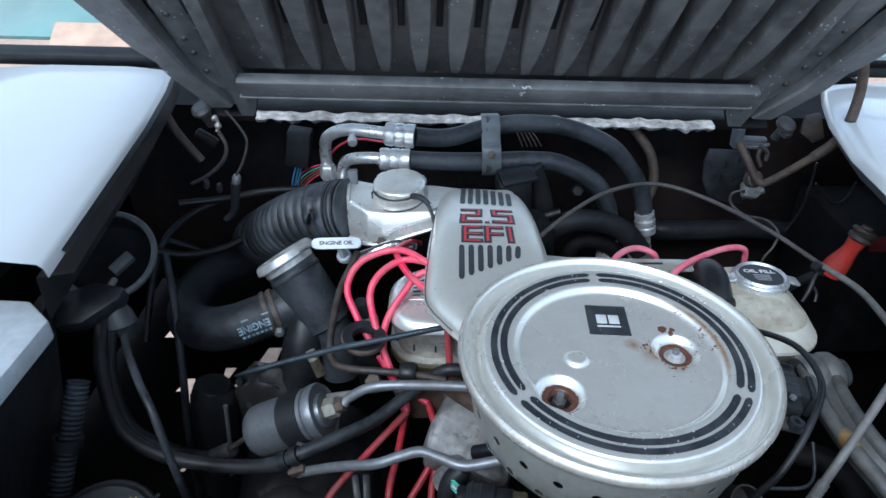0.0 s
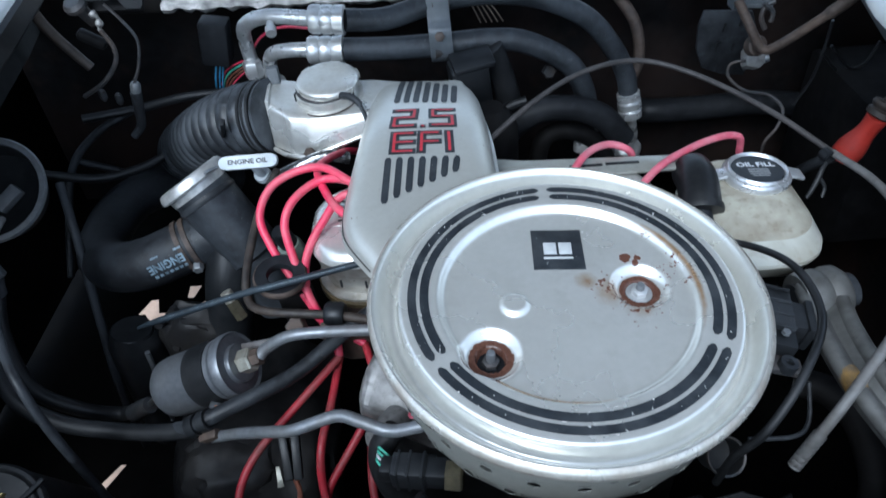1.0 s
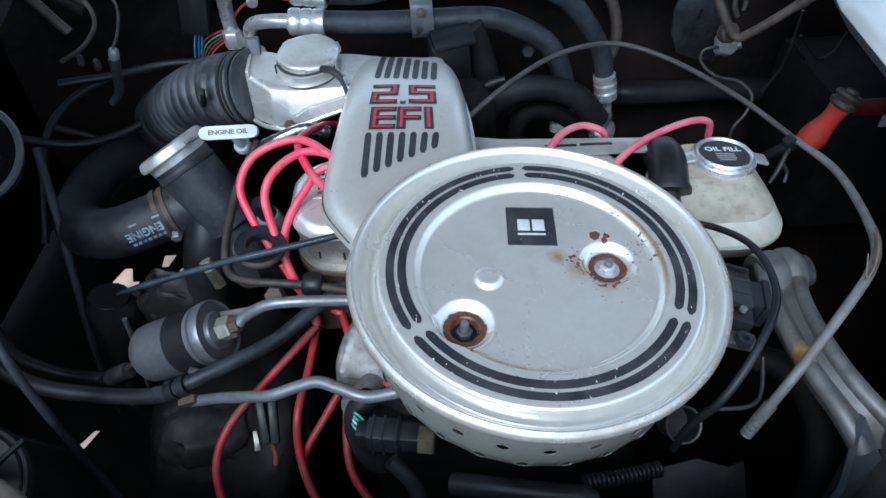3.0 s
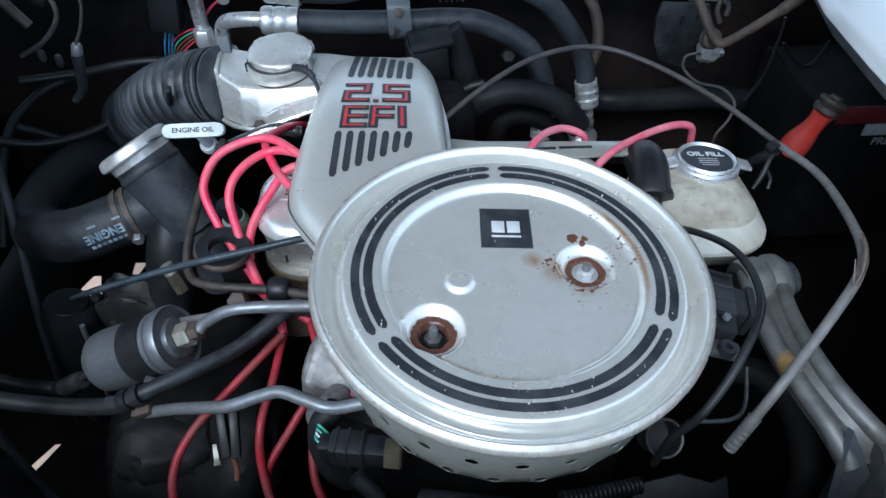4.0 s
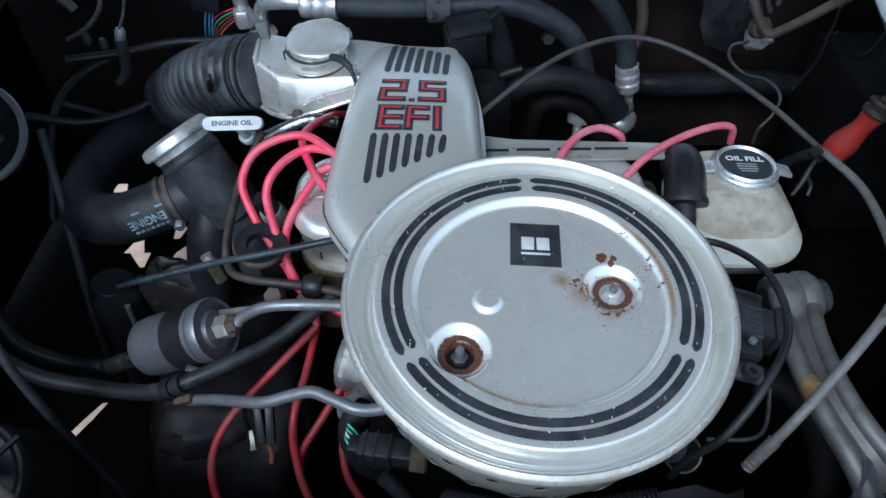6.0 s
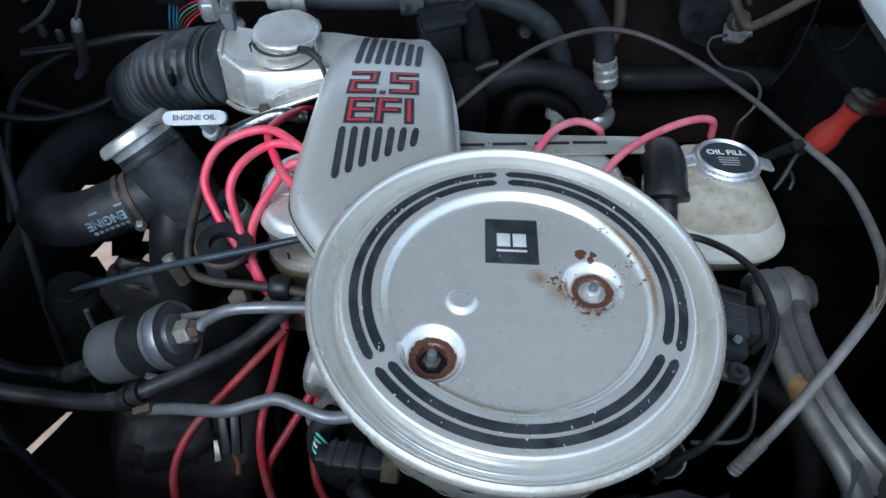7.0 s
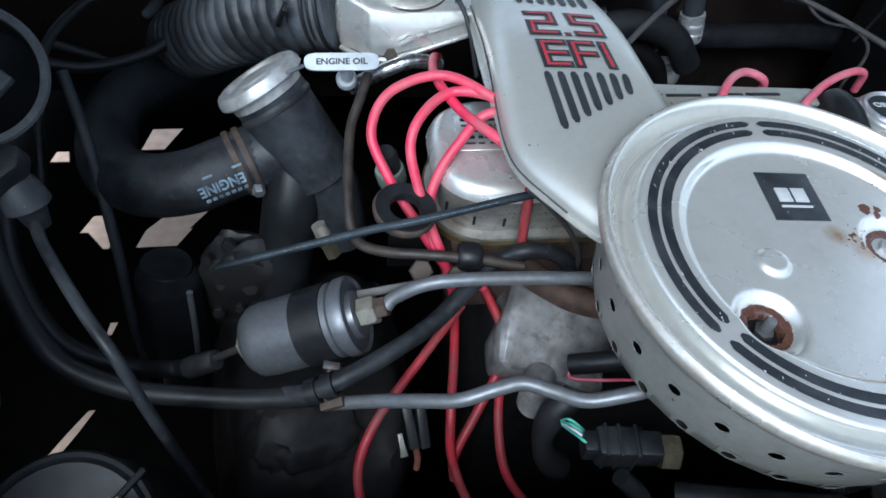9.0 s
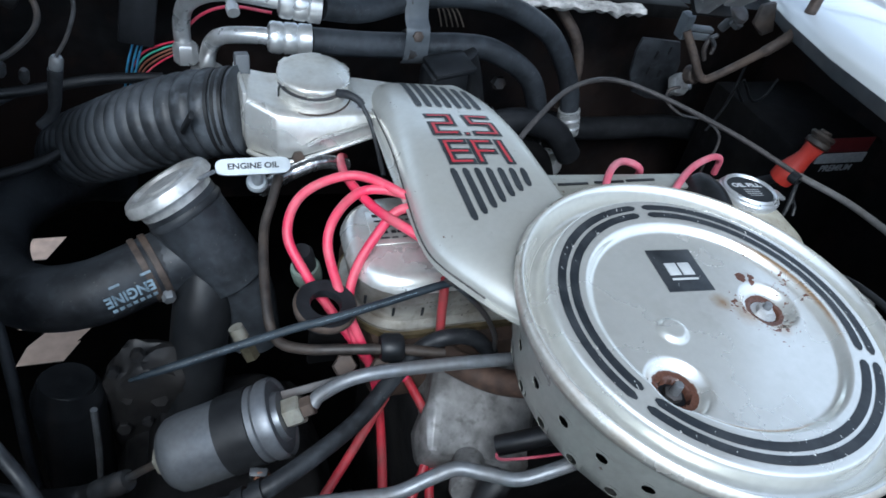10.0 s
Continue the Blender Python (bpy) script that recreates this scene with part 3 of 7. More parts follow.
def engine_hatch():
    d = thing("rear_engine_hatch", DECK @ Vector((0, 0, 0)), "black ribbed underside of the raised deck lid, dusty", "engine hatch")
    half = [(0.300, -0.015), (0.352, 0.035), (0.400, 0.10), (0.438, 0.20), (0.452, 0.79)]
    part("outer_skin", prism([(x, y) for x, y in half] + [(-x, y) for x, y in half[::-1]], 0.012, DECK @ Matrix.Translation((0, 0, -0.042)), 0.003), deck_black, d)
    part("inner_panel", box((0.62, 0.72, 0.01), DECK @ pose(0, 0.41, -0.024), 0.003), deck_black, d)
    part("bottom_flange", box((0.60, 0.030, 0.012), DECK @ pose(0, 0.012, -0.018), 0.002), deck_black, d)
    part("ledge", box((0.595, 0.030, 0.014), DECK @ pose(0, 0.048, 0.0), 0.002), deck_black, d)
    part("ledge_lip", box((0.60, 0.004, 0.018), DECK @ pose(0, 0.0315, -0.001), 0.001), deck_black, d)
    n = 14
    for i in range(n):
        x = -0.2455 + i * 0.0388
        bm = bmesh.new()
        rows = []
        for s, w, h in ((0.064, 0.0040, 0.008), (0.074, 0.0058, 0.012), (0.10, 0.0084, 0.019), (0.14, 0.0112, 0.025), (0.20, 0.0130, 0.029), (0.70, 0.0136, 0.032)):
            rows.append([bm.verts.new(DECK @ Vector((x + a * w, s, -0.019 + b * h))) for a, b in ((-1, 0), (-0.93, 0.85), (-0.78, 1), (0.78, 1), (0.93, 0.85), (1, 0))])
        for a, b in zip(rows, rows[1:]):
            for k in range(5):
                bm.faces.new((a[k], a[k + 1], b[k + 1], b[k]))
        bm.faces.new(rows[0])
        part("rib", bm, deck_black, d, smooth=32)
        if i < n - 1:
            part("vent_slot", box((0.007, 0.56, 0.003), DECK @ pose(x + 0.0194, 0.42, -0.0175), 0.001), deep_black, d, "black open vent slot")
    for sgn in (-1, 1):
        for run, w, h, z in (([(0.305, -0.022), (0.305, 0.78)], 0.018, 0.022, -0.010),
                             ([(0.322, -0.026), (0.334, 0.06), (0.345, 0.20), (0.350, 0.78)], 0.032, 0.012, -0.022),
                             ([(0.334, -0.008), (0.362, 0.06), (0.386, 0.20), (0.396, 0.78)], 0.028, 0.020, -0.012),
                             ([(0.340, 0.016), (0.386, 0.09), (0.422, 0.20), (0.434, 0.78)], 0.036, 0.028, -0.028)):
            bm = bmesh.new()
            rows = [[bm.verts.new(DECK @ Vector((sgn * (a + u * w / 2), s, z + v * h / 2))) for u, v in ((-1, -1), (-1, 0.7), (-0.8, 1), (0.8, 1), (1, 0.7), (1, -1))] for a, s in run]
            for p, q in zip(rows, rows[1:]):
                for k in range(6):
                    bm.faces.new((p[k], p[(k + 1) % 6], q[(k + 1) % 6], q[k]))
            bm.faces.new(rows[0])
            bm.faces.new(rows[-1])
            part("side_rail", bm, deck_black, d, smooth=30)
        part("rail_foot", box((0.052, 0.005, 0.030), DECK @ pose(sgn * 0.322, -0.026, -0.014), 0.0015), shade_grime, d)
        for s in (0.05, 0.085, 0.11, 0.15):
            part("rivet", lathe([(0, 0.003), (0.003, 0.002), (0.004, 0)], 10, DECK @ pose(sgn * (0.335 + 0.1 * (s - 0.05)), s, -0.016)), bracket, d)
    return d


engine_hatch()

# torn insulation strip on the firewall's top edge
rng = random.Random(3)
bm = bmesh.new()
rows = []
for i in range(121):
    x = -0.33 + 0.68 * i / 120
    lo = -0.080 + 0.007 * noise.noise(Vector((x * 60, 0, 0))) + rng.uniform(-0.0015, 0.0015)
    hi = -0.067 + 0.004 * noise.noise(Vector((x * 40, 5, 0)))
    bulge = 0.004 * noise.noise(Vector((x * 50, 9, 0)))
    rows.append([bm.verts.new(BODY @ Vector((x, 0.948 - b + bulge, z))) for b, z in ((-0.006, lo), (0.0, lo + 0.001), (0.006 + bulge, (lo + hi) / 2), (0.004, hi - 0.002), (-0.012, hi))])
for a, b in zip(rows, rows[1:]):
    for k in range(4):
        bm.faces.new((a[k], a[k + 1], b[k + 1], b[k]))
solid("weather_strip", bm, insulation, "torn pale insulation strip along the firewall top", "insulation")
solid("firewall_top_rail", box((0.86, 0.05, 0.02), BODY @ pose(0, 0.985, -0.075), 0.004), shade_grime, "black firewall top rail", "body rail", kind="structure")

# ---- the engine's dark masses ----
eng = thing("engine_block", (0.08, 0.52, 0.45), "oily black engine block with bolted castings", "engine")
part("block", box((0.30, 0.22, 0.36), Matrix.Translation((0.15, 0.585, 0.485)), 0.02), block, eng)
part("cylinder_head", box((0.34, 0.15, 0.06), Matrix.Translation((0.132, 0.592, 0.706)), 0.012), head_rust, eng, "rust-brown cylinder head")
part("gearbox", lump((0.18, 0.25, 0.31), pose(-0.16, 0.53, 0.46, 0, 8, 5), 0.10, 1.5, 0.6), block, eng)
part("intake_manifold", casting((0.085, 0.095, 0.045), pose(0.040, 0.486, 0.690, 16, 12, -16), 0.006, 8, 1.0), grimy_alu, eng, "pale grimy cast aluminium manifold")
part("manifold_boss", lathe([(0, 0.006), (0.010, 0.006), (0.012, 0.003), (0.012, -0.03), (0, -0.03)], 24, frame_to((-0.35, -0.7, 0.3), (0.008, 0.418, 0.705))), grimy_alu, eng)
part("throttle_body", lathe([(0, 0), (0.045, 0), (0.045, 0.03), (0.05, 0.032), (0.05, 0.07), (0, 0.07)], 24, Matrix.Translation((0.14, 0.42, 0.725))), grimy_alu, eng)
part("side_cover", tube([(-0.262, 0.590, 0.668), (-0.264, 0.589, 0.656), (-0.268, 0.588, 0.60), (-0.274, 0.585, 0.50)], lambda t: 0.027 if t > 0.1 else 0.020 + 0.07 * t, 20), plastic, eng, "dark rubbery side cover")
part("dip_rod", tube([(-0.244, 0.568, 0.655), (-0.249, 0.567, 0.60), (-0.257, 0.565, 0.54)], 0.0028, 8), zinc, eng, "thin steel rod")
part("rear_duct", tube([(-0.150, 0.645, 0.73), (-0.160, 0.62, 0.69), (-0.172, 0.60, 0.62), (-0.19, 0.59, 0.52)], 0.024, 18), plastic, eng)
part("cover_plate", lump((0.085, 0.05, 0.15), pose(-0.205, 0.612, 0.605, 10, 6, 6), 0.14, 5.0, 0.7), block, eng, "oily bolted cover")
for bx, bz, br in ((-0.208, 0.693, 0.008), (-0.228, 0.676, 0.007), (-0.23, 0.60, 0.009), (-0.211, 0.605, 0.007), (-0.198, 0.634, 0.011), (-0.222, 0.64, 0.007), (-0.19, 0.59, 0.010)):
    part("cover_bolt", hexnut(br * 0.68, 0.007, frame_to((0, -0.9, 0.3), (bx, 0.588, bz))), block, eng)
part("sump_lump", lump((0.11, 0.10, 0.13), pose(-0.12, 0.48, 0.52, 10, 20, 12), 0.18, 3.0, 0.7), shade_grime, eng)
part("starter", lump((0.10, 0.07, 0.07), pose(-0.155, 0.47, 0.585, 20, 10, 15), 0.16, 9.0, 0.7), block, eng, "dark starter housing")

# ---- air cleaner ----
AC = pose(0.1495, 0.4222, 0.8508, 2.7, 1.5, 1.2)
FLOOR, CUP = -0.001, -0.0068  # heights of the dish's flat floor and of the stud cups
STUDS = [(-0.0538, -0.0412), (0.0500, 0.0048)]
DIMPLE = (-0.0345, -0.0045)
PROFILE = [(0, FLOOR), (0.0765, FLOOR), (0.0782, FLOOR), (0.0798, -0.0006), (0.0812, 0.0006), (0.0828, 0.0026), (0.0842, 0.0039), (0.0856, 0.0045), (0.0885, 0.0046), (0.1065, 0.0046), (0.1085, 0.0041), (0.1099, 0.0020), (0.1108, -0.0025), (0.1117, -0.0066), (0.1130, -0.0086),
           (0.1155, -0.0090), (0.1180, -0.0074), (0.1200, -0.0040), (0.1220, 0.0012), (0.1238, 0.0048), (0.1252, 0.0060), (0.1268, 0.0062), (0.1284, 0.0048), (0.1292, 0.0015), (0.1282, -0.002)]
RIM = Matrix.Translation((-0.0015, 0.0015, 0)) @ Matrix.Diagonal((0.992, 0.992, 1, 1))  # the rim sits slightly off the dish's centre


def sstep(a, b, x):
    t = min(1, max(0, (x - a) / (b - a)))
    return t * t * (3 - 2 * t)


def lid_height(r):
    pts = PROFILE[:-2]
    slope = [0.0] + [(b[1] - a[1]) / (b[0] - a[0]) for a, b in zip(pts, pts[2:])] + [0.0]
    for k, ((r0, z0), (r1, z1)) in enumerate(zip(pts, pts[1:])):
        if r <= r1:
            w, t = r1 - r0, (r - r0) / (r1 - r0)
            m0, m1 = (0.0 if abs(z1 - z0) < 0.00015 else slope[k]), (0.0 if abs(z1 - z0) < 0.00015 else slope[k + 1])
            return z0 * (2 * t**3 - 3 * t * t + 1) + m0 * w * (t**3 - 2 * t * t + t) + z1 * (3 * t * t - 2 * t**3) + m1 * w * (t**3 - t * t)
    return pts[-1][1]


def lid_point(r, a, z):
    """A point of the lid, moved towards the rim's own centre outside the stripes."""
    x, y, f = r * math.cos(a), r * math.sin(a), sstep(0.107, 0.122, r)
    return AC @ Vector((x * (1 - 0.008 * f) - 0.0015 * f, y * (1 - 0.008 * f) + 0.0015 * f, z))


def lid_z(x, y):
    r = math.hypot(x, y)
    z = lid_height(r)
    for sx, sy in STUDS:
        d = math.hypot(x - sx, y - sy)
        if d < 0.022:
            cup = CUP - (0.0065 if sx < 0 else 0.0028) * (1 - sstep(0.0082, 0.0096, d))
            z = cup + (z - cup) * sstep(0.0138, 0.0208, d)
    d = math.hypot(x - DIMPLE[0], y - DIMPLE[1])
    z += 0.0030 * (1 - sstep(0.0066, 0.0108, d))
    if r < 0.079:
        z += 0.0005 * math.sin(44 * x + 1.0) * math.cos(37 * y + 0.5) * (1 - r / 0.079)  # slight waves in the sheet
    return z


cleaner = thing("air_cleaner", AC @ Vector((0, 0, -0.07)), "round aged silver air cleaner with black stripes and rusted fixing studs", "air cleaner")
spot = lambda x, y, z: tuple(AC @ Vector((x, y, z)))
lid_mat = silver_rust("rust_spotted_silver_paint",
                      [(spot(*STUDS[0], CUP), 0.0126, 0.0170), (spot(*STUDS[1], CUP), 0.0118, 0.0160), (spot(0.052, 0.0262, FLOOR), 0.0, 0.0075), (spot(0.046, 0.031, FLOOR), 0.001, 0.010), (spot(0.054, 0.030, FLOOR), 0.0, 0.007)],
                      [(spot(0.046, -0.004, FLOOR), 0.010, 0.034), (spot(0.028, 0.008, FLOOR), 0.004, 0.018), (spot(0.066, 0.012, FLOOR), 0.0, 0.02), (spot(0.075, 0.02, 0.0), 0.0, 0.014)]
                      + [(spot(0.0820 * math.cos(radians(a)), 0.0820 * math.sin(radians(a)), 0.001), 0.001, 0.007) for a in (-12, 4, 20, 38)],
                      [(spot(0.016, 0.012, FLOOR), 0.0, 0.012), (spot(0.030, 0.002, FLOOR), 0.0, 0.018), (spot(0.046, -0.010, FLOOR), 0.0, 0.016)],
                      spot(0, 0, FLOOR), [(spot(0.083, 0.018, 0.0), 0.0850, 0.0030, 0.065), (spot(-0.030, -0.076, 0.0), 0.0805, 0.0020, 0.055)])
bm = bmesh.new()
NA = 260
rr = [0.0004] + [0.002 + 0.0745 * i / 72 for i in range(73)] + [0.0770 + 0.0110 * i / 16 for i in range(17)] + [0.0886, 0.0895, 0.092, 0.096, 0.100, 0.104] + [0.105 + 0.0202 * i / 34 for i in range(35)]
rings = []
for r in rr:
    ring = []
    for k in range(NA):
        a = 2 * math.pi * k / NA
        x, y = r * math.cos(a), r * math.sin(a)
        ring.append(bm.verts.new(lid_point(r, a, lid_z(x, y))))
    rings.append(ring)
for r, z in PROFILE[-4:] + [(0.1262, -0.003), (0.123, 0.0)]:
    rings.append([bm.verts.new(lid_point(r, 2 * math.pi * k / NA, z)) for k in range(NA)])
for a, b in zip(rings, rings[1:]):
    for k in range(NA):
        bm.faces.new((a[k], a[(k + 1) % NA], b[(k + 1) % NA], b[k]))
bm.faces.new(rings[0])
lid = part("lid", bm, lid_mat, cleaner, "dished silver lid with rust round the studs", smooth=60)

# the six black stripes
for r0, r1 in ((0.0979, 0.1035), (0.0898, 0.0956)):
    for c in (150, 270, 30):
        bm = bmesh.new()
        half, n, rows = 58.2 if r0 > 0.095 else 57.6, 60, []
        for i in range(n + 1):
            a = radians(c - half + 2 * half * i / n)
            end = min(i, n - i) * 2 * half / n * radians(1) * r0
            rnd = 1.0 if end > 0.0025 else max(0.35, math.sqrt(max(0, 1 - (1 - end / 0.0025) ** 2)))
            mid, hw = (r0 + r1) / 2, (r1 - r0) / 2 * rnd
            rows.append([bm.verts.new(AC @ Vector((q * math.cos(a), q * math.sin(a), lid_height(q) + 0.00035))) for q in (mid - hw, mid, mid + hw)])
        for a, b in zip(rows, rows[1:]):
            for k in range(2):
                bm.faces.new((a[k], a[k + 1], b[k + 1], b[k]))
        part("stripe", bm, black_paint, lid, "chipped black painted stripe", smooth=60)

# badge: a black square with plain pale bars
BADGE = AC @ pose(0.0016, 0.0427, FLOOR + 0.0004, 0, 0, -4.5)
badge = part("badge", box((0.0350, 0.0382, 0.0008), BADGE, 0.0002), black_print, lid, "black square badge with plain pale bars")
for x, y, w, h in ((-0.0053, 0.0005, 0.0088, 0.0110), (0.0053, 0.0005, 0.0088, 0.0110), (0, -0.0086, 0.0200, 0.0016)):
    part("bar", box((w, h, 0.0006), BADGE @ Matrix.Translation((x, y, 0.0006)), 0.0001), badge_print, badge)

# studs with their nuts
for i, (sx, sy) in enumerate(STUDS):
    floor_z = CUP - 0.0028 if i else CUP - 0.0065
    part("stud", lathe([(0, 0.014 - 0.004 * i), (0.0024, 0.0135 - 0.004 * i), (0.0028, 0.012 - 0.004 * i), (0.0028, -0.001), (0, -0.001)], 16, AC @ pose(sx, sy, floor_z)), zinc, lid, "threaded steel stud")
    part("nut", hexnut(0.0056, 0.0045, AC @ pose(sx, sy, floor_z + 0.001)), bright_alu if i else bracket, lid)
    part("washer", lathe([(0.004, 0.0012), (0.0086, 0.0012), (0.0090, 0), (0.004, 0)], 24, AC @ pose(sx, sy, floor_z + 0.0003)), bright_alu if i else plastic, lid, "pale washer" if i else "black rubber washer")

# the can, with two rows of holes round its wall


def can_r(z):
    return 0.1235 + (z + 0.0) * 0.14 if z > -0.06 else 0.1151 + (z + 0.06) * 0.8


bm = bmesh.new()
cols, rows_z = 52, [-0.001, -0.014, -0.026, -0.038, -0.050, -0.062, -0.068, -0.074]
holes = {}
for c in range(cols):
    if c % 2 == 0:
        holes[(c, 2)] = True
    elif c % 2 == 1:
        holes[(c, 4)] = True
cyl = lambda a, z: AC @ RIM @ Vector((can_r(z) * math.cos(a), can_r(z) * math.sin(a), z))
vcache = {}


def vert(a, z):
    key = (round(a, 5) % round(2 * math.pi, 5), round(z, 5))
    if key not in vcache:
        vcache[key] = bm.verts.new(cyl(a, z))
    return vcache[key]


step = 2 * math.pi / cols
for c in range(cols):
    for k in range(len(rows_z) - 1):
        a0, a1, z0, z1 = c * step, (c + 1) * step, rows_z[k], rows_z[k + 1]
        if (c, k) not in holes:
            bm.faces.new((vert(a0, z0), vert(a1, z0), vert(a1, z1), vert(a0, z1)))
            continue
        am, zm = (a0 + a1) / 2, (z0 + z1) / 2
        sq = [(a1, z1), (am, z1), (a0, z1), (a0, zm), (a0, z0), (am, z0), (a1, z0), (a1, zm)]
        outer = [bm.verts.new(cyl(a, z)) for a, z in sq]
        inner, deep = [], []
        for a, z in sq:
            an = math.atan2((z - zm), (a - am) * 0.12)
            q = cyl(am + 0.0042 * math.cos(an) / 0.12, zm + 0.0042 * math.sin(an))
            inner.append(bm.verts.new(q))
            deep.append(bm.verts.new(q + (AC @ Vector((0, 0, zm)) - cyl(am, zm)).normalized() * 0.0006))
        for i in range(8):
            j = (i + 1) % 8
            bm.faces.new((outer[i], outer[j], inner[j], inner[i]))
            bm.faces.new((inner[i], inner[j], deep[j], deep[i]))
bmesh.ops.remove_doubles(bm, verts=bm.verts, dist=0.00005)
part("can", bm, can_silver, cleaner, "silver sheet-metal can with two rows of round holes", smooth=50)
part("rim_edge", lathe([(0.1262, 0.0066), (0.1284, 0.0052), (0.1296, 0.0016), (0.1288, -0.0026), (0.1270, -0.0036)], 120, AC @ RIM), rim_worn, cleaner, "worn edge of the rolled rim", smooth=70)
part("filter_core", lathe([(0.10, -0.002), (0.10, -0.068), (0.02, -0.07)], 48, AC), rubber_clean, cleaner, "dark filter element inside the can")
part("base_pan", lathe([(0.105, -0.073), (0.06, -0.078), (0.05, -0.10), (0.045, -0.10)], 48, AC), silver, cleaner)

# ---- intake duct from the thermal valve box to the air cleaner ----


def lerp_table(tab, v):
    """A smooth curve through the table's points."""
    if v <= tab[0][0]:
        return tab[0][1]
    n = len(tab)
    slope = []
    for i in range(n):
        lo, hi = tab[max(0, i - 1)], tab[min(n - 1, i + 1)]
        slope.append((hi[1] - lo[1]) / (hi[0] - lo[0]))
    for i in range(n - 1):
        (a, p), (b, q) = tab[i], tab[i + 1]
        if v <= b:
            w, t = b - a, (v - a) / (b - a)
            return p * (1 + 2 * t) * (1 - t) ** 2 + q * t * t * (3 - 2 * t) + w * (slope[i] * t * (1 - t) ** 2 - slope[i + 1] * t * t * (1 - t))
    return tab[-1][1]


def duct_left(y):
    return lerp_table([(0.455, 0.034), (0.470, 0.020), (0.486, 0.009), (0.508, -0.004), (0.530, -0.0105), (0.57, -0.010), (0.64, -0.005), (0.74, 0.001), (0.81, 0.012)], y)


def duct_right(y):
    return lerp_table([(0.46, 0.135), (0.54, 0.116), (0.60, 0.113), (0.70, 0.111), (0.76, 0.105), (0.79, 0.092), (0.81, 0.072)], y)


def duct_crown(y):
    return lerp_table([(0.44, 0.845), (0.50, 0.848), (0.545, 0.850), (0.60, 0.8505), (0.65, 0.8495), (0.69, 0.845), (0.73, 0.838), (0.77, 0.827), (0.81, 0.804)], y)


def duct_z(x, y):
    u = (x - duct_left(y)) / (duct_right(y) - duct_left(y))
    u = min(1, max(0, u))
    e = abs(2 * u - 1)
    return duct_crown(y) - 0.006 * u * u - (0.013 - 0.005 * sstep(0.56, 0.48, y)) * e ** 8


def arc_y(x):
    return 0.4236 + math.sqrt(max(0, 0.1185 ** 2 - (x - 0.1444) ** 2))


duct = thing("intake_duct", (0.05, 0.64, 0.79), "silver pressed-steel intake duct lettered 2.5 EFI in red", "intake duct")
bm = bmesh.new()
NU, NV = 28, 44
grid = []
for j in range(NV + 1):
    row = []
    for i in range(NU + 1):
        u = i / NU
        u = 0.5 - 0.5 * math.cos(math.pi * u)
        y_back = 0.81
        y = 0.62
        for _ in range(40):
            x = duct_left(y) + u * (duct_right(y) - duct_left(y))
            y += 0.4 * (y_back + (max(arc_y(x), 0.458) - y_back) * j / NV - y)
        x = duct_left(y) + u * (duct_right(y) - duct_left(y))
        row.append((x, y, duct_z(x, y)))
    grid.append(row)
vs = [[bm.verts.new(p) for p in row] for row in grid]
for a, b in zip(vs, vs[1:]):
    for i in range(NU):
        bm.faces.new((a[i], a[i + 1], b[i + 1], b[i]))
edge = [vs[j][0] for j in range(NV, -1, -1)] + vs[0][1:] + [vs[j][NU] for j in range(1, NV + 1)]
cx, cy = 0.055, 0.64
down = []
for v in edge:
    d = Vector((v.co.x - cx, v.co.y - cy, 0)).normalized()
    k_ = 0.30 + 0.30 * sstep(0.56, 0.66, v.co.y)
    down.append((bm.verts.new((v.co.x + d.x * 0.0015, v.co.y + d.y * 0.0015, v.co.z - 0.006 * k_)), bm.verts.new((v.co.x + d.x * 0.002, v.co.y + d.y * 0.002, v.co.z - 0.026 * k_)),
                 bm.verts.new((v.co.x + d.x * 0.006, v.co.y + d.y * 0.006, v.co.z - 0.027 * k_)), bm.verts.new((v.co.x + d.x * 0.006, v.co.y + d.y * 0.006, v.co.z - 0.030 * k_))))
for i in range(len(edge) - 1):
    bm.faces.new((edge[i], edge[i + 1], down[i + 1][0], down[i][0]))
    for k in range(3):
        bm.faces.new((down[i][k], down[i + 1][k], down[i + 1][k + 1], down[i][k + 1]))
part("duct_shell", bm, satin_silver, duct, smooth=70)
part("lower_shell", box((0.078, 0.22, 0.045), pose(0.060, 0.670, 0.802, 0, 0, 0), 0.012), satin_silver, duct)
part("side_flange", box((0.014, 0.075, 0.026), pose(0.1035, 0.607, 0.820, 0, 8, -3), 0.004), satin_silver, duct)


def draped(rect_list, lift, name, material, parent, label="", ends=1.0):
    """Flat marks laid on the duct's top."""
    bm = bmesh.new()
    for a, b, w in rect_list:
        a, b = Vector(a), Vector(b)
        d = (b - a).normalized()
        s = Vector((-d.y, d.x)) * (w / 2)
        n = max(2, int((b - a).length / 0.004))
        rows = []
        for i in range(n + 1):
            q = a.lerp(b, i / n)
            e = ends if i in (0, n) else 1.0
            rows.append([bm.verts.new((p.x, p.y, duct_z(p.x, p.y) + lift)) for p in (q + s * e, q, q - s * e)])
        for p, q in zip(rows, rows[1:]):
            for k in range(2):
                bm.faces.new((p[k], p[k + 1], q[k + 1], q[k]))
    return part(name, bm, material, parent, label, smooth=60)


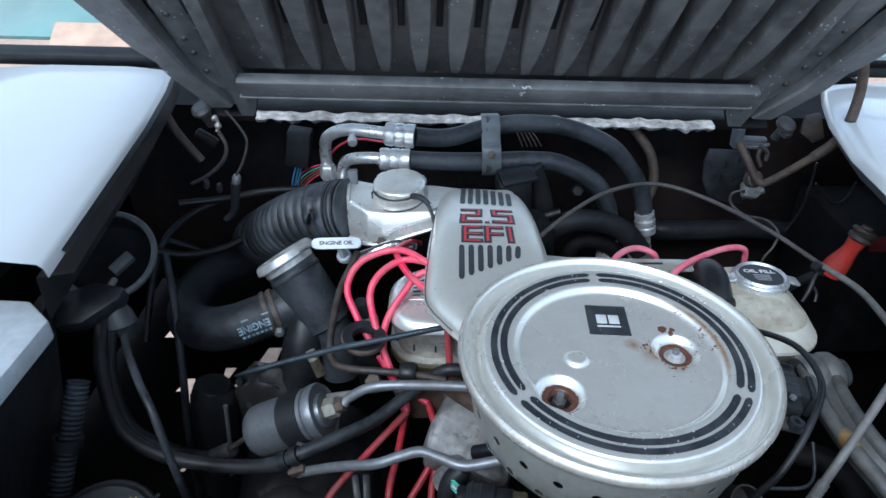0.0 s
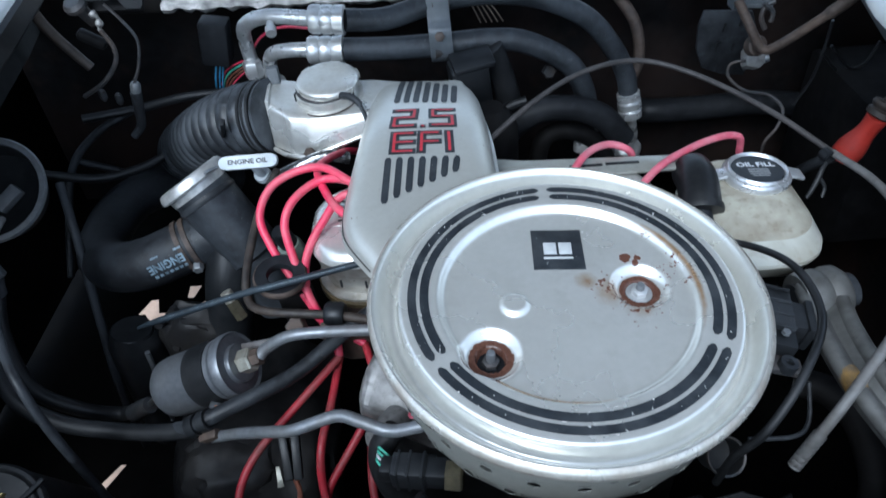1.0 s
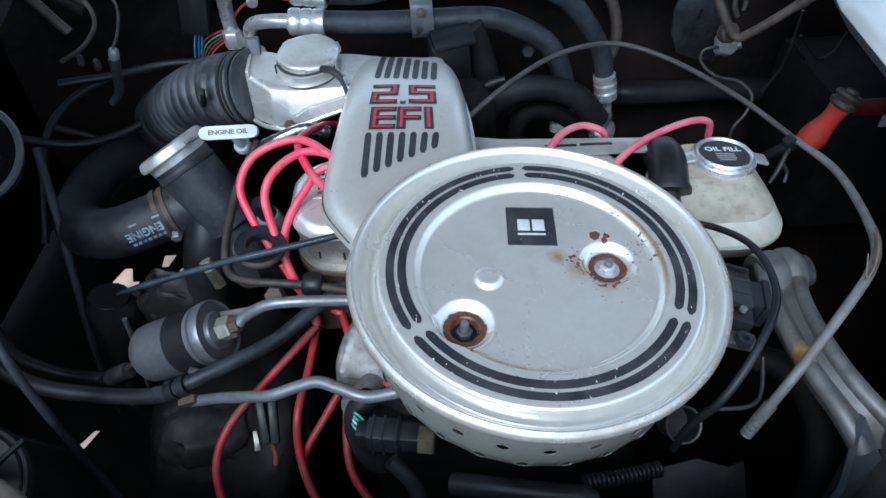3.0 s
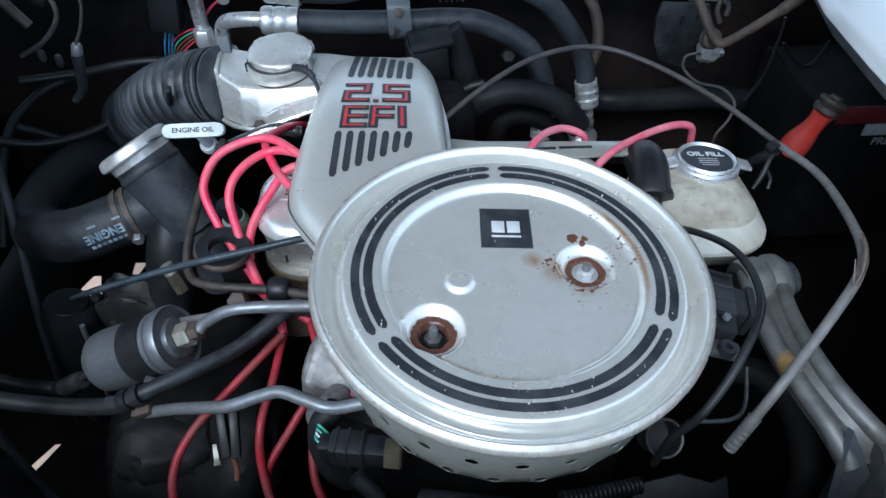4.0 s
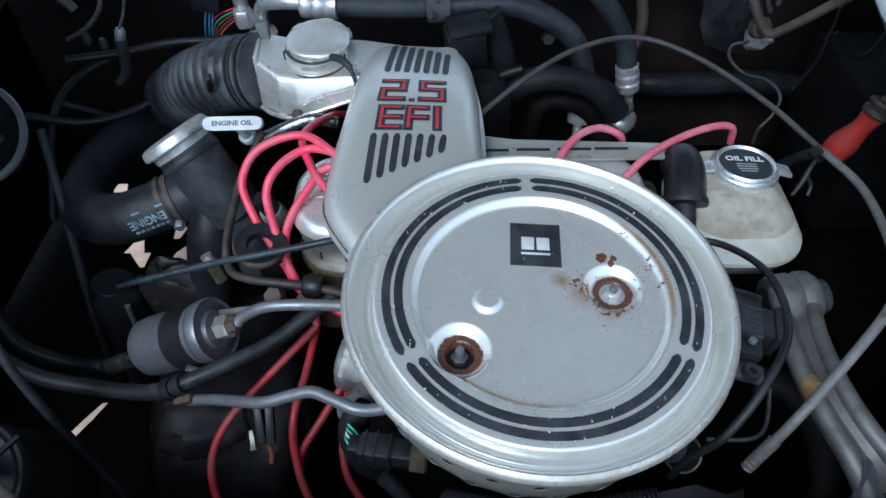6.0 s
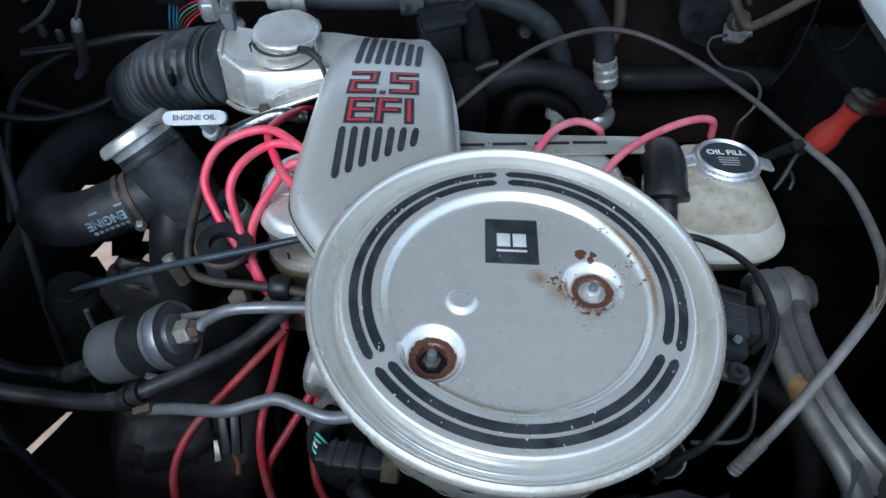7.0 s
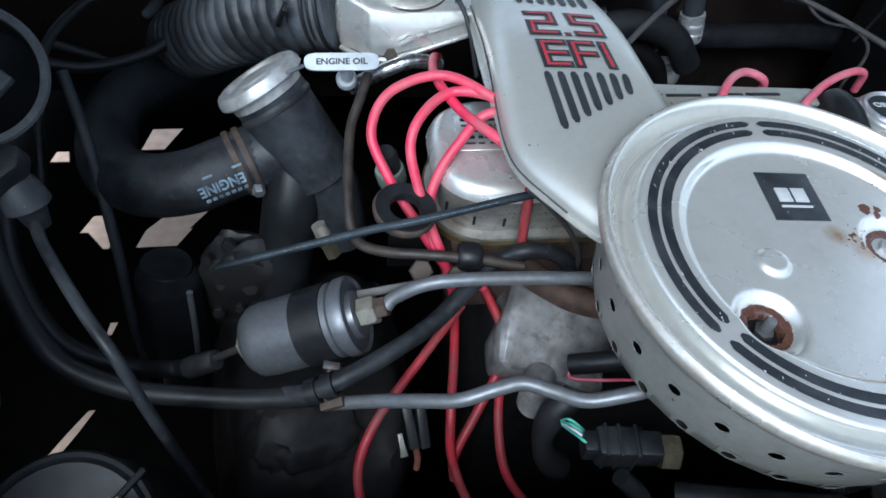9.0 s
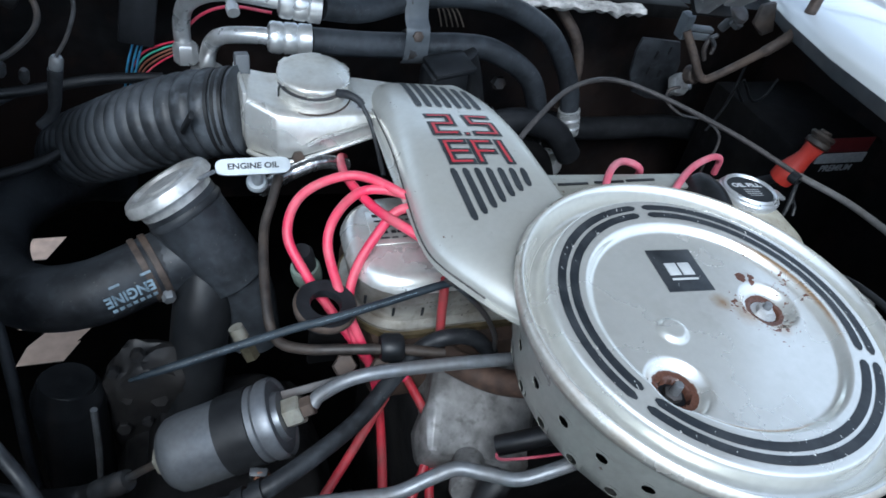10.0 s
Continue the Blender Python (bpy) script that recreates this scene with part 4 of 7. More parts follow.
for i in range(7):
    x0, x1 = 0.0285 + i * 0.0091, 0.0325 + i * 0.0088
    draped([((x0, 0.698 - i * 0.0006), (x1 + 0.0004, 0.775 - i * 0.0048), 0.0060)], 0.0005, "bar", black_print, duct, "black painted bar", 0.6)
    x0, x1 = 0.0243 + i * 0.0097, 0.0225 + i * 0.0095
    draped([((x0, 0.596), (x1, 0.535 + i * 0.0062), 0.0056)], 0.0005, "bar", black_print, duct, "black painted bar", 0.5)


def glyph(strokes, x, y, w, h, sk=0.0):
    mark = lambda p: (x + p[0] * w + sk * p[1], y + p[1] * h)
    wide, thin = 0.0082, 0.0025
    def run(width, ext):
        out = []
        for a, b in strokes:
            A, B = Vector(mark(a)), Vector(mark(b))
            d = (B - A).normalized() * ext
            out.append((A - d, B + d, width))
        return out
    g = draped(run(wide, wide / 2), 0.0005, "letter", black_print, duct, "letter with black outline")
    draped(run(thin, thin / 2), 0.0010, "inlay", red_paint, g, "red centre line")


TWO = [((0, 1), (1, 1)), ((1, 1), (1, 0.5)), ((1, 0.5), (0, 0.5)), ((0, 0.5), (0, 0)), ((0, 0), (1, 0))]
FIVE = [((1, 1), (0, 1)), ((0, 1), (0, 0.55)), ((0, 0.55), (1, 0.55)), ((1, 0.55), (1, 0)), ((1, 0), (0, 0))]
EE = [((1, 1), (0, 1)), ((0, 1), (0, 0)), ((0, 0), (1, 0)), ((0, 0.5), (1, 0.5))]
FF = [((1, 1), (0, 1)), ((0, 1), (0, 0)), ((0, 0.5), (1, 0.5))]
glyph(TWO, 0.0275, 0.646, 0.0170, 0.0315, 0.002)
dot = draped([((0.0512, 0.6445), (0.0562, 0.6445), 0.0055)], 0.0005, "letter", black_print, duct, "point with black outline")
draped([((0.0526, 0.6445), (0.0548, 0.6445), 0.0022)], 0.0010, "inlay", red_paint, dot, "red centre")
glyph(FIVE, 0.0630, 0.646, 0.0175, 0.0305)
glyph(EE, 0.0282, 0.6045, 0.0150, 0.028, 0.001)
glyph(FF, 0.0520, 0.6045, 0.0135, 0.028, 0.001)
glyph([((0, 0), (0, 1))], 0.0765, 0.6045, 0.0, 0.028)
part("edge_seam", tube([(duct_left(y) - 0.0022, y, duct_z(duct_left(y), y) - 0.0062) for y in (0.478, 0.492, 0.508, 0.525, 0.55, 0.58, 0.62, 0.66, 0.70, 0.74)], 0.0006, 8), sheath_brown, duct, "dirty seam along the lower edge")
duct.location += Vector((0.004, -0.003, 0.002))

# ---- thermal valve box with its vacuum motor ----
vb = thing("thermal_valve_box", (-0.05, 0.76, 0.77), "bright silver thermal valve box with a round vacuum motor", "valve box")
bm = bmesh.new()
secs = []
for x, y0, y1, z0, z1, ch in ((-0.110, 0.747, 0.812, 0.778, 0.825, 0.012), (-0.104, 0.742, 0.816, 0.777, 0.825, 0.012), (-0.084, 0.726, 0.816, 0.778, 0.8205, 0.012), (-0.066, 0.724, 0.816, 0.780, 0.8195, 0.012), (0.0, 0.732, 0.812, 0.796, 0.8165, 0.010), (0.04, 0.737, 0.80, 0.802, 0.8155, 0.008)):
    secs.append([bm.verts.new((x, y, z)) for y, z in ((y0 - 0.005, z0), (y0 + 0.006, z0 + (z1 - z0) * 0.86), (y0 + 0.006 + ch * 0.5, z1 - 0.002), (y0 + 0.008 + ch * 1.2, z1), (y1 - ch, z1), (y1, z1 - ch), (y1, z0))])
for a, b in zip(secs, secs[1:]):
    for k in range(7):
        bm.faces.new((a[k], a[(k + 1) % 7], b[(k + 1) % 7], b[k]))
bm.faces.new(secs[0])
bm.faces.new(secs[-1])
bmesh.ops.bevel(bm, geom=list(bm.edges), offset=0.002, segments=2, affect="EDGES", profile=0.5)
part("box_shell", bm, silver_bright, vb, smooth=35)
part("bolt", hexnut(0.006, 0.004, frame_to((0, -1, 0.4), (-0.067, 0.7165, 0.783))), rusty, vb, "rusty bolt")
part("rim_flange", tube([(-0.109, 0.739, 0.777), (-0.098, 0.729, 0.7765), (-0.082, 0.7195, 0.7775), (-0.066, 0.7170, 0.779), (-0.03, 0.7220, 0.788), (0.005, 0.7285, 0.796)], 0.0024, 8), silver_bright, vb)
VM = pose(-0.046, 0.773, 0.8165, 5, 0, 0)
part("motor_tray", lathe([(0, 0.0022), (0.0365, 0.0022), (0.0378, 0.0028), (0.0380, 0.0012), (0.0370, 0.0002), (0, 0.0002)], 48, VM), silver_bright, vb, "stained tray round the motor")
part("motor_cup", lathe([(0, 0.0132), (0.0300, 0.0132), (0.0312, 0.0124), (0.0314, 0.0052), (0.0330, 0.0042), (0.0352, 0.0040), (0.0352, 0.0030), (0, 0.0030)], 48, VM @ Matrix.Translation((-0.002, -0.005, 0))), silver_bright, vb, "round vacuum motor cup")
part("cup_gap", lathe([(0.0285, 0.0128), (0.0318, 0.0130), (0.0318, 0.0140), (0.0285, 0.0142)], 40, VM @ Matrix.Translation((-0.001, -0.002, 0))), bracket, vb, "dark seam under the cap")
part("motor_cap", lathe([(0, 0.0218), (0.012, 0.0214), (0.022, 0.0206), (0.029, 0.0196), (0.0322, 0.0182), (0.0335, 0.0166), (0.0337, 0.0146), (0.0325, 0.0134), (0, 0.0134)], 52, VM @ Matrix.Translation((0.001, 0.006, 0))), silver_bright, vb, "crimped cap disc")
for a in range(20, 400, 60):
    part("crimp_tab", box((0.012, 0.0022, 0.006), VM @ Matrix.Translation((0.001, 0.006, 0)) @ pose(0.0336 * math.cos(radians(a)), 0.0336 * math.sin(radians(a)), 0.0146, 0, 0, a + 90), 0.0006), silver_bright, vb)
for sgn in (-1, 1):
    part("clip_slot", box((0.0016, 0.004, 0.011), VM @ pose(-0.002 + sgn * 0.0305, -0.012, 0.0090, 0, 0, sgn * 22), 0.0004), plastic, vb, "dark clip slot")
part("base_edge", tube([VM @ Vector((-0.002 + 0.0354 * math.cos(radians(a)), -0.005 + 0.0354 * math.sin(radians(a)), 0.0033)) for a in range(196, 346, 12)], 0.0009, 6), rusty, vb, "thin rust line at the cup's foot")
part("face_rib", tube([(-0.058, 0.7190, 0.7925), (-0.045, 0.7215, 0.7985), (-0.020, 0.7262, 0.8040), (0.004, 0.7310, 0.8085)], 0.0016, 8), silver_bright, vb, "pressed rib across the face")
part("rust_edge", tube([(-0.108, 0.738, 0.7745), (-0.098, 0.7290, 0.7740), (-0.082, 0.7195, 0.7750), (-0.066, 0.7170, 0.7765), (-0.046, 0.7190, 0.7815), (-0.020, 0.7235, 0.7885)], 0.0013, 7), rusty, vb, "rusting lower edge")
part("end_flange", box((0.004, 0.060, 0.050), pose(-0.1115, 0.782, 0.803, 0, 2, 4), 0.0015), silver_bright, vb, "bright end flange")
part("rear_clip", box((0.013, 0.011, 0.020), pose(-0.107, 0.799, 0.832, -6, 0, 5), 0.002), body_grey, vb, "blue-grey plastic clip")
part("hose_nipple", tube([(-0.028, 0.7480, 0.8290), (-0.020, 0.742, 0.8310), (-0.012, 0.736, 0.829), (-0.008, 0.733, 0.825)], lambda t: 0.0042 - 0.0008 * t, 12), rubber, vb)
solid("vacuum_hose", tube([(-0.009, 0.734, 0.826), (-0.003, 0.722, 0.816), (0.001, 0.708, 0.802), (0.003, 0.68, 0.785)], 0.0022, 8), rubber, "thin grey vacuum hose", "hose")

# ---- corrugated intake hose ----
ch = thing("corrugated_intake_hose", (-0.2, 0.80, 0.74), "dusty black corrugated rubber intake hose", "hose")
part("hose_body", tube([(-0.108, 0.773, 0.7975), (-0.150, 0.788, 0.785), (-0.192, 0.812, 0.760), (-0.236, 0.850, 0.722), (-0.272, 0.892, 0.682), (-0.29, 0.94, 0.63)], 0.040, 36, 26, ripple=(0.0138, 0.0013)), hose_dusty, ch, smooth=60)
part("collar", lathe([(0.036, 0), (0.0410, 0.001), (0.0412, 0.004), (0.0385, 0.005), (0.0385, 0.0065), (0.0410, 0.0075), (0.0410, 0.0105), (0.0385, 0.0115), (0.0385, 0.013), (0.0405, 0.014), (0.0405, 0.017), (0.036, 0.018)], 40, frame_to((-1, 0.34, -0.28), (-0.1125, 0.774, 0.797))), rubber_clean, ch)
part("strap_tail", box((0.004, 0.008, 0.03), pose(-0.158, 0.741, 0.806, 30, 20, 0), 0.001), plastic, ch)

# ---- coolant filler ----
cf = thing("coolant_filler", (-0.12, 0.60, 0.70), "black rubber coolant filler neck with a dull metal pressure cap", "filler neck")
capm = frame_to((-0.51, 0.30, 0.80), (-0.176, 0.664, 0.797))
part("pressure_cap", lathe([(0, 0.0035), (0.015, 0.0035), (0.017, 0.0015), (0.0255, 0.001), (0.0275, 0.004), (0.031, 0.0045), (0.0345, 0.003), (0.0365, -0.001), (0.0368, -0.005), (0.0355, -0.0065), (0.031, -0.007), (0.030, -0.014), (0, -0.014)], 44, capm), alu, cf, "dull metal pressure cap")
for sgn in (-1, 1):
    part("cap_ear", box((0.018, 0.012, 0.003), capm @ pose(0, sgn * 0.037, -0.004, sgn * -14, 0, 90), 0.0012), zinc, cf)
part("neck", tube([(-0.172, 0.662, 0.791), (-0.151, 0.651, 0.756), (-0.134, 0.641, 0.728), (-0.122, 0.634, 0.703), (-0.117, 0.628, 0.65)], lambda t: 0.0300 - 0.001 * t if t < 0.56 else 0.0235, 28), hose_blue, cf)
NK = Vector((-0.150, 0.652, 0.752)) - Vector((-0.110, 0.622, 0.690))
for q, r in ((0.10, 0.0312),):
    part("collar", lathe([(r - 0.003, -0.004), (r - 0.0008, -0.0032), (r, -0.001), (r, 0.001), (r - 0.0008, 0.0032), (r - 0.003, 0.004)], 36, frame_to(NK, Vector((-0.169, 0.661, 0.786)).lerp(Vector((-0.116, 0.627, 0.700)), q))), rubber, cf)
part("branch", tube([(-0.146, 0.652, 0.742), (-0.170, 0.650, 0.735), (-0.195, 0.646, 0.728)], 0.0265, 24), hose_blue, cf)
part("mould_ridge", tube([(-0.176, 0.642, 0.765), (-0.165, 0.632, 0.760), (-0.150, 0.626, 0.748), (-0.140, 0.624, 0.735)], 0.0014, 6), hose_print_tan, cf)

rh = thing("radiator_hose", (-0.26, 0.66, 0.70), "thick black radiator hose printed ENGINE, held by a rusty clamp", "hose")
HOSE = [(-0.183, 0.649, 0.732), (-0.210, 0.638, 0.727), (-0.238, 0.632, 0.720), (-0.272, 0.638, 0.712), (-0.305, 0.668, 0.700), (-0.325, 0.720, 0.688), (-0.330, 0.775, 0.680), (-0.318, 0.83, 0.668), (-0.28, 0.90, 0.64), (-0.25, 0.95, 0.60)]
part("hose_body", tube(HOSE, 0.0265, 26), rubber, rh)
for off in (0.0, 0.008):
    part("clamp_band", lathe([(0.0266, 0), (0.0282, 0.0003), (0.0285, 0.0028), (0.0282, 0.0053), (0.0266, 0.0056)], 32, frame_to((-0.92, -0.33, -0.2), (-0.188 - off, 0.647 - off * 0.35, 0.731 - off * 0.22))), rusty, rh, "rusty clamp band")
part("clamp_screw", hexnut(0.0055, 0.008, frame_to((0.2, -0.9, -0.2), (-0.183, 0.622, 0.722))), zinc, rh, "clamp screw")
# printing along the hose
HB = Vector((-0.214, 0.6372, 0.7262))
hd = Vector((-0.055, -0.017, -0.012)).normalized()
TXT = -0.42
for txt, up, size, bar in (("ENGINE", TXT, 0.0125, False), ("", TXT - 0.36, 0.006, True), ("", TXT + 0.36, 0.004, True)):
    e = Vector((0.02, -0.75, 0.66))
    n = (e * math.cos(up) + hd.cross(e).normalized() * math.sin(up)).normalized()
    n = (n - hd * n.dot(hd)).normalized()
    xdir = -hd
    ydir = n.cross(xdir)
    flip = Matrix((( -xdir.x, -ydir.x, n.x, 0), (-xdir.y, -ydir.y, n.y, 0), (-xdir.z, -ydir.z, n.z, 0), (0, 0, 0, 1)))
    m = Matrix.Translation(HB + n * 0.0276) @ flip
    if bar:
        bm = bmesh.new()
        for k in range(7 if size > 0.005 else 2):
            box((0.0034 if size > 0.005 else 0.008, size * 0.5, 0.0006), m @ Matrix.Translation((-0.016 + (0.0052 if size > 0.005 else 0.024) * k, 0, 0)), 0, bm)
    else:
        bm = words(txt, size, m, 0.0003, 0.0003, squeeze=0.85)
    part("print", bm, print_blue, rh, "pale printed lettering" if txt else "pale printed bar")

# ---- dipstick ----
ds = thing("dipstick", (-0.10, 0.66, 0.75), "white plastic dipstick handle lettered ENGINE OIL", "dipstick")
TAG = pose(-0.1108, 0.653, 0.8195, 48, -1, -1)
tag = part("handle", prism([(0.028 * math.copysign(abs(math.cos(a)) ** 0.28, math.cos(a)), 0.0064 * math.copysign(abs(math.sin(a)) ** 0.6, math.sin(a))) for a in (2 * math.pi * (k + 0.5) / 40 for k in range(40))], 0.006, TAG @ Matrix.Translation((0, 0, 0.003)), 0.0008), white_plastic, ds)
part("lettering", words("ENGINE OIL", 0.0062, TAG @ Matrix.Translation((0, 0, 0.0031)), 0.00022, 0.0001, squeeze=1.15), plastic, tag, "dark moulded lettering")
part("stem", tube([(-0.108, 0.655, 0.815), (-0.107, 0.664, 0.800), (-0.105, 0.676, 0.782)], 0.0045, 14), white_plastic, ds)
part("seal", lathe([(0, 0.004), (0.0075, 0.004), (0.0085, 0.002), (0.0085, -0.003), (0.006, -0.005), (0, -0.005)], 20, frame_to((-0.1, -0.55, 0.8), (-0.107, 0.670, 0.792))), white_plastic, ds, "translucent seal ring")
part("guide_tube", tube([(-0.104, 0.678, 0.778), (-0.080, 0.694, 0.780), (-0.05, 0.70, 0.788), (-0.025, 0.705, 0.78)], lambda t: 0.0066 + 0.0006 * noise.noise(Vector((t * 25, 1, 0))), 12, 14), foil, ds, "foil-wrapped guide tube")

# ---- valve cover ----
vc = thing("valve_cover", (0.12, 0.585, 0.75), "silver valve cover with slotted plate and oily tan gasket", "valve cover")
def rounded(x0, x1, y0, y1, r, n=8):
    out = []
    for cx_, cy_, a0 in ((x1 - r, y1 - r, 0), (x0 + r, y1 - r, 90), (x0 + r, y0 + r, 180), (x1 - r, y0 + r, 270)):
        for i in range(n + 1):
            a = radians(a0 + 90 * i / n)
            out.append((cx_ + r * math.cos(a), cy_ + r * math.sin(a)))
    return out
bm = bmesh.new()
layers = []
for inset, z in ((0.003, 0.738), (0.003, 0.743), (0.010, 0.745), (0.002, 0.783)):
    layers.append([bm.verts.new((x, y, z)) for x, y in rounded(-0.052 + inset, 0.268 - inset, 0.532 + inset, 0.645 - inset, 0.045 - inset)])
for a, b in zip(layers, layers[1:]):
    for k in range(len(a)):
        bm.faces.new((a[k], a[(k + 1) % len(a)], b[(k + 1) % len(a)], b[k]))
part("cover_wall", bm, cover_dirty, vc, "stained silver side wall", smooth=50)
bm = bmesh.new()
layers = []
for inset, z in ((0.0015, 0.7825), (0.0035, 0.7885), (0.0080, 0.7930), (0.0130, 0.7945)):
    layers.append([bm.verts.new((x, y, z)) for x, y in rounded(-0.052 + inset, 0.268 - inset, 0.532 + inset, 0.645 - inset, 0.045 - inset)])
for a, b in zip(layers, layers[1:]):
    for k in range(len(a)):
        bm.faces.new((a[k], a[(k + 1) % len(a)], b[(k + 1) % len(a)], b[k]))
bm.faces.new(layers[-1])
part("cover_top", bm, silver_bright, vc, smooth=50)
part("gasket", prism(rounded(-0.050, 0.268, 0.531, 0.648, 0.045), 0.006, Matrix.Translation((0, 0, 0.7405))), gasket, vc, "oily tan gasket flange")
part("slotted_plate", prism([(0.090, 0.620), (0.300, 0.620), (0.306, 0.632), (0.288, 0.642), (0.200, 0.6465), (0.150, 0.650), (0.118, 0.657), (0.090, 0.660)], 0.003, Matrix.Translation((0, 0, 0.7985)), 0.001), can_silver, vc, "dull silver slotted cover plate")
for x in (0.13, 0.168, 0.206, 0.24):
    part("slot", box((0.031, 0.0034, 0.001), pose(x, 0.634, 0.7989, 0, 0, -1), 0.0004), plastic, vc, "dark slot")
lp = part("label_plate", box((0.05, 0.04, 0.0012), pose(-0.004, 0.598, 0.7946), 0.0004), silver, vc, "worn printed label")
rng = random.Random(8)
for i in range(5):
    x = -0.024
    while x < 0.012:
        w = rng.uniform(0.003, 0.009)
        part("print_bar", box((w, 0.0030 if i in (0, 3) else 0.0016, 0.0006), pose(x + w / 2, 0.612 - i * 0.0068, 0.7954), 0.0002), plastic, lp)
        x += w + rng.uniform(0.001, 0.004)
for q in ((-0.040, 0.552), (-0.022, 0.536), (0.0, 0.533)):
    part("stamp", box((0.002, 0.0012, 0.008), pose(q[0], q[1] - 0.001, 0.765, 0, 0, -30 if q[0] < -0.03 else 0), 0.0002), plastic, vc, "small stamped mark")

ts = thing("temperature_sensor", (-0.075, 0.60, 0.74), "pale green and black temperature sensor plug", "sensor")
part("plug", lathe([(0, 0.02), (0.007, 0.02), (0.009, 0.016), (0.009, 0.0), (0, 0)], 18, frame_to((-0.2, -0.2, 0.9), (-0.078, 0.598, 0.762))), plastic, ts)
part("body", lathe([(0, 0.016), (0.011, 0.016), (0.012, 0.012), (0.012, 0.0), (0.010, -0.004), (0, -0.004)], 18, frame_to((-0.2, -0.2, 0.9), (-0.075, 0.601, 0.746))), dull_green, ts, "pale green plastic body")
solid("head_bolt", hexnut(0.009, 0.012, frame_to((-0.1, -0.6, 0.8), (-0.062, 0.512, 0.738))), rusty, "rusty head bolt on the engine", "bolt")
solid("head_bolt", hexnut(0.008, 0.012, frame_to((-0.1, -0.6, 0.8), (-0.036, 0.508, 0.735))), rusty, "rusty head bolt on the engine", "bolt")
solid("thin_strap", box((0.075, 0.006, 0.002), pose(-0.072, 0.497, 0.742, 40, -6, 4), 0.0006), bracket, "thin dark steel strap", "bracket")

# ---- red ignition cables ----
for pts in ([(0.035, 0.575, 0.805), (-0.004, 0.590, 0.830), (-0.039, 0.619, 0.831), (-0.078, 0.612, 0.822), (-0.093, 0.590, 0.804), (-0.083, 0.567, 0.783), (-0.064, 0.546, 0.757), (-0.045, 0.526, 0.732), (-0.033, 0.512, 0.718), (-0.0305, 0.500, 0.710)],
            [(0.035, 0.595, 0.808), (-0.008, 0.598, 0.828), (-0.035, 0.604, 0.827), (-0.057, 0.587, 0.822), (-0.067, 0.570, 0.808), (-0.062, 0.552, 0.783), (-0.053, 0.534, 0.760), (-0.044, 0.522, 0.738), (-0.036, 0.515, 0.71), (-0.033, 0.510, 0.698)],
            [(-0.02, 0.74, 0.765), (-0.031, 0.705, 0.788), (-0.042, 0.634, 0.820), (-0.030, 0.591, 0.822), (-0.009, 0.553, 0.826), (0.03, 0.535, 0.805)],
            [(0.03, 0.572, 0.812), (-0.009, 0.578, 0.829), (-0.033, 0.570, 0.808), (-0.050, 0.555, 0.785), (-0.054, 0.540, 0.762), (-0.047, 0.524, 0.738), (-0.030, 0.525, 0.715), (-0.009, 0.516, 0.706)]):
    solid("ignition_cable", tube(pts, 0.0037, 12), red_wire, "bright red silicone ignition cable looping over the valve cover", "cable", "ignition cables")
for pts in ([(-0.0305, 0.500, 0.710), (-0.066, 0.463, 0.695), (-0.099, 0.428, 0.680), (-0.114, 0.402, 0.662), (-0.112, 0.378, 0.642), (-0.098, 0.355, 0.62), (-0.08, 0.33, 0.59)],
            [(-0.033, 0.510, 0.698), (-0.039, 0.468, 0.687), (-0.046, 0.430, 0.677), (-0.046, 0.405, 0.65), (-0.032, 0.375, 0.625), (0.0, 0.35, 0.60), (0.03, 0.34, 0.59)],
            [(-0.009, 0.516, 0.706), (0.001, 0.478, 0.694), (-0.006, 0.458, 0.682), (-0.026, 0.432, 0.662), (-0.043, 0.410, 0.645), (-0.044, 0.398, 0.630)],
            [(0.012, 0.53, 0.80), (0.014, 0.522, 0.745), (0.013, 0.500, 0.708), (0.004, 0.470, 0.692), (-0.006, 0.44, 0.66), (-0.004, 0.40, 0.63), (0.02, 0.37, 0.605)]):
    solid("ignition_cable", tube(pts, 0.0036, 12), red_dirty, "grubby red ignition cable running down beside the engine", "cable", "ignition cables")
for pts in ([(0.165, 0.57, 0.790), (0.198, 0.628, 0.8075), (0.228, 0.655, 0.806), (0.252, 0.655, 0.797), (0.258, 0.66, 0.775)],
            [(0.21, 0.56, 0.780), (0.262, 0.610, 0.803), (0.305, 0.645, 0.801), (0.342, 0.664, 0.799), (0.364, 0.672, 0.791), (0.37, 0.676, 0.77)]):
    solid("ignition_cable", tube(pts, 0.0036, 12), pink_wire, "faded red ignition cable arching to a spark plug", "cable", "ignition cables")

# ---- printed black cable, ring bracket, dark coolant pipe ----
kc = thing("control_cable", (-0.1, 0.57, 0.72), "thin blue-grey cable with pale printed marks", "cable")
K = [(-0.205, 0.521, 0.743), (-0.184, 0.518, 0.753), (-0.103, 0.516, 0.780), (-0.077, 0.514, 0.788), (-0.034, 0.519, 0.794), (0.004, 0.525, 0.798), (0.04, 0.53, 0.80)]
part("sleeve", tube(K, lambda t: 0.0030 * min(1.0, 0.45 + 5 * t), 12), cable_blue, kc)
ks = spline(K, 20)
for i in list(range(22, 38)) + list(range(52, 92)):
    a, b = ks[i], ks[i].lerp(ks[i + 1], 0.40 + 0.3 * (i * 7 % 3 == 0))
    n = Vector((0.0, -0.72, 0.69)) * 0.0023
    part("print_mark", tube([a + n, b + n], 0.0008, 5, straight=True), print_blue, kc)
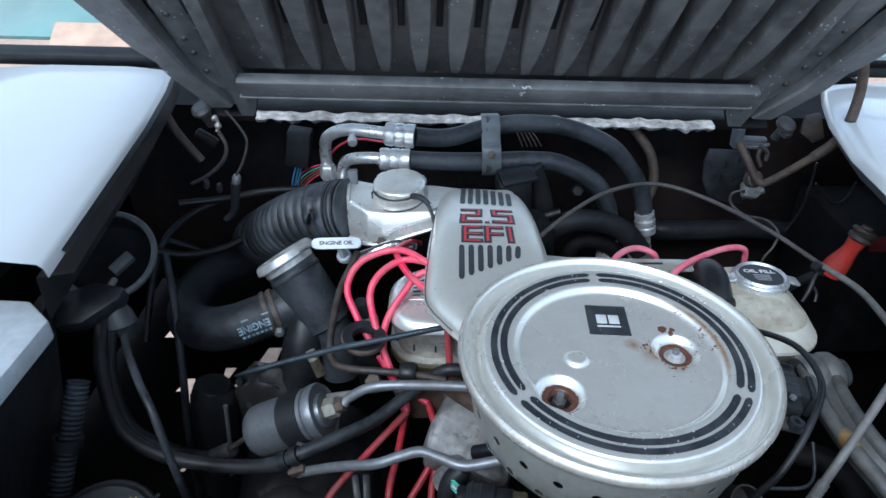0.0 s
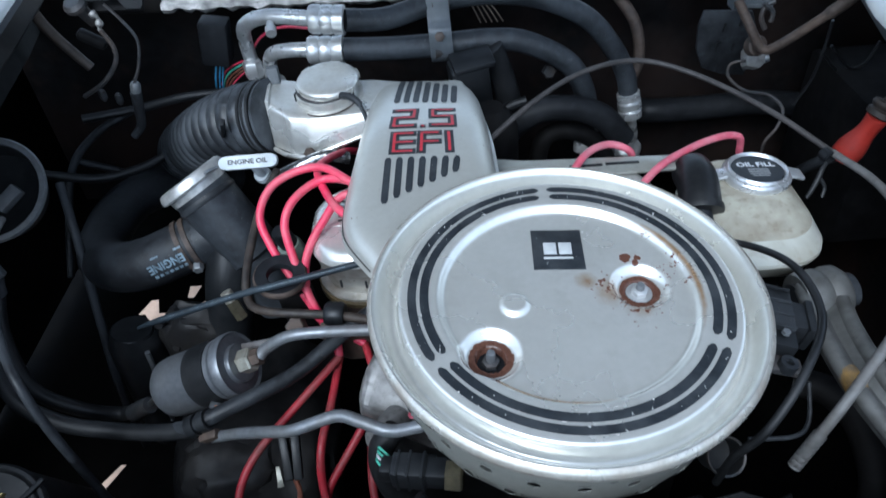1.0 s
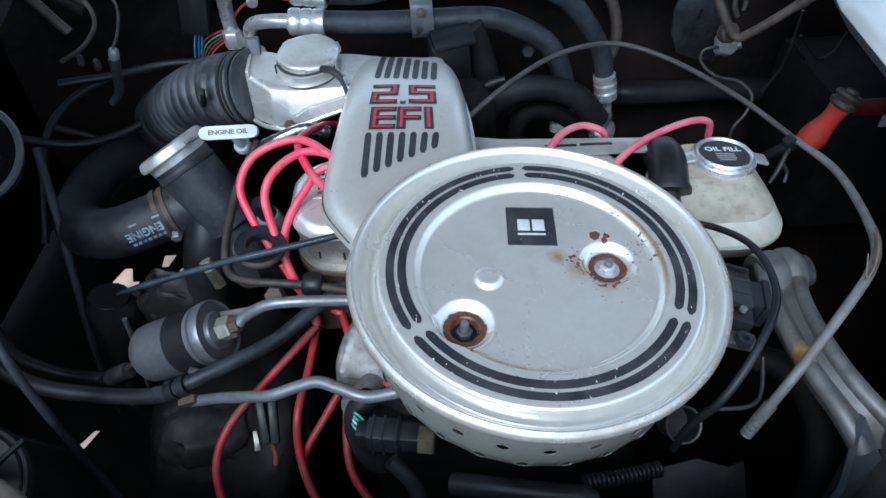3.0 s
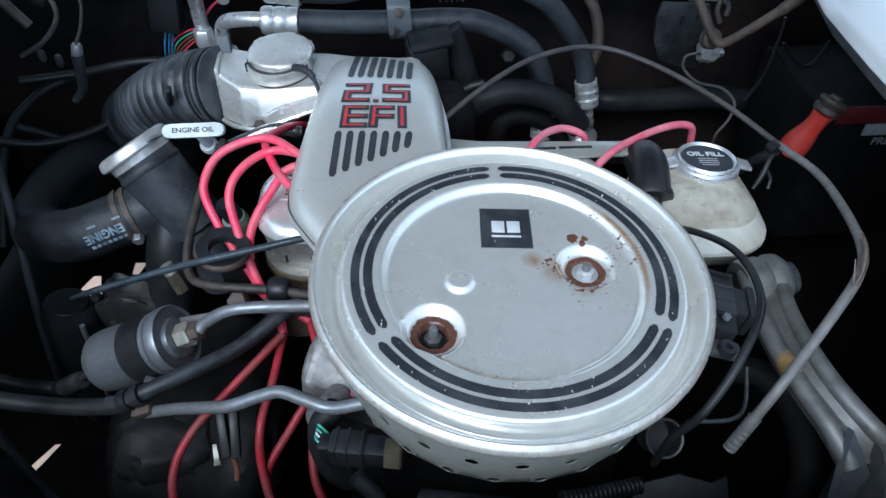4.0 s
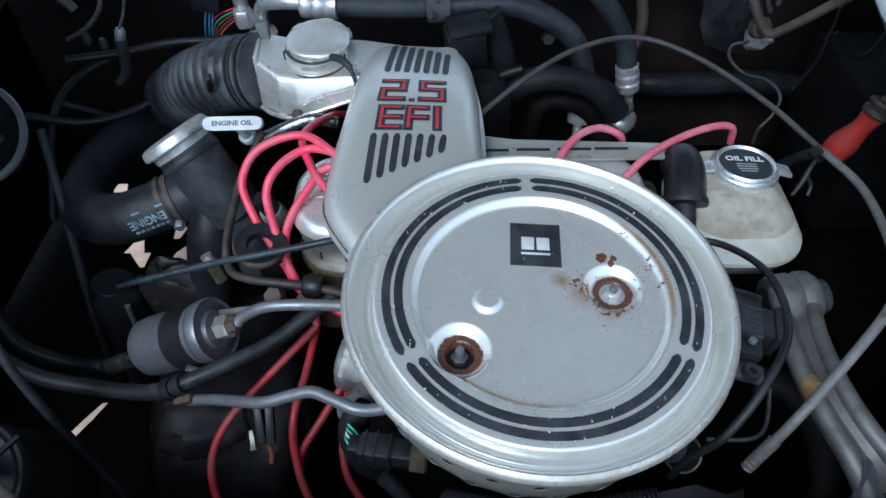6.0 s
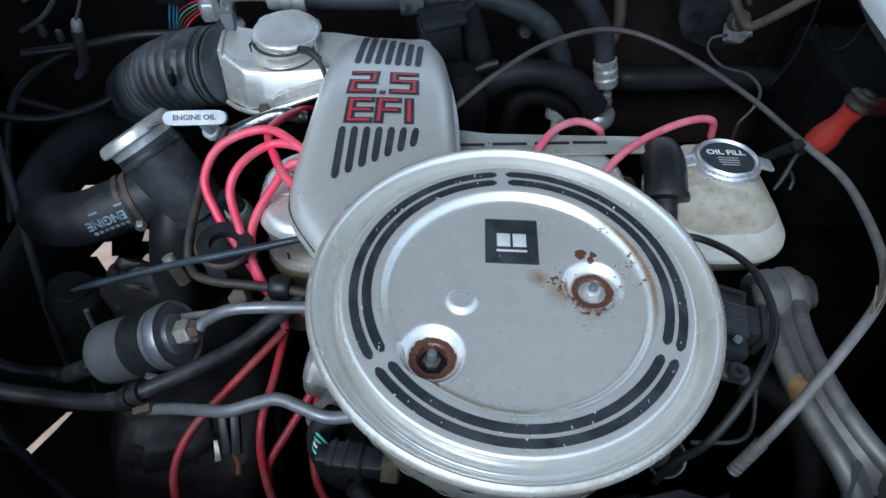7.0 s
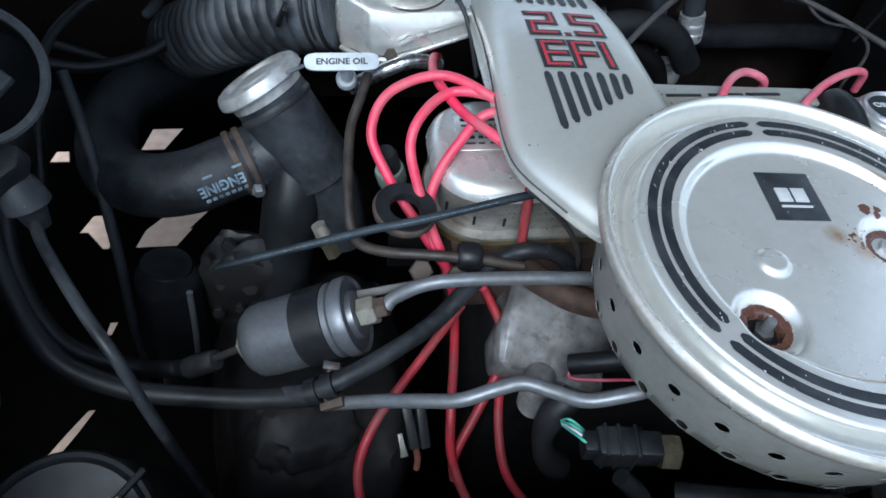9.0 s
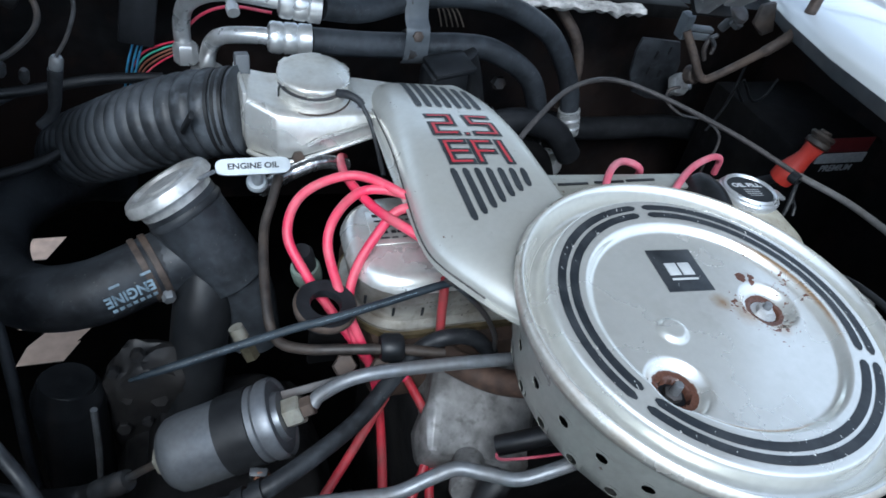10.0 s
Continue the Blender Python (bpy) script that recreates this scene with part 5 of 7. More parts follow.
rb = thing("lifting_bracket", (-0.073, 0.537, 0.74), "black steel lifting eye bracket on the engine", "bracket")
ringm = frame_to((0.1, -0.12, 0.98), (-0.073, 0.537, 0.778))
part("eye", lathe([(0.0115, 0.003), (0.0215, 0.003), (0.0232, 0.0), (0.022, -0.005), (0.0115, -0.005), (0.0105, -0.001), (0.0115, 0.003)], 32, ringm), deep_black, rb)

part("rust_rim", lathe([(0.0214, 0.0030), (0.0226, 0.0018), (0.0232, 0.0), (0.0226, -0.003)], 32, ringm @ Matrix.Translation((-0.0002, -0.0004, 0.0003))), rusty, rb, "rusty outer edge")
part("leg", box((0.034, 0.006, 0.06), pose(-0.066, 0.544, 0.733, 8, 0, 0), 0.002), shade_grime, rb)
solid("coolant_pipe", tube([(-0.090, 0.665, 0.800), (-0.098, 0.645, 0.790), (-0.107, 0.620, 0.778), (-0.1115, 0.565, 0.762), (-0.108, 0.538, 0.749), (-0.091, 0.526, 0.747), (-0.055, 0.517, 0.750), (-0.020, 0.508, 0.753), (0.01, 0.50, 0.752)], 0.0040, 12), grimy_pipe, "dark grey-brown steel coolant pipe", "pipe")
fit_ = thing("brass_fitting", (-0.125, 0.545, 0.70), "dirty brass pipe fitting", "fitting")
part("body", hexnut(0.0062, 0.020, frame_to((-0.35, 0.3, 0.85), (-0.124, 0.548, 0.718))), dull_brass, fit_)
part("collar", lathe([(0, 0.010), (0.0055, 0.010), (0.006, 0), (0, 0)], 16, frame_to((-0.35, 0.3, 0.85), (-0.131, 0.554, 0.735))), hex_pale, fit_)
solid("pipe_union", lathe([(0, 0), (0.009, 0), (0.011, 0.003), (0.011, 0.014), (0.009, 0.017), (0, 0.017)], 18, frame_to((0.95, -0.12, 0.0), (-0.036, 0.513, 0.752))), plastic, "small black coolant pipe union", "fitting")
solid("heat_hose", tube([(0.012, 0.512, 0.738), (0.03, 0.500, 0.731), (0.055, 0.485, 0.727), (0.09, 0.472, 0.73)], 0.0105, 16), head_rust, "brown rusty exhaust heat hose", "hose")

# ---- fuel filter ----
FA, FB = Vector((-0.1825, 0.487, 0.698)), Vector((-0.108, 0.482, 0.733))
fd = (FB - FA).normalized()
ff = thing("fuel_filter", (FA + FB) / 2, "silver cylindrical fuel filter with a black band", "fuel filter")
L = (FB - FA).length
fm = frame_to(fd, FA)
part("canister", lathe([(0, -0.003), (0.016, -0.003), (0.022, -0.001), (0.0258, 0.004), (0.0268, 0.011), (0.0268, L - 0.0145), (0.0252, L - 0.0135), (0.0252, L - 0.0120), (0.0280, L - 0.0110), (0.0284, L - 0.004), (0.0272, L - 0.002), (0.0262, L - 0.0028), (0.0252, L - 0.004), (0.0175, L - 0.0035), (0.0165, L + 0.0005), (0, L + 0.0005)], 52, fm), steel_can, ff)
part("band", lathe([(0.0268, 0.041), (0.0278, 0.0412), (0.0278, 0.0635), (0.0268, 0.064)], 52, fm), rubber_clean, ff, "black rubber band")
part("hex_fitting", hexnut(0.0106, 0.012, frame_to(fd, FB + fd * 0.001)), hex_pale, ff, "pale yellowed hexagon fitting")
part("pipe_nut", hexnut(0.0074, 0.008, frame_to(fd, FB + fd * 0.013)), rusty, ff, "rusty pipe nut")
part("inlet_nut", hexnut(0.0105, 0.013, frame_to(-fd, FA + fd * 0.002)), hex_pale, ff)
part("inlet_stub", tube([FA - fd * 0.006, (-0.218, 0.497, 0.663)], 0.0030, 10, straight=True), bracket, ff)
part("clip", box((0.012, 0.006, 0.022), pose(-0.128, 0.456, 0.706, 20, 0, -15), 0.001), bracket, ff)
part("clip_bolt", hexnut(0.0055, 0.005, frame_to((0, -0.8, 0.6), (-0.127, 0.453, 0.710))), rust, ff, "rusty bolt")

# ---- fuel pipes and hoses ----
solid("fuel_pipe", tube([FB + fd * 0.02, (-0.083, 0.484, 0.7475), (-0.057, 0.484, 0.761), (-0.003, 0.483, 0.762), (0.06, 0.48, 0.760)], 0.0049, 14), zinc, "grey zinc-plated steel fuel feed pipe", "pipe", "fuel pipes")
solid("fuel_pipe", tube([(-0.130, 0.430, 0.704), (-0.100, 0.420, 0.722), (-0.072, 0.409, 0.738), (-0.051, 0.403, 0.747), (-0.030, 0.404, 0.755), (-0.013, 0.404, 0.760), (0.004, 0.397, 0.760), (0.023, 0.390, 0.758), (0.045, 0.388, 0.764), (0.08, 0.388, 0.775)], 0.0047, 14), zinc, "grey zinc-plated steel fuel return pipe", "pipe", "fuel pipes")
solid("fuel_hose", tube([(-0.160, 0.437, 0.708), (-0.146, 0.433, 0.716), (-0.126, 0.434, 0.726), (-0.096, 0.447, 0.730), (-0.060, 0.470, 0.730), (-0.028, 0.496, 0.738), (-0.004, 0.512, 0.746), (0.014, 0.512, 0.7555), (0.038, 0.512, 0.750), (0.056, 0.51, 0.73)], 0.0064, 14), rubber, "black rubber fuel hose", "hose", "fuel hoses")
solid("fuel_hose", tube([(-0.238, 0.501, 0.648), (-0.256, 0.502, 0.645), (-0.283, 0.495, 0.667), (-0.32, 0.505, 0.69), (-0.345, 0.54, 0.725), (-0.352, 0.58, 0.76)], 0.0070, 16), rubber_clean, "thick black rubber fuel hose", "hose", "fuel hoses")
solid("fuel_hose", tube([(-0.138, 0.431, 0.715), (-0.175, 0.438, 0.704), (-0.22, 0.447, 0.698), (-0.268, 0.455, 0.704), (-0.31, 0.475, 0.72), (-0.338, 0.52, 0.755), (-0.345, 0.56, 0.79)], 0.0070, 16), rubber_clean, "thick black rubber fuel hose", "hose", "fuel hoses")
solid("hose_ferrule", lathe([(0, 0), (0.0075, 0), (0.0085, 0.004), (0.008, 0.008), (0.009, 0.011), (0.008, 0.015), (0.009, 0.018), (0.0085, 0.030), (0, 0.030)], 18, frame_to((-0.025, 0.005, -0.018), (-0.2155, 0.4955, 0.6645))), bracket, "crimped grey hose ferrule", "fitting")
pc = thing("pipe_clip", (-0.145, 0.43, 0.725), "black plastic clip holding two fuel lines", "clip")
for q in ((-0.141, 0.4325, 0.7185), (-0.130, 0.4325, 0.7245)):
    part("ring", lathe([(0.0070, -0.004), (0.0090, -0.004), (0.0090, 0.004), (0.0070, 0.004), (0.0070, -0.004)], 16, frame_to((0.85, 0.02, 0.42), q)), plastic, pc)
part("tab", box((0.016, 0.008, 0.010), pose(-0.129, 0.427, 0.711, 20, -20, 0), 0.001), rusty, pc, "rusty steel tab")

# ---- long cables on the left ----
solid("speed_cable", tube([(-0.300, 0.518, 0.805), (-0.290, 0.495, 0.805), (-0.262, 0.450, 0.802), (-0.243, 0.424, 0.790), (-0.234, 0.412, 0.750), (-0.225, 0.404, 0.690), (-0.213, 0.394, 0.61), (-0.20, 0.38, 0.55)], 0.0036, 12), rubber, "long black cable dropping from a rubber boot", "cable")
bt = thing("cable_boot", (-0.305, 0.51, 0.80), "black rubber boot and cover over a cable end", "boot")
part("cover", prism([(-0.034, 0.016), (0.004, 0.020), (0.030, 0.006), (0.026, -0.006), (-0.010, -0.022), (-0.034, -0.018)], 0.018, pose(-0.320, 0.515, 0.846, 25, -8, 14), 0.004), deep_black, bt)
part("sleeve", lathe([(0, 0.018), (0.009, 0.018), (0.012, 0.012), (0.014, 0.0), (0.009, -0.004), (0.006, -0.016), (0, -0.016)], 18, frame_to((-0.2, 0.25, 0.9), (-0.301, 0.520, 0.813))), rubber, bt, "grey rubber sleeve")
hs = thing("round_housing", (-0.37, 0.67, 0.75), "open round black housing with a dusty grey rim", "housing")
hm = frame_to((0.15, -0.62, 0.77), (-0.386, 0.675, 0.795)) @ Matrix.Diagonal((0.95, 0.95, 0.95, 1))
part("bowl", lathe([(0.054, 0.0), (0.052, -0.01), (0.048, -0.03), (0, -0.04)], 40, hm), plastic, hs)
part("rim", lathe([(0.051, 0.0), (0.052, 0.003), (0.0575, 0.003), (0.0590, 0), (0.0575, -0.004), (0.053, -0.004), (0.051, 0.0)], 48, hm), zinc, hs, "dusty grey rim")
part("inner_bracket", box((0.014, 0.03, 0.012), hm @ pose(0.014, -0.010, -0.010, 0, 0, -50), 0.002), deck_black, hs)
part("inner_clip", tube([hm @ Vector((0.004, -0.03, -0.01)), hm @ Vector((0.0, -0.045, 0.0)), hm @ Vector((-0.002, -0.06, 0.002))], 0.004, 8), alu, hs)
solid("convoluted_conduit", tube([(-0.318, 0.455, 0.80), (-0.328, 0.42, 0.75), (-0.338, 0.38, 0.70), (-0.350, 0.33, 0.66)], 0.009, 16, ripple=(0.0045, 0.001)), rubber, "black convoluted wiring conduit", "conduit")
for pts in ([(-0.33, 0.70, 0.78), (-0.315, 0.66, 0.74), (-0.305, 0.61, 0.66), (-0.305, 0.58, 0.58), (-0.30, 0.56, 0.50)],
            [(-0.392, 0.833, 0.722), (-0.355, 0.838, 0.703), (-0.320, 0.844, 0.680), (-0.285, 0.85, 0.658)], [(-0.31, 0.86, 0.77), (-0.355, 0.84, 0.752), (-0.388, 0.82, 0.722), (-0.405, 0.79, 0.67), (-0.41, 0.74, 0.61)]):
    solid("loom", tube(pts, 0.0046, 10), rubber, "black taped wiring loom", "loom", "wiring looms")

# ---- vapour canister at the rear left ----
cn = thing("vapour_canister", (-0.27, 0.36, 0.60), "round black vapour canister with a clamped brown hose", "canister")
cm = frame_to((0.03, -0.36, 0.93), (-0.275, 0.350, 0.722))
part("body", lathe([(0, 0.003), (0.043, 0.003), (0.0445, 0.001), (0.046, 0.003), (0.0485, 0.0025), (0.0500, -0.001), (0.0495, -0.006), (0.0485, -0.010), (0.0475, -0.12), (0, -0.12)], 44, cm), rubber_clean, cn)
part("raised_cap", lathe([(0, 0.010), (0.022, 0.010), (0.026, 0.007), (0.027, 0.003), (0, 0.003)], 32, cm @ Matrix.Translation((-0.028, -0.022, 0))), rubber_clean, cn)
part("seam_ridge", box((0.004, 0.062, 0.004), cm @ pose(0.020, 0.012, 0.004, 0, 0, -48), 0.0012), deep_black, cn)
part("hose", tube([(-0.253, 0.354, 0.742), (-0.247, 0.349, 0.754), (-0.239, 0.341, 0.758), (-0.218, 0.329, 0.757), (-0.194, 0.314, 0.750), (-0.16, 0.295, 0.73)], 0.0072, 14), hose_print_tan, cn, "tan brown rubber hose")
part("hose_clamp", tube([(-0.250, 0.3515, 0.7485), (-0.243, 0.345, 0.7565)], 0.0086, 14, straight=True), brass, cn, "yellow spring clamp")
for dx in (0, 0.004):
    part("clamp_ear", box((0.0012, 0.010, 0.004), pose(-0.243 + dx, 0.352, 0.766, 20, 0, -40), 0.0004), brass, cn)

# ---- refrigerant hoses over the firewall ----
def pressure_hose(name, elbow, a, b, path, end, tail, r):
    h = thing(name, a, "black pressure hose with crimped bright aluminium ends", "hose", "pressure hoses")
    part("elbow", tube(elbow, 0.0085 if r > 0.012 else 0.008, 16), bright_alu, h, "bright bent aluminium pipe")
    d = (Vector(b) - Vector(a)).normalized()
    l_ = (Vector(b) - Vector(a)).length
    part("ferrule", lathe([(0.009, -0.002), (0.0145, 0.0), (0.0160, 0.003), (0.0160, l_ * 0.28), (0.0145, l_ * 0.33), (0.0160, l_ * 0.38), (0.0160, l_ * 0.62), (0.0145, l_ * 0.67), (0.0162, l_ * 0.72), (0.0162, l_), (0.012, l_ + 0.001)], 32, frame_to(d, a)), bright_alu, h, "crimped aluminium ferrule")
    part("rubber_hose", tube([b] + path, r, 20), hose_blue, h)
    d2 = (Vector(end[1]) - Vector(end[0])).normalized()
    l2 = (Vector(end[1]) - Vector(end[0])).length
    part("end_ferrule", lathe([(0.010, -0.001), (0.0150, 0.0), (0.0155, l2 * 0.25), (0.0135, l2 * 0.3), (0.0155, l2 * 0.36), (0.0155, l2 * 0.58), (0.0135, l2 * 0.64), (0.0155, l2 * 0.7), (0.0148, l2), (0.006, l2 + 0.001)], 28, frame_to(d2, end[0])), bright_alu, h, "crimped aluminium ferrule")
    part("tail_pipe", tube(tail, 0.006, 14), bright_alu, h, "bent aluminium pipe")
    return h


lower = pressure_hose("lower_pressure_hose", [(-0.137, 0.90, 0.74), (-0.136, 0.898, 0.785), (-0.126, 0.882, 0.817), (-0.100, 0.868, 0.828), (-0.065, 0.861, 0.829)],
              (-0.076, 0.862, 0.829), (-0.035, 0.860, 0.827),
              [(0.02, 0.866, 0.821), (0.080, 0.876, 0.816), (0.135, 0.880, 0.815), (0.180, 0.881, 0.808), (0.232, 0.882, 0.777), (0.256, 0.883, 0.735), (0.264, 0.887, 0.690), (0.265, 0.889, 0.677)],
              ((0.265, 0.889, 0.678), (0.262, 0.880, 0.645)), [(0.262, 0.880, 0.645), (0.260, 0.868, 0.62), (0.26, 0.85, 0.59)], 0.0135)
upper = pressure_hose("upper_pressure_hose", [(-0.158, 0.905, 0.79), (-0.157, 0.898, 0.830), (-0.146, 0.878, 0.858), (-0.115, 0.866, 0.871), (-0.06, 0.856, 0.868)],
              (-0.066, 0.857, 0.868), (-0.027, 0.853, 0.865),
              [(0.02, 0.870, 0.856), (0.079, 0.890, 0.863), (0.135, 0.900, 0.863), (0.195, 0.900, 0.854), (0.255, 0.902, 0.824), (0.293, 0.905, 0.780), (0.3125, 0.905, 0.742), (0.3185, 0.903, 0.717)],
              ((0.3185, 0.902, 0.716), (0.325, 0.899, 0.682)), [(0.325, 0.899, 0.684), (0.331, 0.903, 0.660), (0.336, 0.912, 0.640), (0.337, 0.935, 0.615)], 0.0125)
part("end_ball", lathe([(0, 0.016), (0.008, 0.015), (0.010, 0.010), (0.018, 0.008), (0.023, 0.002), (0.0235, -0.008), (0.020, -0.016), (0, -0.018)], 24, frame_to((0.0, -0.5, 0.86), (0.337, 0.944, 0.602))), bright_alu, upper, "round aluminium fitting")
part("service_port", lathe([(0, 0.02), (0.006, 0.02), (0.0065, 0.012), (0.0045, 0.010), (0.0045, 0), (0, 0)], 16, frame_to((0.1, -0.8, -0.35), (-0.112, 0.862, 0.868))), bright_alu, upper, "capped service port")
part("union_nut", hexnut(0.0125, 0.02, frame_to((0, 0, 1), (-0.156, 0.897, 0.785))), bright_alu, upper, "aluminium union nut")
part("pipe_collar", lathe([(0.008, 0.0), (0.0165, 0.0005), (0.0178, 0.003), (0.0168, 0.007), (0.008, 0.008)], 28, frame_to((0.05, -0.15, 1), (-0.1365, 0.893, 0.771))), bright_alu, lower, "pale pipe collar")
hb = thing("hose_clamp_bracket", (0.08, 0.87, 0.82), "grey steel bracket clamping two hoses", "bracket")
bm = bmesh.new()
SIDE = spline([Vector((0, y, z)) for y, z in ((0.897, 0.8785), (0.887, 0.8795), (0.876, 0.872), (0.8735, 0.861), (0.870, 0.849), (0.861, 0.842), (0.859, 0.832), (0.8595, 0.820), (0.862, 0.808), (0.869, 0.799), (0.874, 0.796))], 5)
rows = [[bm.verts.new((0.077 + 0.001 * k + u * (0.0125 + 0.0015 * math.sin(k * 0.3)), q.y + d, q.z)) for u, d in ((-1, 0), (-0.8, -0.0012), (0.8, -0.0012), (1, 0), (0.9, 0.003), (-0.9, 0.003))] for k, q in ((i * 0.06, p) for i, p in enumerate(SIDE))]
for p, q in zip(rows, rows[1:]):
    for k in range(6):
        bm.faces.new((p[k], p[(k + 1) % 6], q[(k + 1) % 6], q[k]))
bm.faces.new(rows[0])
bm.faces.new(rows[-1])
part("strap", bm, body_grey, hb, "bent grey steel strap")
part("upper_loop", lathe([(0.0145, -0.010), (0.0165, -0.010), (0.0165, 0.010), (0.0145, 0.010), (0.0145, -0.010)], 24, frame_to((1, 0.1, -0.05), (0.080, 0.890, 0.863))), bracket, hb)
part("lower_loop", lathe([(0.0150, -0.010), (0.0170, -0.010), (0.0170, 0.010), (0.0150, 0.010), (0.0150, -0.010)], 24, frame_to((1, 0.1, -0.02), (0.080, 0.876, 0.816))), bracket, hb)
part("bolt", hexnut(0.006, 0.005, frame_to((0, -0.95, 0.3), (0.078, 0.859, 0.834))), rusty, hb, "rusty bolt")

# ---- oil filler ----
of = thing("oil_filler", (0.34, 0.585, 0.70), "yellowed white plastic oil filler with a chrome cap lettered OIL FILL", "oil filler")
layers = []
for sx0, sx1, sy0, sy1, z, r in ((0.318, 0.366, 0.570, 0.635, 0.704, 0.02), (0.306, 0.384, 0.550, 0.648, 0.720, 0.032), (0.296, 0.398, 0.530, 0.656, 0.740, 0.040), (0.292, 0.402, 0.522, 0.658, 0.758, 0.042), (0.292, 0.402, 0.523, 0.658, 0.761, 0.042), (0.299, 0.396, 0.542, 0.654, 0.772, 0.036), (0.312, 0.382, 0.565, 0.648, 0.783, 0.026), (0.320, 0.376, 0.575, 0.642, 0.786, 0.024)):
    layers.append([(x, y, z) for x, y in rounded(sx0, sx1, sy0, sy1, r)])
def skin(stack, ends):
    """A closed wall through a stack of outlines, with a face at each end named."""
    shell = bmesh.new()
    made = [[shell.verts.new(q) for q in ring] for ring in stack]
    for a, b in zip(made, made[1:]):
        for k in range(len(a)):
            shell.faces.new((a[k], a[(k + 1) % len(a)], b[(k + 1) % len(a)], b[k]))
    for e in ends:
        shell.faces.new(made[e])
    return shell


part("reservoir", skin(layers[:6], (0,)), tank_white, of, smooth=28)
part("shoulder", skin(layers[5:], (-1,)), tank_dirty, of, "brown-stained shoulder", smooth=28)
OC = pose(0.360, 0.616, 0.789, -3, 2, -3)
cap = part("cap", lathe([(0, 0.003), (0.0232, 0.003), (0.0240, 0.0052), (0.0256, 0.0064), (0.0272, 0.0052), (0.0278, 0.0030), (0.0290, 0.0022), (0.0302, 0.0008), (0.0304, -0.002), (0.029, -0.008), (0, -0.010)], 44, OC), chrome, of, "chrome pressure cap")
for s in (-1, 1):
    part("ear", box((0.018, 0.016, 0.004), OC @ pose(s * 0.0335, 0, -0.001, 0, s * 14, 0), 0.0019), chrome, cap, "chrome finger grip")
part("cap_disc", lathe([(0, 0.0042), (0.0228, 0.0042), (0.0232, 0.003)], 40, OC), print_black, cap, "black printed disc")
part("lettering", words("OIL FILL", 0.0092, OC @ Matrix.Translation((0, 0.0070, 0.0045)), 0.00025, 0.0001, squeeze=1.05), print_white, cap, "white lettering")
for k in range(4):
    part("print_bar", box((0.018 - 0.003 * (k == 3), 0.0011, 0.0003), OC @ Matrix.Translation((0, -0.0008 - 0.0034 * k, 0.0046)), 0), print_grey, cap)
bo = thing("plug_boot", (0.31, 0.60, 0.77), "black rubber elbow boot beside the oil filler", "boot")
part("sleeve", tube([(0.303, 0.630, 0.786), (0.303, 0.622, 0.790), (0.302, 0.606, 0.792), (0.299, 0.586, 0.788), (0.297, 0.576, 0.784)], lambda t: 0.0185 * min(1.0, 0.55 + 4 * t) - 0.0006 * t, 22), rubber_clean, bo)
part("lip", lathe([(0.010, 0.0), (0.0200, 0.001), (0.0205, 0.004), (0.0200, 0.007), (0.010, 0.008)], 24, frame_to((-0.1, -0.8, -0.5), (0.2975, 0.580, 0.786))), rubber_clean, bo)
part("hose", tube([(0.297, 0.578, 0.785), (0.296, 0.562, 0.776), (0.294, 0.542, 0.752), (0.293, 0.52, 0.71)], 0.0095, 14), rubber, bo)

# ---- right-hand cables, sensor and torque strut ----
tc = thing("sheathed_cable", (0.37, 0.6, 0.80), "grey weathered sheathed cable with a split, rusting outer", "cable")
part("upper_run", tube([(0.10, 0.66, 0.80), (0.161, 0.715, 0.818), (0.224, 0.768, 0.822), (0.293, 0.799, 0.815), (0.352, 0.775, 0.805), (0.402, 0.702, 0.800), (0.434, 0.630, 0.795)], 0.0028, 12), sheath_brown, tc)
part("lower_run", tube([(0.434, 0.630, 0.795), (0.442, 0.577, 0.802), (0.432, 0.520, 0.812), (0.409, 0.458, 0.827), (0.390, 0.427, 0.829), (0.358, 0.396, 0.821), (0.318, 0.363, 0.79), (0.300, 0.353, 0.752)], 0.0035, 12), sheath_grey, tc, "weathered grey conduit")
part("ferrule", tube([(0.3085, 0.3575, 0.770), (0.297, 0.3515, 0.742)], 0.0044, 14, ripple=(0.0045, 0.00025), straight=True), sheath_grey, tc, "ribbed crimped ferrule")
part("clip", lathe([(0.004, -0.005), (0.0065, -0.005), (0.0065, 0.005), (0.004, 0.005)], 14, frame_to((0.2, -0.95, 0), (0.430, 0.630, 0.792))), plastic, tc)
solid("vent_hose", tube([(0.27, 0.52, 0.80), (0.306, 0.505, 0.805), (0.320, 0.460, 0.823), (0.312, 0.405, 0.832), (0.285, 0.365, 0.826), (0.262, 0.345, 0.800), (0.250, 0.348, 0.765), (0.25, 0.355, 0.72)], 0.0028, 12), rubber_clean, "black rubber vent hose curving round the air cleaner", "hose")
sn = thing("throttle_sensor", (0.30, 0.41, 0.78), "dusty black plastic throttle sensor with a steel bracket", "sensor")
SN = pose(0.291, 0.434, 0.798, 0, 10, -15)
part("body", box((0.040, 0.058, 0.022), SN, 0.003), plastic, sn)
part("cover", box((0.034, 0.040, 0.005), SN @ Matrix.Translation((0.001, 0.004, 0.0125)), 0.0015), rubber, sn, "dusty blue-black cover")
for y in (-0.016, -0.004, 0.008, 0.020):
    part("cover_rib", box((0.032, 0.0022, 0.003), SN @ Matrix.Translation((0.001, y, 0.0155)), 0.0006), rubber, sn)
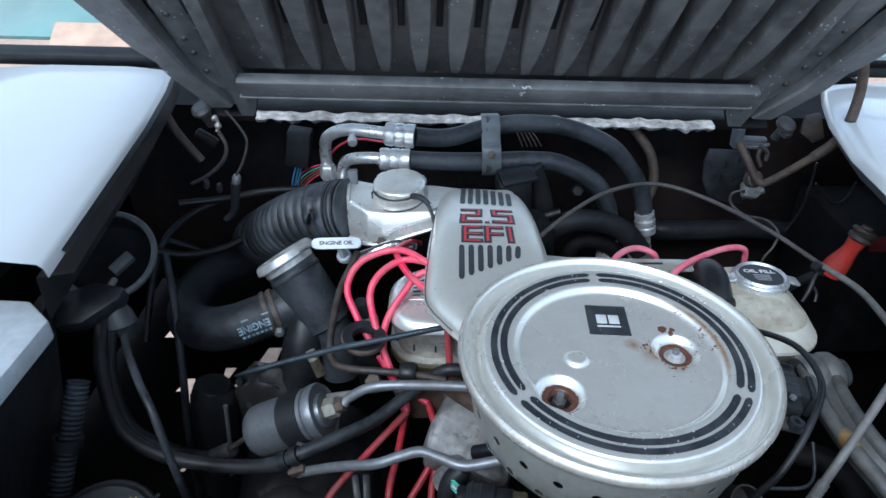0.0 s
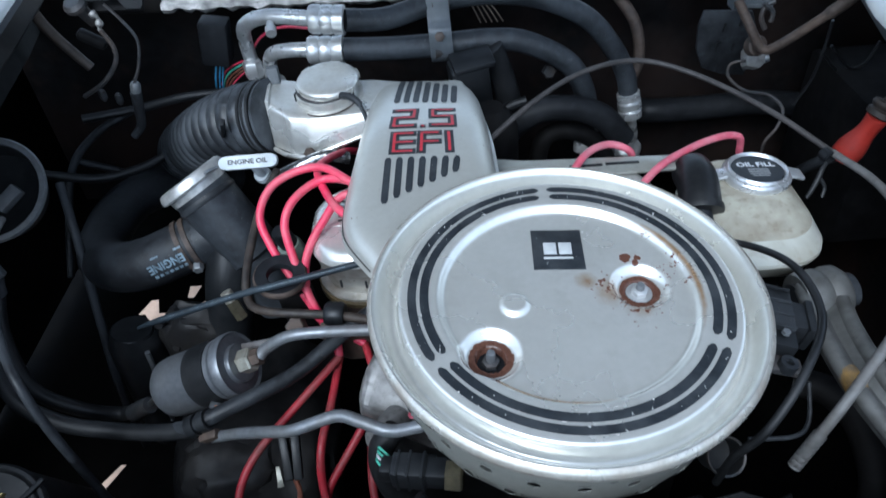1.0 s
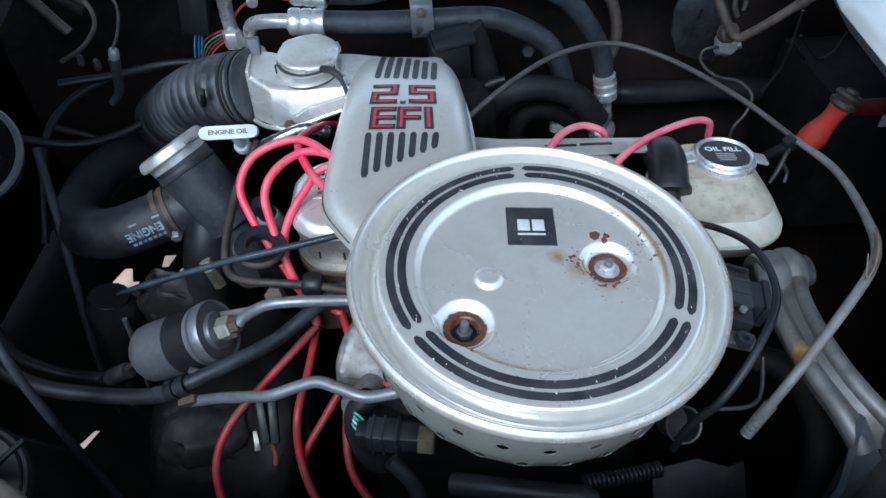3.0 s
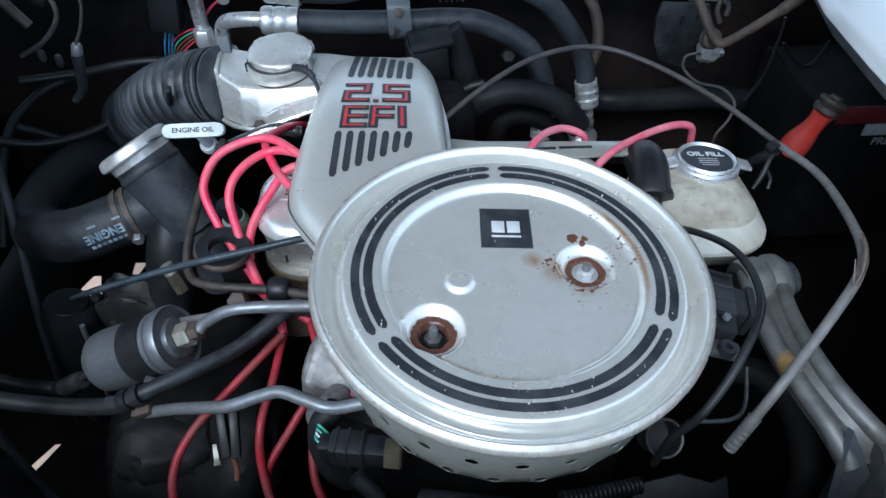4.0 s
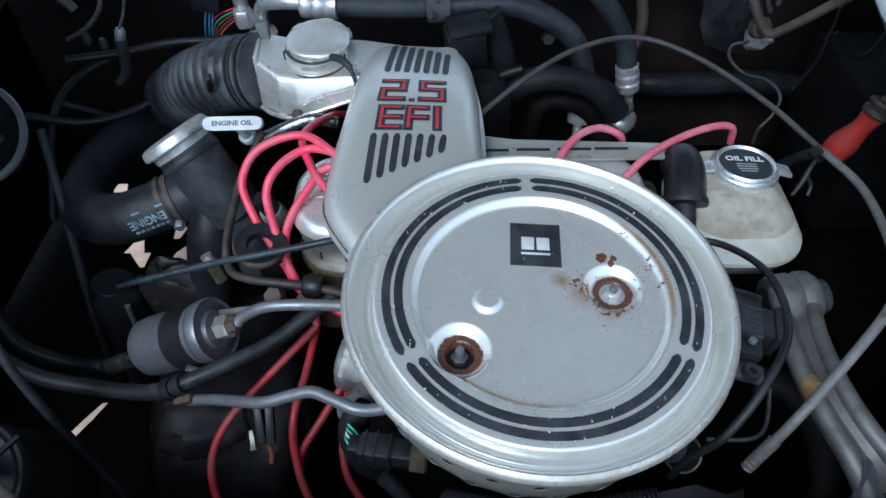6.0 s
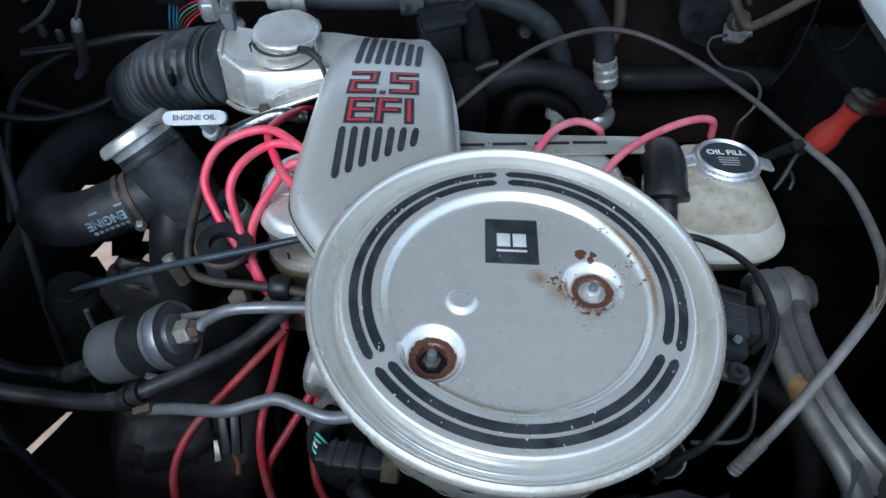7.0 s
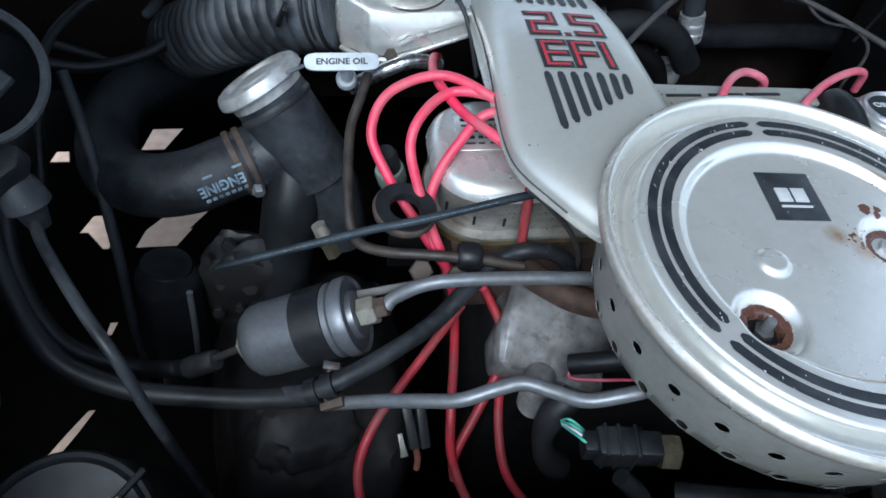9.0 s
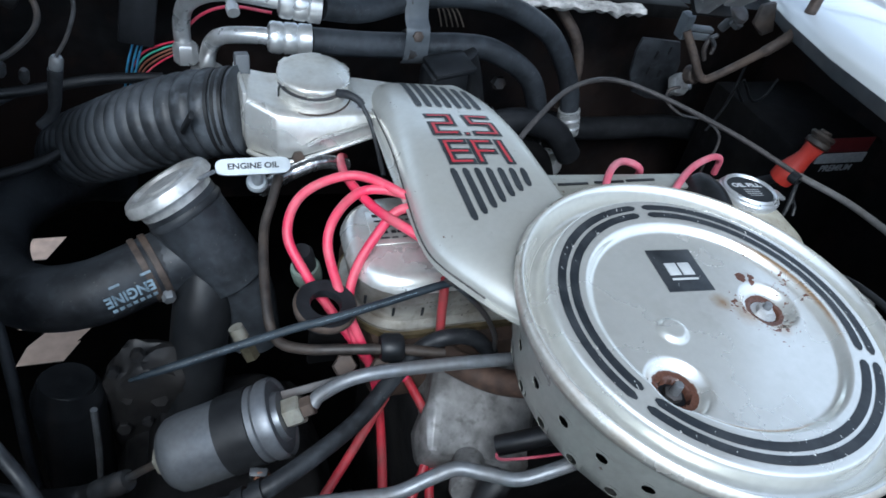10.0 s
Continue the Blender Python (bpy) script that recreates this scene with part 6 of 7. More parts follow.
part("side_socket", box((0.018, 0.026, 0.018), SN @ Matrix.Translation((0.026, 0.008, -0.002)), 0.003), plastic, sn)
part("socket_lip", box((0.006, 0.030, 0.022), SN @ Matrix.Translation((0.034, 0.008, -0.002)), 0.0015), plastic, sn)
part("lug_plate", box((0.042, 0.014, 0.006), SN @ pose(0.004, -0.036, -0.002, 0, 0, 4), 0.002), bracket, sn, "grey lug plate")
for x in (-0.010, 0.014):
    part("lug_eye", lathe([(0.0028, 0.004), (0.0060, 0.004), (0.0064, 0.002), (0.0064, -0.003), (0.0028, -0.003), (0.0028, 0.004)], 18, SN @ pose(x, -0.038, 0.002)), rubber, sn)
part("screw", hexnut(0.0030, 0.003, SN @ pose(0.010, -0.020, 0.013)), zinc, sn, "bright screw")
db = thing("torque_strut", (0.36, 0.40, 0.74), "dull silver cast torque strut with rubber bushes", "engine mount")
RAIL_L = [(0.343, 0.476, 0.784), (0.338, 0.430, 0.784), (0.341, 0.388, 0.780), (0.352, 0.348, 0.773), (0.362, 0.325, 0.758)]
RAIL_R = [(0.368, 0.472, 0.784), (0.361, 0.428, 0.784), (0.364, 0.382, 0.781), (0.378, 0.346, 0.774), (0.398, 0.328, 0.762)]
part("rail", tube(RAIL_L, lambda t: 0.0060 + 0.001 * t, 14), strut_alu, db)
part("rail", tube(RAIL_R, lambda t: 0.0060 + 0.001 * t, 14), strut_alu, db)
bm = bmesh.new()
rows = []
for p, q in zip(spline(RAIL_L, 6), spline(RAIL_R, 6)):
    rows.append([bm.verts.new(v) for v in (p + Vector((0, 0, 0.0058)), p.lerp(q, 0.5) + Vector((0, 0, -0.003)), q + Vector((0, 0, 0.0058)), q - Vector((0, 0, 0.014)), p - Vector((0, 0, 0.014)))])
for a, b in zip(rows, rows[1:]):
    for k in range(5):
        bm.faces.new((a[k], a[(k + 1) % 5], b[(k + 1) % 5], b[k]))
part("web", bm, strut_alu, db, "cast aluminium web", smooth=50)
eye = part("eye", lathe([(0.010, 0.018), (0.018, 0.018), (0.0215, 0.014), (0.0222, 0.007), (0.0200, 0.003), (0.0222, -0.001), (0.0222, -0.012), (0.0205, -0.017), (0.010, -0.017)], 32, frame_to((0.95, 0.1, 0.1), (0.358, 0.474, 0.774))), strut_alu, db, "cast round eye")
part("bush", lathe([(0, 0.026), (0.009, 0.026), (0.013, 0.024), (0.014, 0.018), (0.014, -0.022), (0, -0.022)], 24, frame_to((0.95, 0.1, 0.1), (0.360, 0.474, 0.774))), rubber, eye, "black rubber bush")
part("bush", lathe([(0, 0.040), (0.018, 0.040), (0.030, 0.036), (0.0345, 0.028), (0.0345, 0.016), (0.0305, 0.013), (0.0305, 0.009), (0.0355, 0.006), (0.0355, -0.008), (0.0300, -0.012), (0.030, -0.022), (0, -0.022)], 40, frame_to((0.9, -0.25, -0.1), (0.394, 0.318, 0.741))), strut_alu, db, "ribbed metal-cased bush")
part("tie_patch", lathe([(0.0064, -0.009), (0.0072, -0.007), (0.0073, 0.006), (0.0064, 0.009)], 14, frame_to((0.08, -0.98, -0.08), (0.3412, 0.390, 0.7805))), yellow_stain, db, "yellow-brown stain of old tape")
bm = bmesh.new()
gc = [Vector(q) for q in ((0.357, 0.337, 0.785), (0.384, 0.313, 0.735), (0.384, 0.311, 0.60), (0.350, 0.308, 0.60), (0.350, 0.311, 0.735))]
gn = (gc[1] - gc[0]).cross(gc[4] - gc[0]).normalized() * 0.003
lo, hi = [bm.verts.new(q - gn) for q in gc], [bm.verts.new(q + gn) for q in gc]
bm.faces.new(lo[::-1])
bm.faces.new(hi)
for k in range(5):
    bm.faces.new((lo[k], lo[(k + 1) % 5], hi[(k + 1) % 5], hi[k]))
solid("gusset_plate", bm, body_grey, "dark blue-grey steel gusset plate", "bracket")
tw = thing("strut_tower", (0.50, 0.40, 0.5), "dark strut tower with dusty orange-brown dirt", "strut tower")
TW = pose(0.541, 0.395, 0.695, 0, -24, 0) @ Matrix.Translation((0, 0, -0.15))
part("tower", lathe([(0, 0.30), (0.035, 0.298), (0.05, 0.285), (0.055, 0.26), (0.057, 0.20), (0.05, 0.19)], 32, TW), plastic, tw)
part("dust_boot", lathe([(0.05, 0.21), (0.060, 0.20), (0.064, 0.17), (0.062, 0.10), (0.054, 0.02), (0, 0)], 32, TW), dusty_orange, tw, "boot caked in orange-brown dust")
rc = thing("wire_ring_clip", (0.255, 0.362, 0.72), "open black cup with a pale wire rim", "clip")
part("rim", lathe([(0.0125, 0.0008), (0.0138, 0.0014), (0.0143, 0.0), (0.0138, -0.0014), (0.0125, -0.0008), (0.0125, 0.0008)], 28, frame_to((0.1, -0.65, 0.75), (0.255, 0.362, 0.742))), bracket, rc)
part("cup", lathe([(0.013, 0.0), (0.0125, -0.02), (0, -0.022)], 24, frame_to((0.1, -0.65, 0.75), (0.255, 0.362, 0.742))), rubber_clean, rc)
solid("shield_plate", prism([(-0.03, -0.02), (0.045, -0.022), (0.050, 0.008), (0.036, 0.004), (0.014, 0.016), (-0.025, 0.014)], 0.003, pose(0.265, 0.345, 0.685, 35, 0, 8), 0.001), block, "dull bent heat shield plate", "heat shield")
solid("sensor_lead", tube([(0.316, 0.395, 0.775), (0.314, 0.377, 0.755), (0.302, 0.369, 0.75), (0.271, 0.369, 0.75)], 0.0016, 8), rubber, "thin black lead looping below the throttle sensor", "wire")
solid("front_hose", tube([(0.085, 0.345, 0.704), (0.12, 0.332, 0.718), (0.155, 0.323, 0.723), (0.179, 0.318, 0.727), (0.183, 0.3175, 0.7272)], lambda t: 0.0088 if t < 0.93 else 0.0088 - 0.05 * (t - 0.93), 18), plastic, "blue-black plastic duct below the air cleaner", "duct")
solid("convoluted_conduit", tube([(0.18, 0.335, 0.714), (0.205, 0.338, 0.713), (0.24, 0.345, 0.71)], 0.0055, 12, ripple=(0.0035, 0.0008)), plastic, "black convoluted wiring conduit below the cleaner", "conduit")

# ---- injector plug and small connectors ----
ip = thing("sensor_plug", (0.05, 0.36, 0.74), "black wiring plug with green wires on a brass sensor", "plug")
pd = Vector((0.9, -0.15, 0.02)).normalized()
PL = lambda d, w, h, b, off, up=0.0: box((h, w, d), frame_to(pd, (0.043, 0.362, 0.749)) @ Matrix.Translation((up, 0, off)), b)
part("plug_body", PL(0.026, 0.020, 0.019, 0.003, -0.006), plastic, ip)
part("plug_nose", PL(0.016, 0.017, 0.016, 0.002, 0.013), plastic, ip)
part("plug_tail", PL(0.010, 0.016, 0.014, 0.003, -0.022), rubber_clean, ip)
for q in (-0.014, -0.006, 0.004):
    part("plug_rib", PL(0.0022, 0.0212, 0.0202, 0.0006, q), plastic, ip)
part("latch", PL(0.018, 0.006, 0.004, 0.001, 0.002, 0.0105), plastic, ip)
part("sensor_nut", hexnut(0.011, 0.012, frame_to(pd, (0.062, 0.358, 0.749))), dull_brass, ip, "tarnished sensor hexagon")
for i in range(4):
    part("wire", tube([(0.026, 0.359 + 0.0045 * i, 0.752 - 0.003 * i), (0.019, 0.363 + 0.0055 * i, 0.755 - 0.003 * i), (0.014, 0.371 + 0.0045 * i, 0.752 - 0.002 * i), (0.013, 0.386 + 0.001 * i, 0.735)], 0.0009, 6), green_wire if i != 1 else print_white, ip, "green wire" if i != 1 else "pale wire")
solid("plug_sheath", tube([(0.024, 0.404, 0.738), (0.013, 0.399, 0.724), (0.008, 0.393, 0.704), (0.014, 0.388, 0.682), (0.028, 0.388, 0.660)], lambda t: 0.0085 + 0.0015 * math.sin(9 * t), 14), rubber_clean, "torn black wiring sheath", "sheath")
solid("injector_lead", tube([(0.04, 0.35, 0.735), (0.055, 0.34, 0.72), (0.06, 0.33, 0.70), (0.055, 0.325, 0.66)], 0.006, 12), plastic, "short black plastic-covered injector lead", "cable")
sc = thing("spare_connector", (-0.076, 0.42, 0.64), "loose black connector with bare metal spades", "connector")
for dx in (-0.0045, 0.0045):
    part("shell", box((0.0075, 0.010, 0.040), pose(-0.072 + dx, 0.428, 0.672, -52, dx * 900, 8), 0.0015), rubber_clean, sc)
part("spade", prism([(-0.0018, 0.008), (0.0018, 0.008), (0.0018, -0.003), (0.0032, -0.009), (-0.0026, -0.009), (-0.0018, -0.003)], 0.0016, pose(-0.0825, 0.414, 0.664, 38, 0, 10), 0.0003), hex_pale, sc, "bare metal spade")
part("lead", tube([(-0.072, 0.418, 0.652), (-0.070, 0.413, 0.640), (-0.071, 0.408, 0.632)], 0.0024, 8), orange_wire, sc, "orange lead")
ct = thing("cap_terminal", (0.04, 0.43, 0.72), "black tube with a pink and white wire pair", "cable")
part("tube", tube([(0.036, 0.437, 0.719), (0.050, 0.432, 0.728), (0.075, 0.425, 0.742)], 0.0075, 14), rubber_clean, ct)
part("wire", tube([(0.038, 0.436, 0.722), (0.033, 0.428, 0.718), (0.045, 0.420, 0.726), (0.07, 0.41, 0.74)], 0.0011, 8), pink_wire, ct, "pink wire")

# ---- coloured wiring by the firewall ----
wl_ = thing("firewall_connector", (-0.20, 0.92, 0.78), "black connector with blue, red, green and orange wires", "connector")
part("connector", box((0.034, 0.03, 0.055), pose(-0.198, 0.915, 0.826, 0, 10, 0), 0.003), deep_black, wl_)
for i, (m_, dx) in enumerate(((blue_wire, 0), (blue_wire, 0.005), (blue_wire, 0.009))):
    part("wire", tube([(-0.205 + dx, 0.912, 0.80), (-0.215 + dx, 0.915, 0.77), (-0.222 + dx, 0.92, 0.735), (-0.222 + dx, 0.93, 0.70)], 0.0012, 7), m_, wl_, "blue wire")
for i, m_ in enumerate((red_wire, green_wire, orange_wire, orange_wire, red_wire)):
    part("wire", tube([(-0.155, 0.900, 0.806 - 0.003 * i), (-0.175, 0.905, 0.800 - 0.004 * i), (-0.198, 0.915, 0.785 - 0.006 * i), (-0.212, 0.925, 0.762 - 0.008 * i)], 0.0011, 7), m_, wl_)
part("red_lead", tube([(-0.165, 0.91, 0.80), (-0.14, 0.905, 0.83), (-0.11, 0.90, 0.843), (-0.07, 0.89, 0.842)], 0.0016, 7), red_wire, wl_, "thin red lead")
for k in range(5):
    solid("bare_lead", tube([(0.115 + 0.004 * k, 0.93, 0.85), (0.122 + 0.006 * k, 0.925, 0.835), (0.130 + 0.007 * k, 0.93, 0.815)], 0.0009, 6), hose_print_tan, "thin tan lead behind the hoses", "wire", "tan leads")

# ---- battery and its terminal ----
bat = thing("battery", (0.62, 0.78, 0.62), "black battery with white lettering under the wing", "battery")
part("case", box((0.18, 0.17, 0.19), Matrix.Translation((0.645, 0.835, 0.655)), 0.006), shade_grime, bat)
part("label", box((0.12, 0.002, 0.022), pose(0.63, 0.7485, 0.748), 0.0005), label_red, bat, "dark red label")
part("lettering", words("PREMIUM", 0.0135, pose(0.650, 0.747, 0.712, 90, 0, 0), 0.0003, 0.0002), print_grey, bat, "white lettering")
part("logo_bar", box((0.084, 0.002, 0.015), pose(0.648, 0.747, 0.7285), 0.0004), print_grey, bat, "plain white bar")
bt2 = thing("battery_terminal", (0.515, 0.70, 0.76), "red battery terminal boot on a brown cable", "terminal")
part("boot", tube([(0.490, 0.692, 0.744), (0.494, 0.688, 0.762), (0.499, 0.684, 0.782), (0.502, 0.682, 0.796)], lambda t: 0.0140 + 0.0014 * math.sin(7 * t) - 0.004 * t, 20), red_plastic, bt2, "red plastic boot")
part("post", lathe([(0, 0.016), (0.006, 0.016), (0.007, 0.013), (0.013, 0.012), (0.0145, 0.009), (0.013, 0.006), (0.0115, 0.005), (0.0140, 0.003), (0.0140, -0.002), (0.010, -0.004), (0, -0.004)], 22, frame_to((0.4, 0.1, 0.9), (0.505, 0.684, 0.797))), grimy_pipe, bt2, "dusty metal post clamp")
part("cable", tube([(0.490, 0.694, 0.744), (0.480, 0.72, 0.715), (0.470, 0.75, 0.67), (0.46, 0.78, 0.62)], 0.006, 10), rubber, bt2)

# ---- deck lid hinge on the right, and on the left ----
h = thing("deck_hinge_assembly", (0.45, 0.86, 0.80), "rusty steel deck lid hinge with a bent rod and slotted plate", "hinge")
plate = part("plate", prism([(-0.036, 0.048), (0.024, 0.043), (0.037, 0.013), (0.038, -0.02), (0.032, -0.044), (0.003, -0.04), (-0.025, -0.029), (-0.037, -0.002), (-0.04, 0.028)], 0.005, pose(0.439, 0.9125, 0.766, 90, 0, 0), 0.0012), rubber, h, "dusty blue-black slotted hinge plate")
for q in [(0.428, 0.912, 0.768), (0.448, 0.912, 0.764), (0.451, 0.912, 0.797), (0.432, 0.912, 0.791)]:
    part("slot", box((0.0035, 0.002, 0.011), pose(q[0], 0.9118, q[2], 0, 8, 0), 0.0006), rubber_clean, plate)
part("bent_rod", tube([(0.415, 0.855, 0.850), (0.428, 0.842, 0.826), (0.440, 0.836, 0.806), (0.447, 0.833, 0.799), (0.456, 0.828, 0.802), (0.480, 0.812, 0.832), (0.505, 0.795, 0.868), (0.515, 0.790, 0.895), (0.517, 0.79, 0.94), (0.51, 0.79, 0.98)], lambda t: 0.0052 if t < 0.5 else 0.0066 - 0.003 * max(0, t - 0.72), 12), rusty, h, "rusty bent hinge rod")
part("roller", lathe([(0, 0.006), (0.010, 0.006), (0.012, 0.004), (0.012, -0.006), (0, -0.006)], 20, frame_to((0.2, -0.85, 0.4), (0.446, 0.850, 0.795))), rusty, h)
cheek = part("bracket_cheek", box((0.012, 0.016, 0.032), pose(0.415, 0.862, 0.854, 6, -6, 8), 0.0025), body_grey, h, "blue-grey channel cheek")
for q in ((0.435, 0.858, 0.852), (0.438, 0.858, 0.842)):
    part("channel_bar", box((0.036, 0.010, 0.0055), pose(*q, 8, 3, -4), 0.0015), body_grey, h)
part("pivot_bolt", lathe([(0, 0.010), (0.008, 0.0095), (0.0125, 0.006), (0.0128, 0.001), (0.0055, -0.001), (0.0055, -0.024), (0, -0.024)], 22, frame_to((0.15, -0.45, 0.85), (0.464, 0.84, 0.877))), bracket, h, "mushroom-headed pivot bolt")
part("bolt_collar", hexnut(0.009, 0.007, frame_to((0.15, -0.45, 0.85), (0.466, 0.84, 0.866))), bracket, h)
part("spring_hook", tube([(0.451, 0.842, 0.851), (0.442, 0.842, 0.846), (0.44, 0.842, 0.833), (0.447, 0.842, 0.819)], 0.0028, 10), bracket, h, "dull wire spring hook")
part("spring_hook", tube([(0.438, 0.84, 0.85), (0.45, 0.84, 0.84), (0.451, 0.84, 0.828)], 0.0026, 10), bracket, h, "dull wire spring hook")
part("gusset", prism([(-0.015, -0.006), (0.005, -0.02), (0.019, -0.014), (0.004, 0.021), (-0.014, 0.017)], 0.006, pose(0.493, 0.822, 0.880, 90, 0, 0), 0.0015), grimy_pipe, h, "brown-black hinge gusset")
part("clevis", prism([(-0.016, -0.012), (0.004, -0.016), (0.018, -0.006), (0.016, 0.010), (0.002, 0.016), (-0.014, 0.010)], 0.014, pose(0.468, 0.884, 0.764, 55, 8, 14), 0.004), alu, h, "pale cable clevis")
part("clevis_pin", tube([(0.455, 0.888, 0.748), (0.485, 0.888, 0.758)], 0.005, 10, straight=True), zinc, h)
lh = thing("deck_hinge_assembly", (-0.29, 0.80, 0.88), "black steel deck lid hinge in shadow", "hinge")
part("arm", tube([(-0.332, 0.8, 0.951), (-0.332, 0.8, 0.926), (-0.325, 0.8, 0.902), (-0.311, 0.8, 0.877), (-0.299, 0.8, 0.858)], lambda t: 0.0062 - 0.001 * t, 12), grimy_pipe, lh, "brown-black hinge arm")
part("knuckle", lathe([(0, 0.008), (0.009, 0.0075), (0.0125, 0.004), (0.0125, 0.0), (0.007, -0.002), (0.006, -0.026), (0, -0.026)], 20, frame_to((-0.15, -0.45, 0.85), (-0.285, 0.8, 0.925))), bracket, lh, "mushroom-headed pivot bolt")
part("spring_end", tube([(-0.272, 0.795, 0.919), (-0.267, 0.795, 0.912), (-0.27, 0.795, 0.9)], lambda t: 0.0030 + 0.0012 * math.sin(12 * t), 10), alu, lh, "pale cable nipple")
part("bracket", box((0.030, 0.012, 0.012), pose(-0.290, 0.81, 0.885, 0, 35, 0), 0.004), shade_grime, lh)
for q in ((-0.300, 0.80, 0.826), (-0.284, 0.80, 0.820)):
    solid("cable_end", lathe([(0, 0.006), (0.0025, 0.006), (0.004, 0.003), (0.004, -0.006), (0.002, -0.010), (0, -0.010)], 14, frame_to((0.2, -0.3, 0.9), q)), bracket, "small grey cable end fitting", "fitting", "cable ends")
for pts in ([(0.534, 0.86, 0.814), (0.535, 0.86, 0.782), (0.532, 0.86, 0.740), (0.519, 0.86, 0.704)], [(0.533, 0.86, 0.775), (0.566, 0.86, 0.742), (0.594, 0.86, 0.724)], [(0.541, 0.858, 0.783), (0.572, 0.858, 0.752), (0.590, 0.858, 0.758), (0.598, 0.858, 0.784)]):
    solid("wing_seam", tube(pts, 0.0019, 8), rubber_clean, "dusty ridge on the inner wing", "ridge", "wing ridges")

solid("ground_wire", tube([(0.452, 0.880, 0.760), (0.435, 0.85, 0.777), (0.421, 0.85, 0.773), (0.420, 0.845, 0.760), (0.433, 0.825, 0.752), (0.451, 0.800, 0.758), (0.461, 0.780, 0.750), (0.452, 0.765, 0.737), (0.440, 0.760, 0.721), (0.440, 0.760, 0.700)], 0.0018, 8), bracket, "thin grey ground wire", "wire")
solid("drain_cable", tube([(-0.267, 0.79, 0.902), (-0.261, 0.79, 0.882), (-0.267, 0.79, 0.864), (-0.288, 0.79, 0.844), (-0.315, 0.79, 0.83)], 0.0024, 8), bracket, "thin grey cable hanging from the lid", "cable", "lid cables")
lc = thing("drain_cable", (-0.241, 0.79, 0.90), "thin grey cable with a sleeved end fitting", "cable", "lid cables")
part("wire", tube([(-0.253, 0.79, 0.928), (-0.242, 0.79, 0.91), (-0.234, 0.79, 0.888), (-0.243, 0.79, 0.861), (-0.256, 0.79, 0.84)], 0.0016, 8), bracket, lc)
part("end_fitting", lathe([(0, 0.006), (0.004, 0.006), (0.0055, 0.003), (0.0055, -0.004), (0.0040, -0.008), (0, -0.008)], 14, frame_to((0.25, 0, 0.97), (-0.256, 0.79, 0.836))), zinc, lc, "small bright end fitting")
part("sleeve", tube([(-0.258, 0.79, 0.830), (-0.261, 0.79, 0.815), (-0.267, 0.79, 0.790), (-0.280, 0.79, 0.776)], lambda t: 0.0062 - 0.002 * t, 12), rubber, lc, "black rubber sleeve")
solid("steel_pipe", tube([(0.30, 0.97, 0.83), (0.33, 0.95, 0.79), (0.338, 0.94, 0.74), (0.32, 0.93, 0.70)], 0.0075, 12), rusty, "brown steel pipe on the firewall", "pipe")
solid("heater_hose", tube([(0.135, 0.85, 0.622), (0.147, 0.85, 0.688), (0.18, 0.85, 0.725), (0.222, 0.85, 0.733), (0.271, 0.85, 0.717), (0.304, 0.85, 0.679)], 0.016, 16), deep_black, "black heater hose looping behind the engine", "hose", "heater hoses")
solid("heater_hose", tube([(0.195, 0.87, 0.633), (0.206, 0.87, 0.677), (0.237, 0.87, 0.686), (0.275, 0.87, 0.664), (0.296, 0.87, 0.621)], 0.012, 16), shade_grime, "thinner black heater hose behind the engine", "hose", "heater hoses")
solid("heater_hose", tube([(0.343, 0.985, 0.647), (0.363, 0.95, 0.657), (0.435, 0.95, 0.655), (0.518, 0.95, 0.656), (0.578, 0.945, 0.651)], 0.017, 16), deep_black, "black heater hose behind the engine", "hose", "heater hoses")
solid("distributor", lathe([(0, 0.045), (0.016, 0.045), (0.020, 0.040), (0.028, 0.030), (0.032, 0.018), (0.033, 0), (0.033, -0.06), (0, -0.06)], 28, Matrix.Translation((0.128, 0.785, 0.735))), shade_grime, "black plastic cylinder behind the duct", "housing")

solid("conduit_clip", lathe([(0.0105, -0.005), (0.0130, -0.005), (0.0130, 0.005), (0.0105, 0.005), (0.0105, -0.005)], 20, frame_to((-0.15, -0.45, -0.85), (-0.327, 0.424, 0.756))), plastic, "black plastic clip round the wiring conduit", "clip")

solid("vacuum_line", tube([(0.004, 0.512, 0.818), (0.018, 0.510, 0.806), (0.039, 0.508, 0.781), (0.053, 0.508, 0.754), (0.056, 0.508, 0.735)], 0.0021, 8), bracket, "thin grey vacuum line under the duct", "hose")

for pts in ([(-0.36, 0.84, 0.775), (-0.30, 0.86, 0.772), (-0.24, 0.87, 0.778), (-0.18, 0.88, 0.775)], [(-0.40, 0.78, 0.74), (-0.35, 0.80, 0.715), (-0.30, 0.83, 0.71), (-0.26, 0.86, 0.72)]):
    solid("loom", tube(pts, 0.0055, 10), rubber_clean, "black taped wiring loom", "loom", "wiring looms")

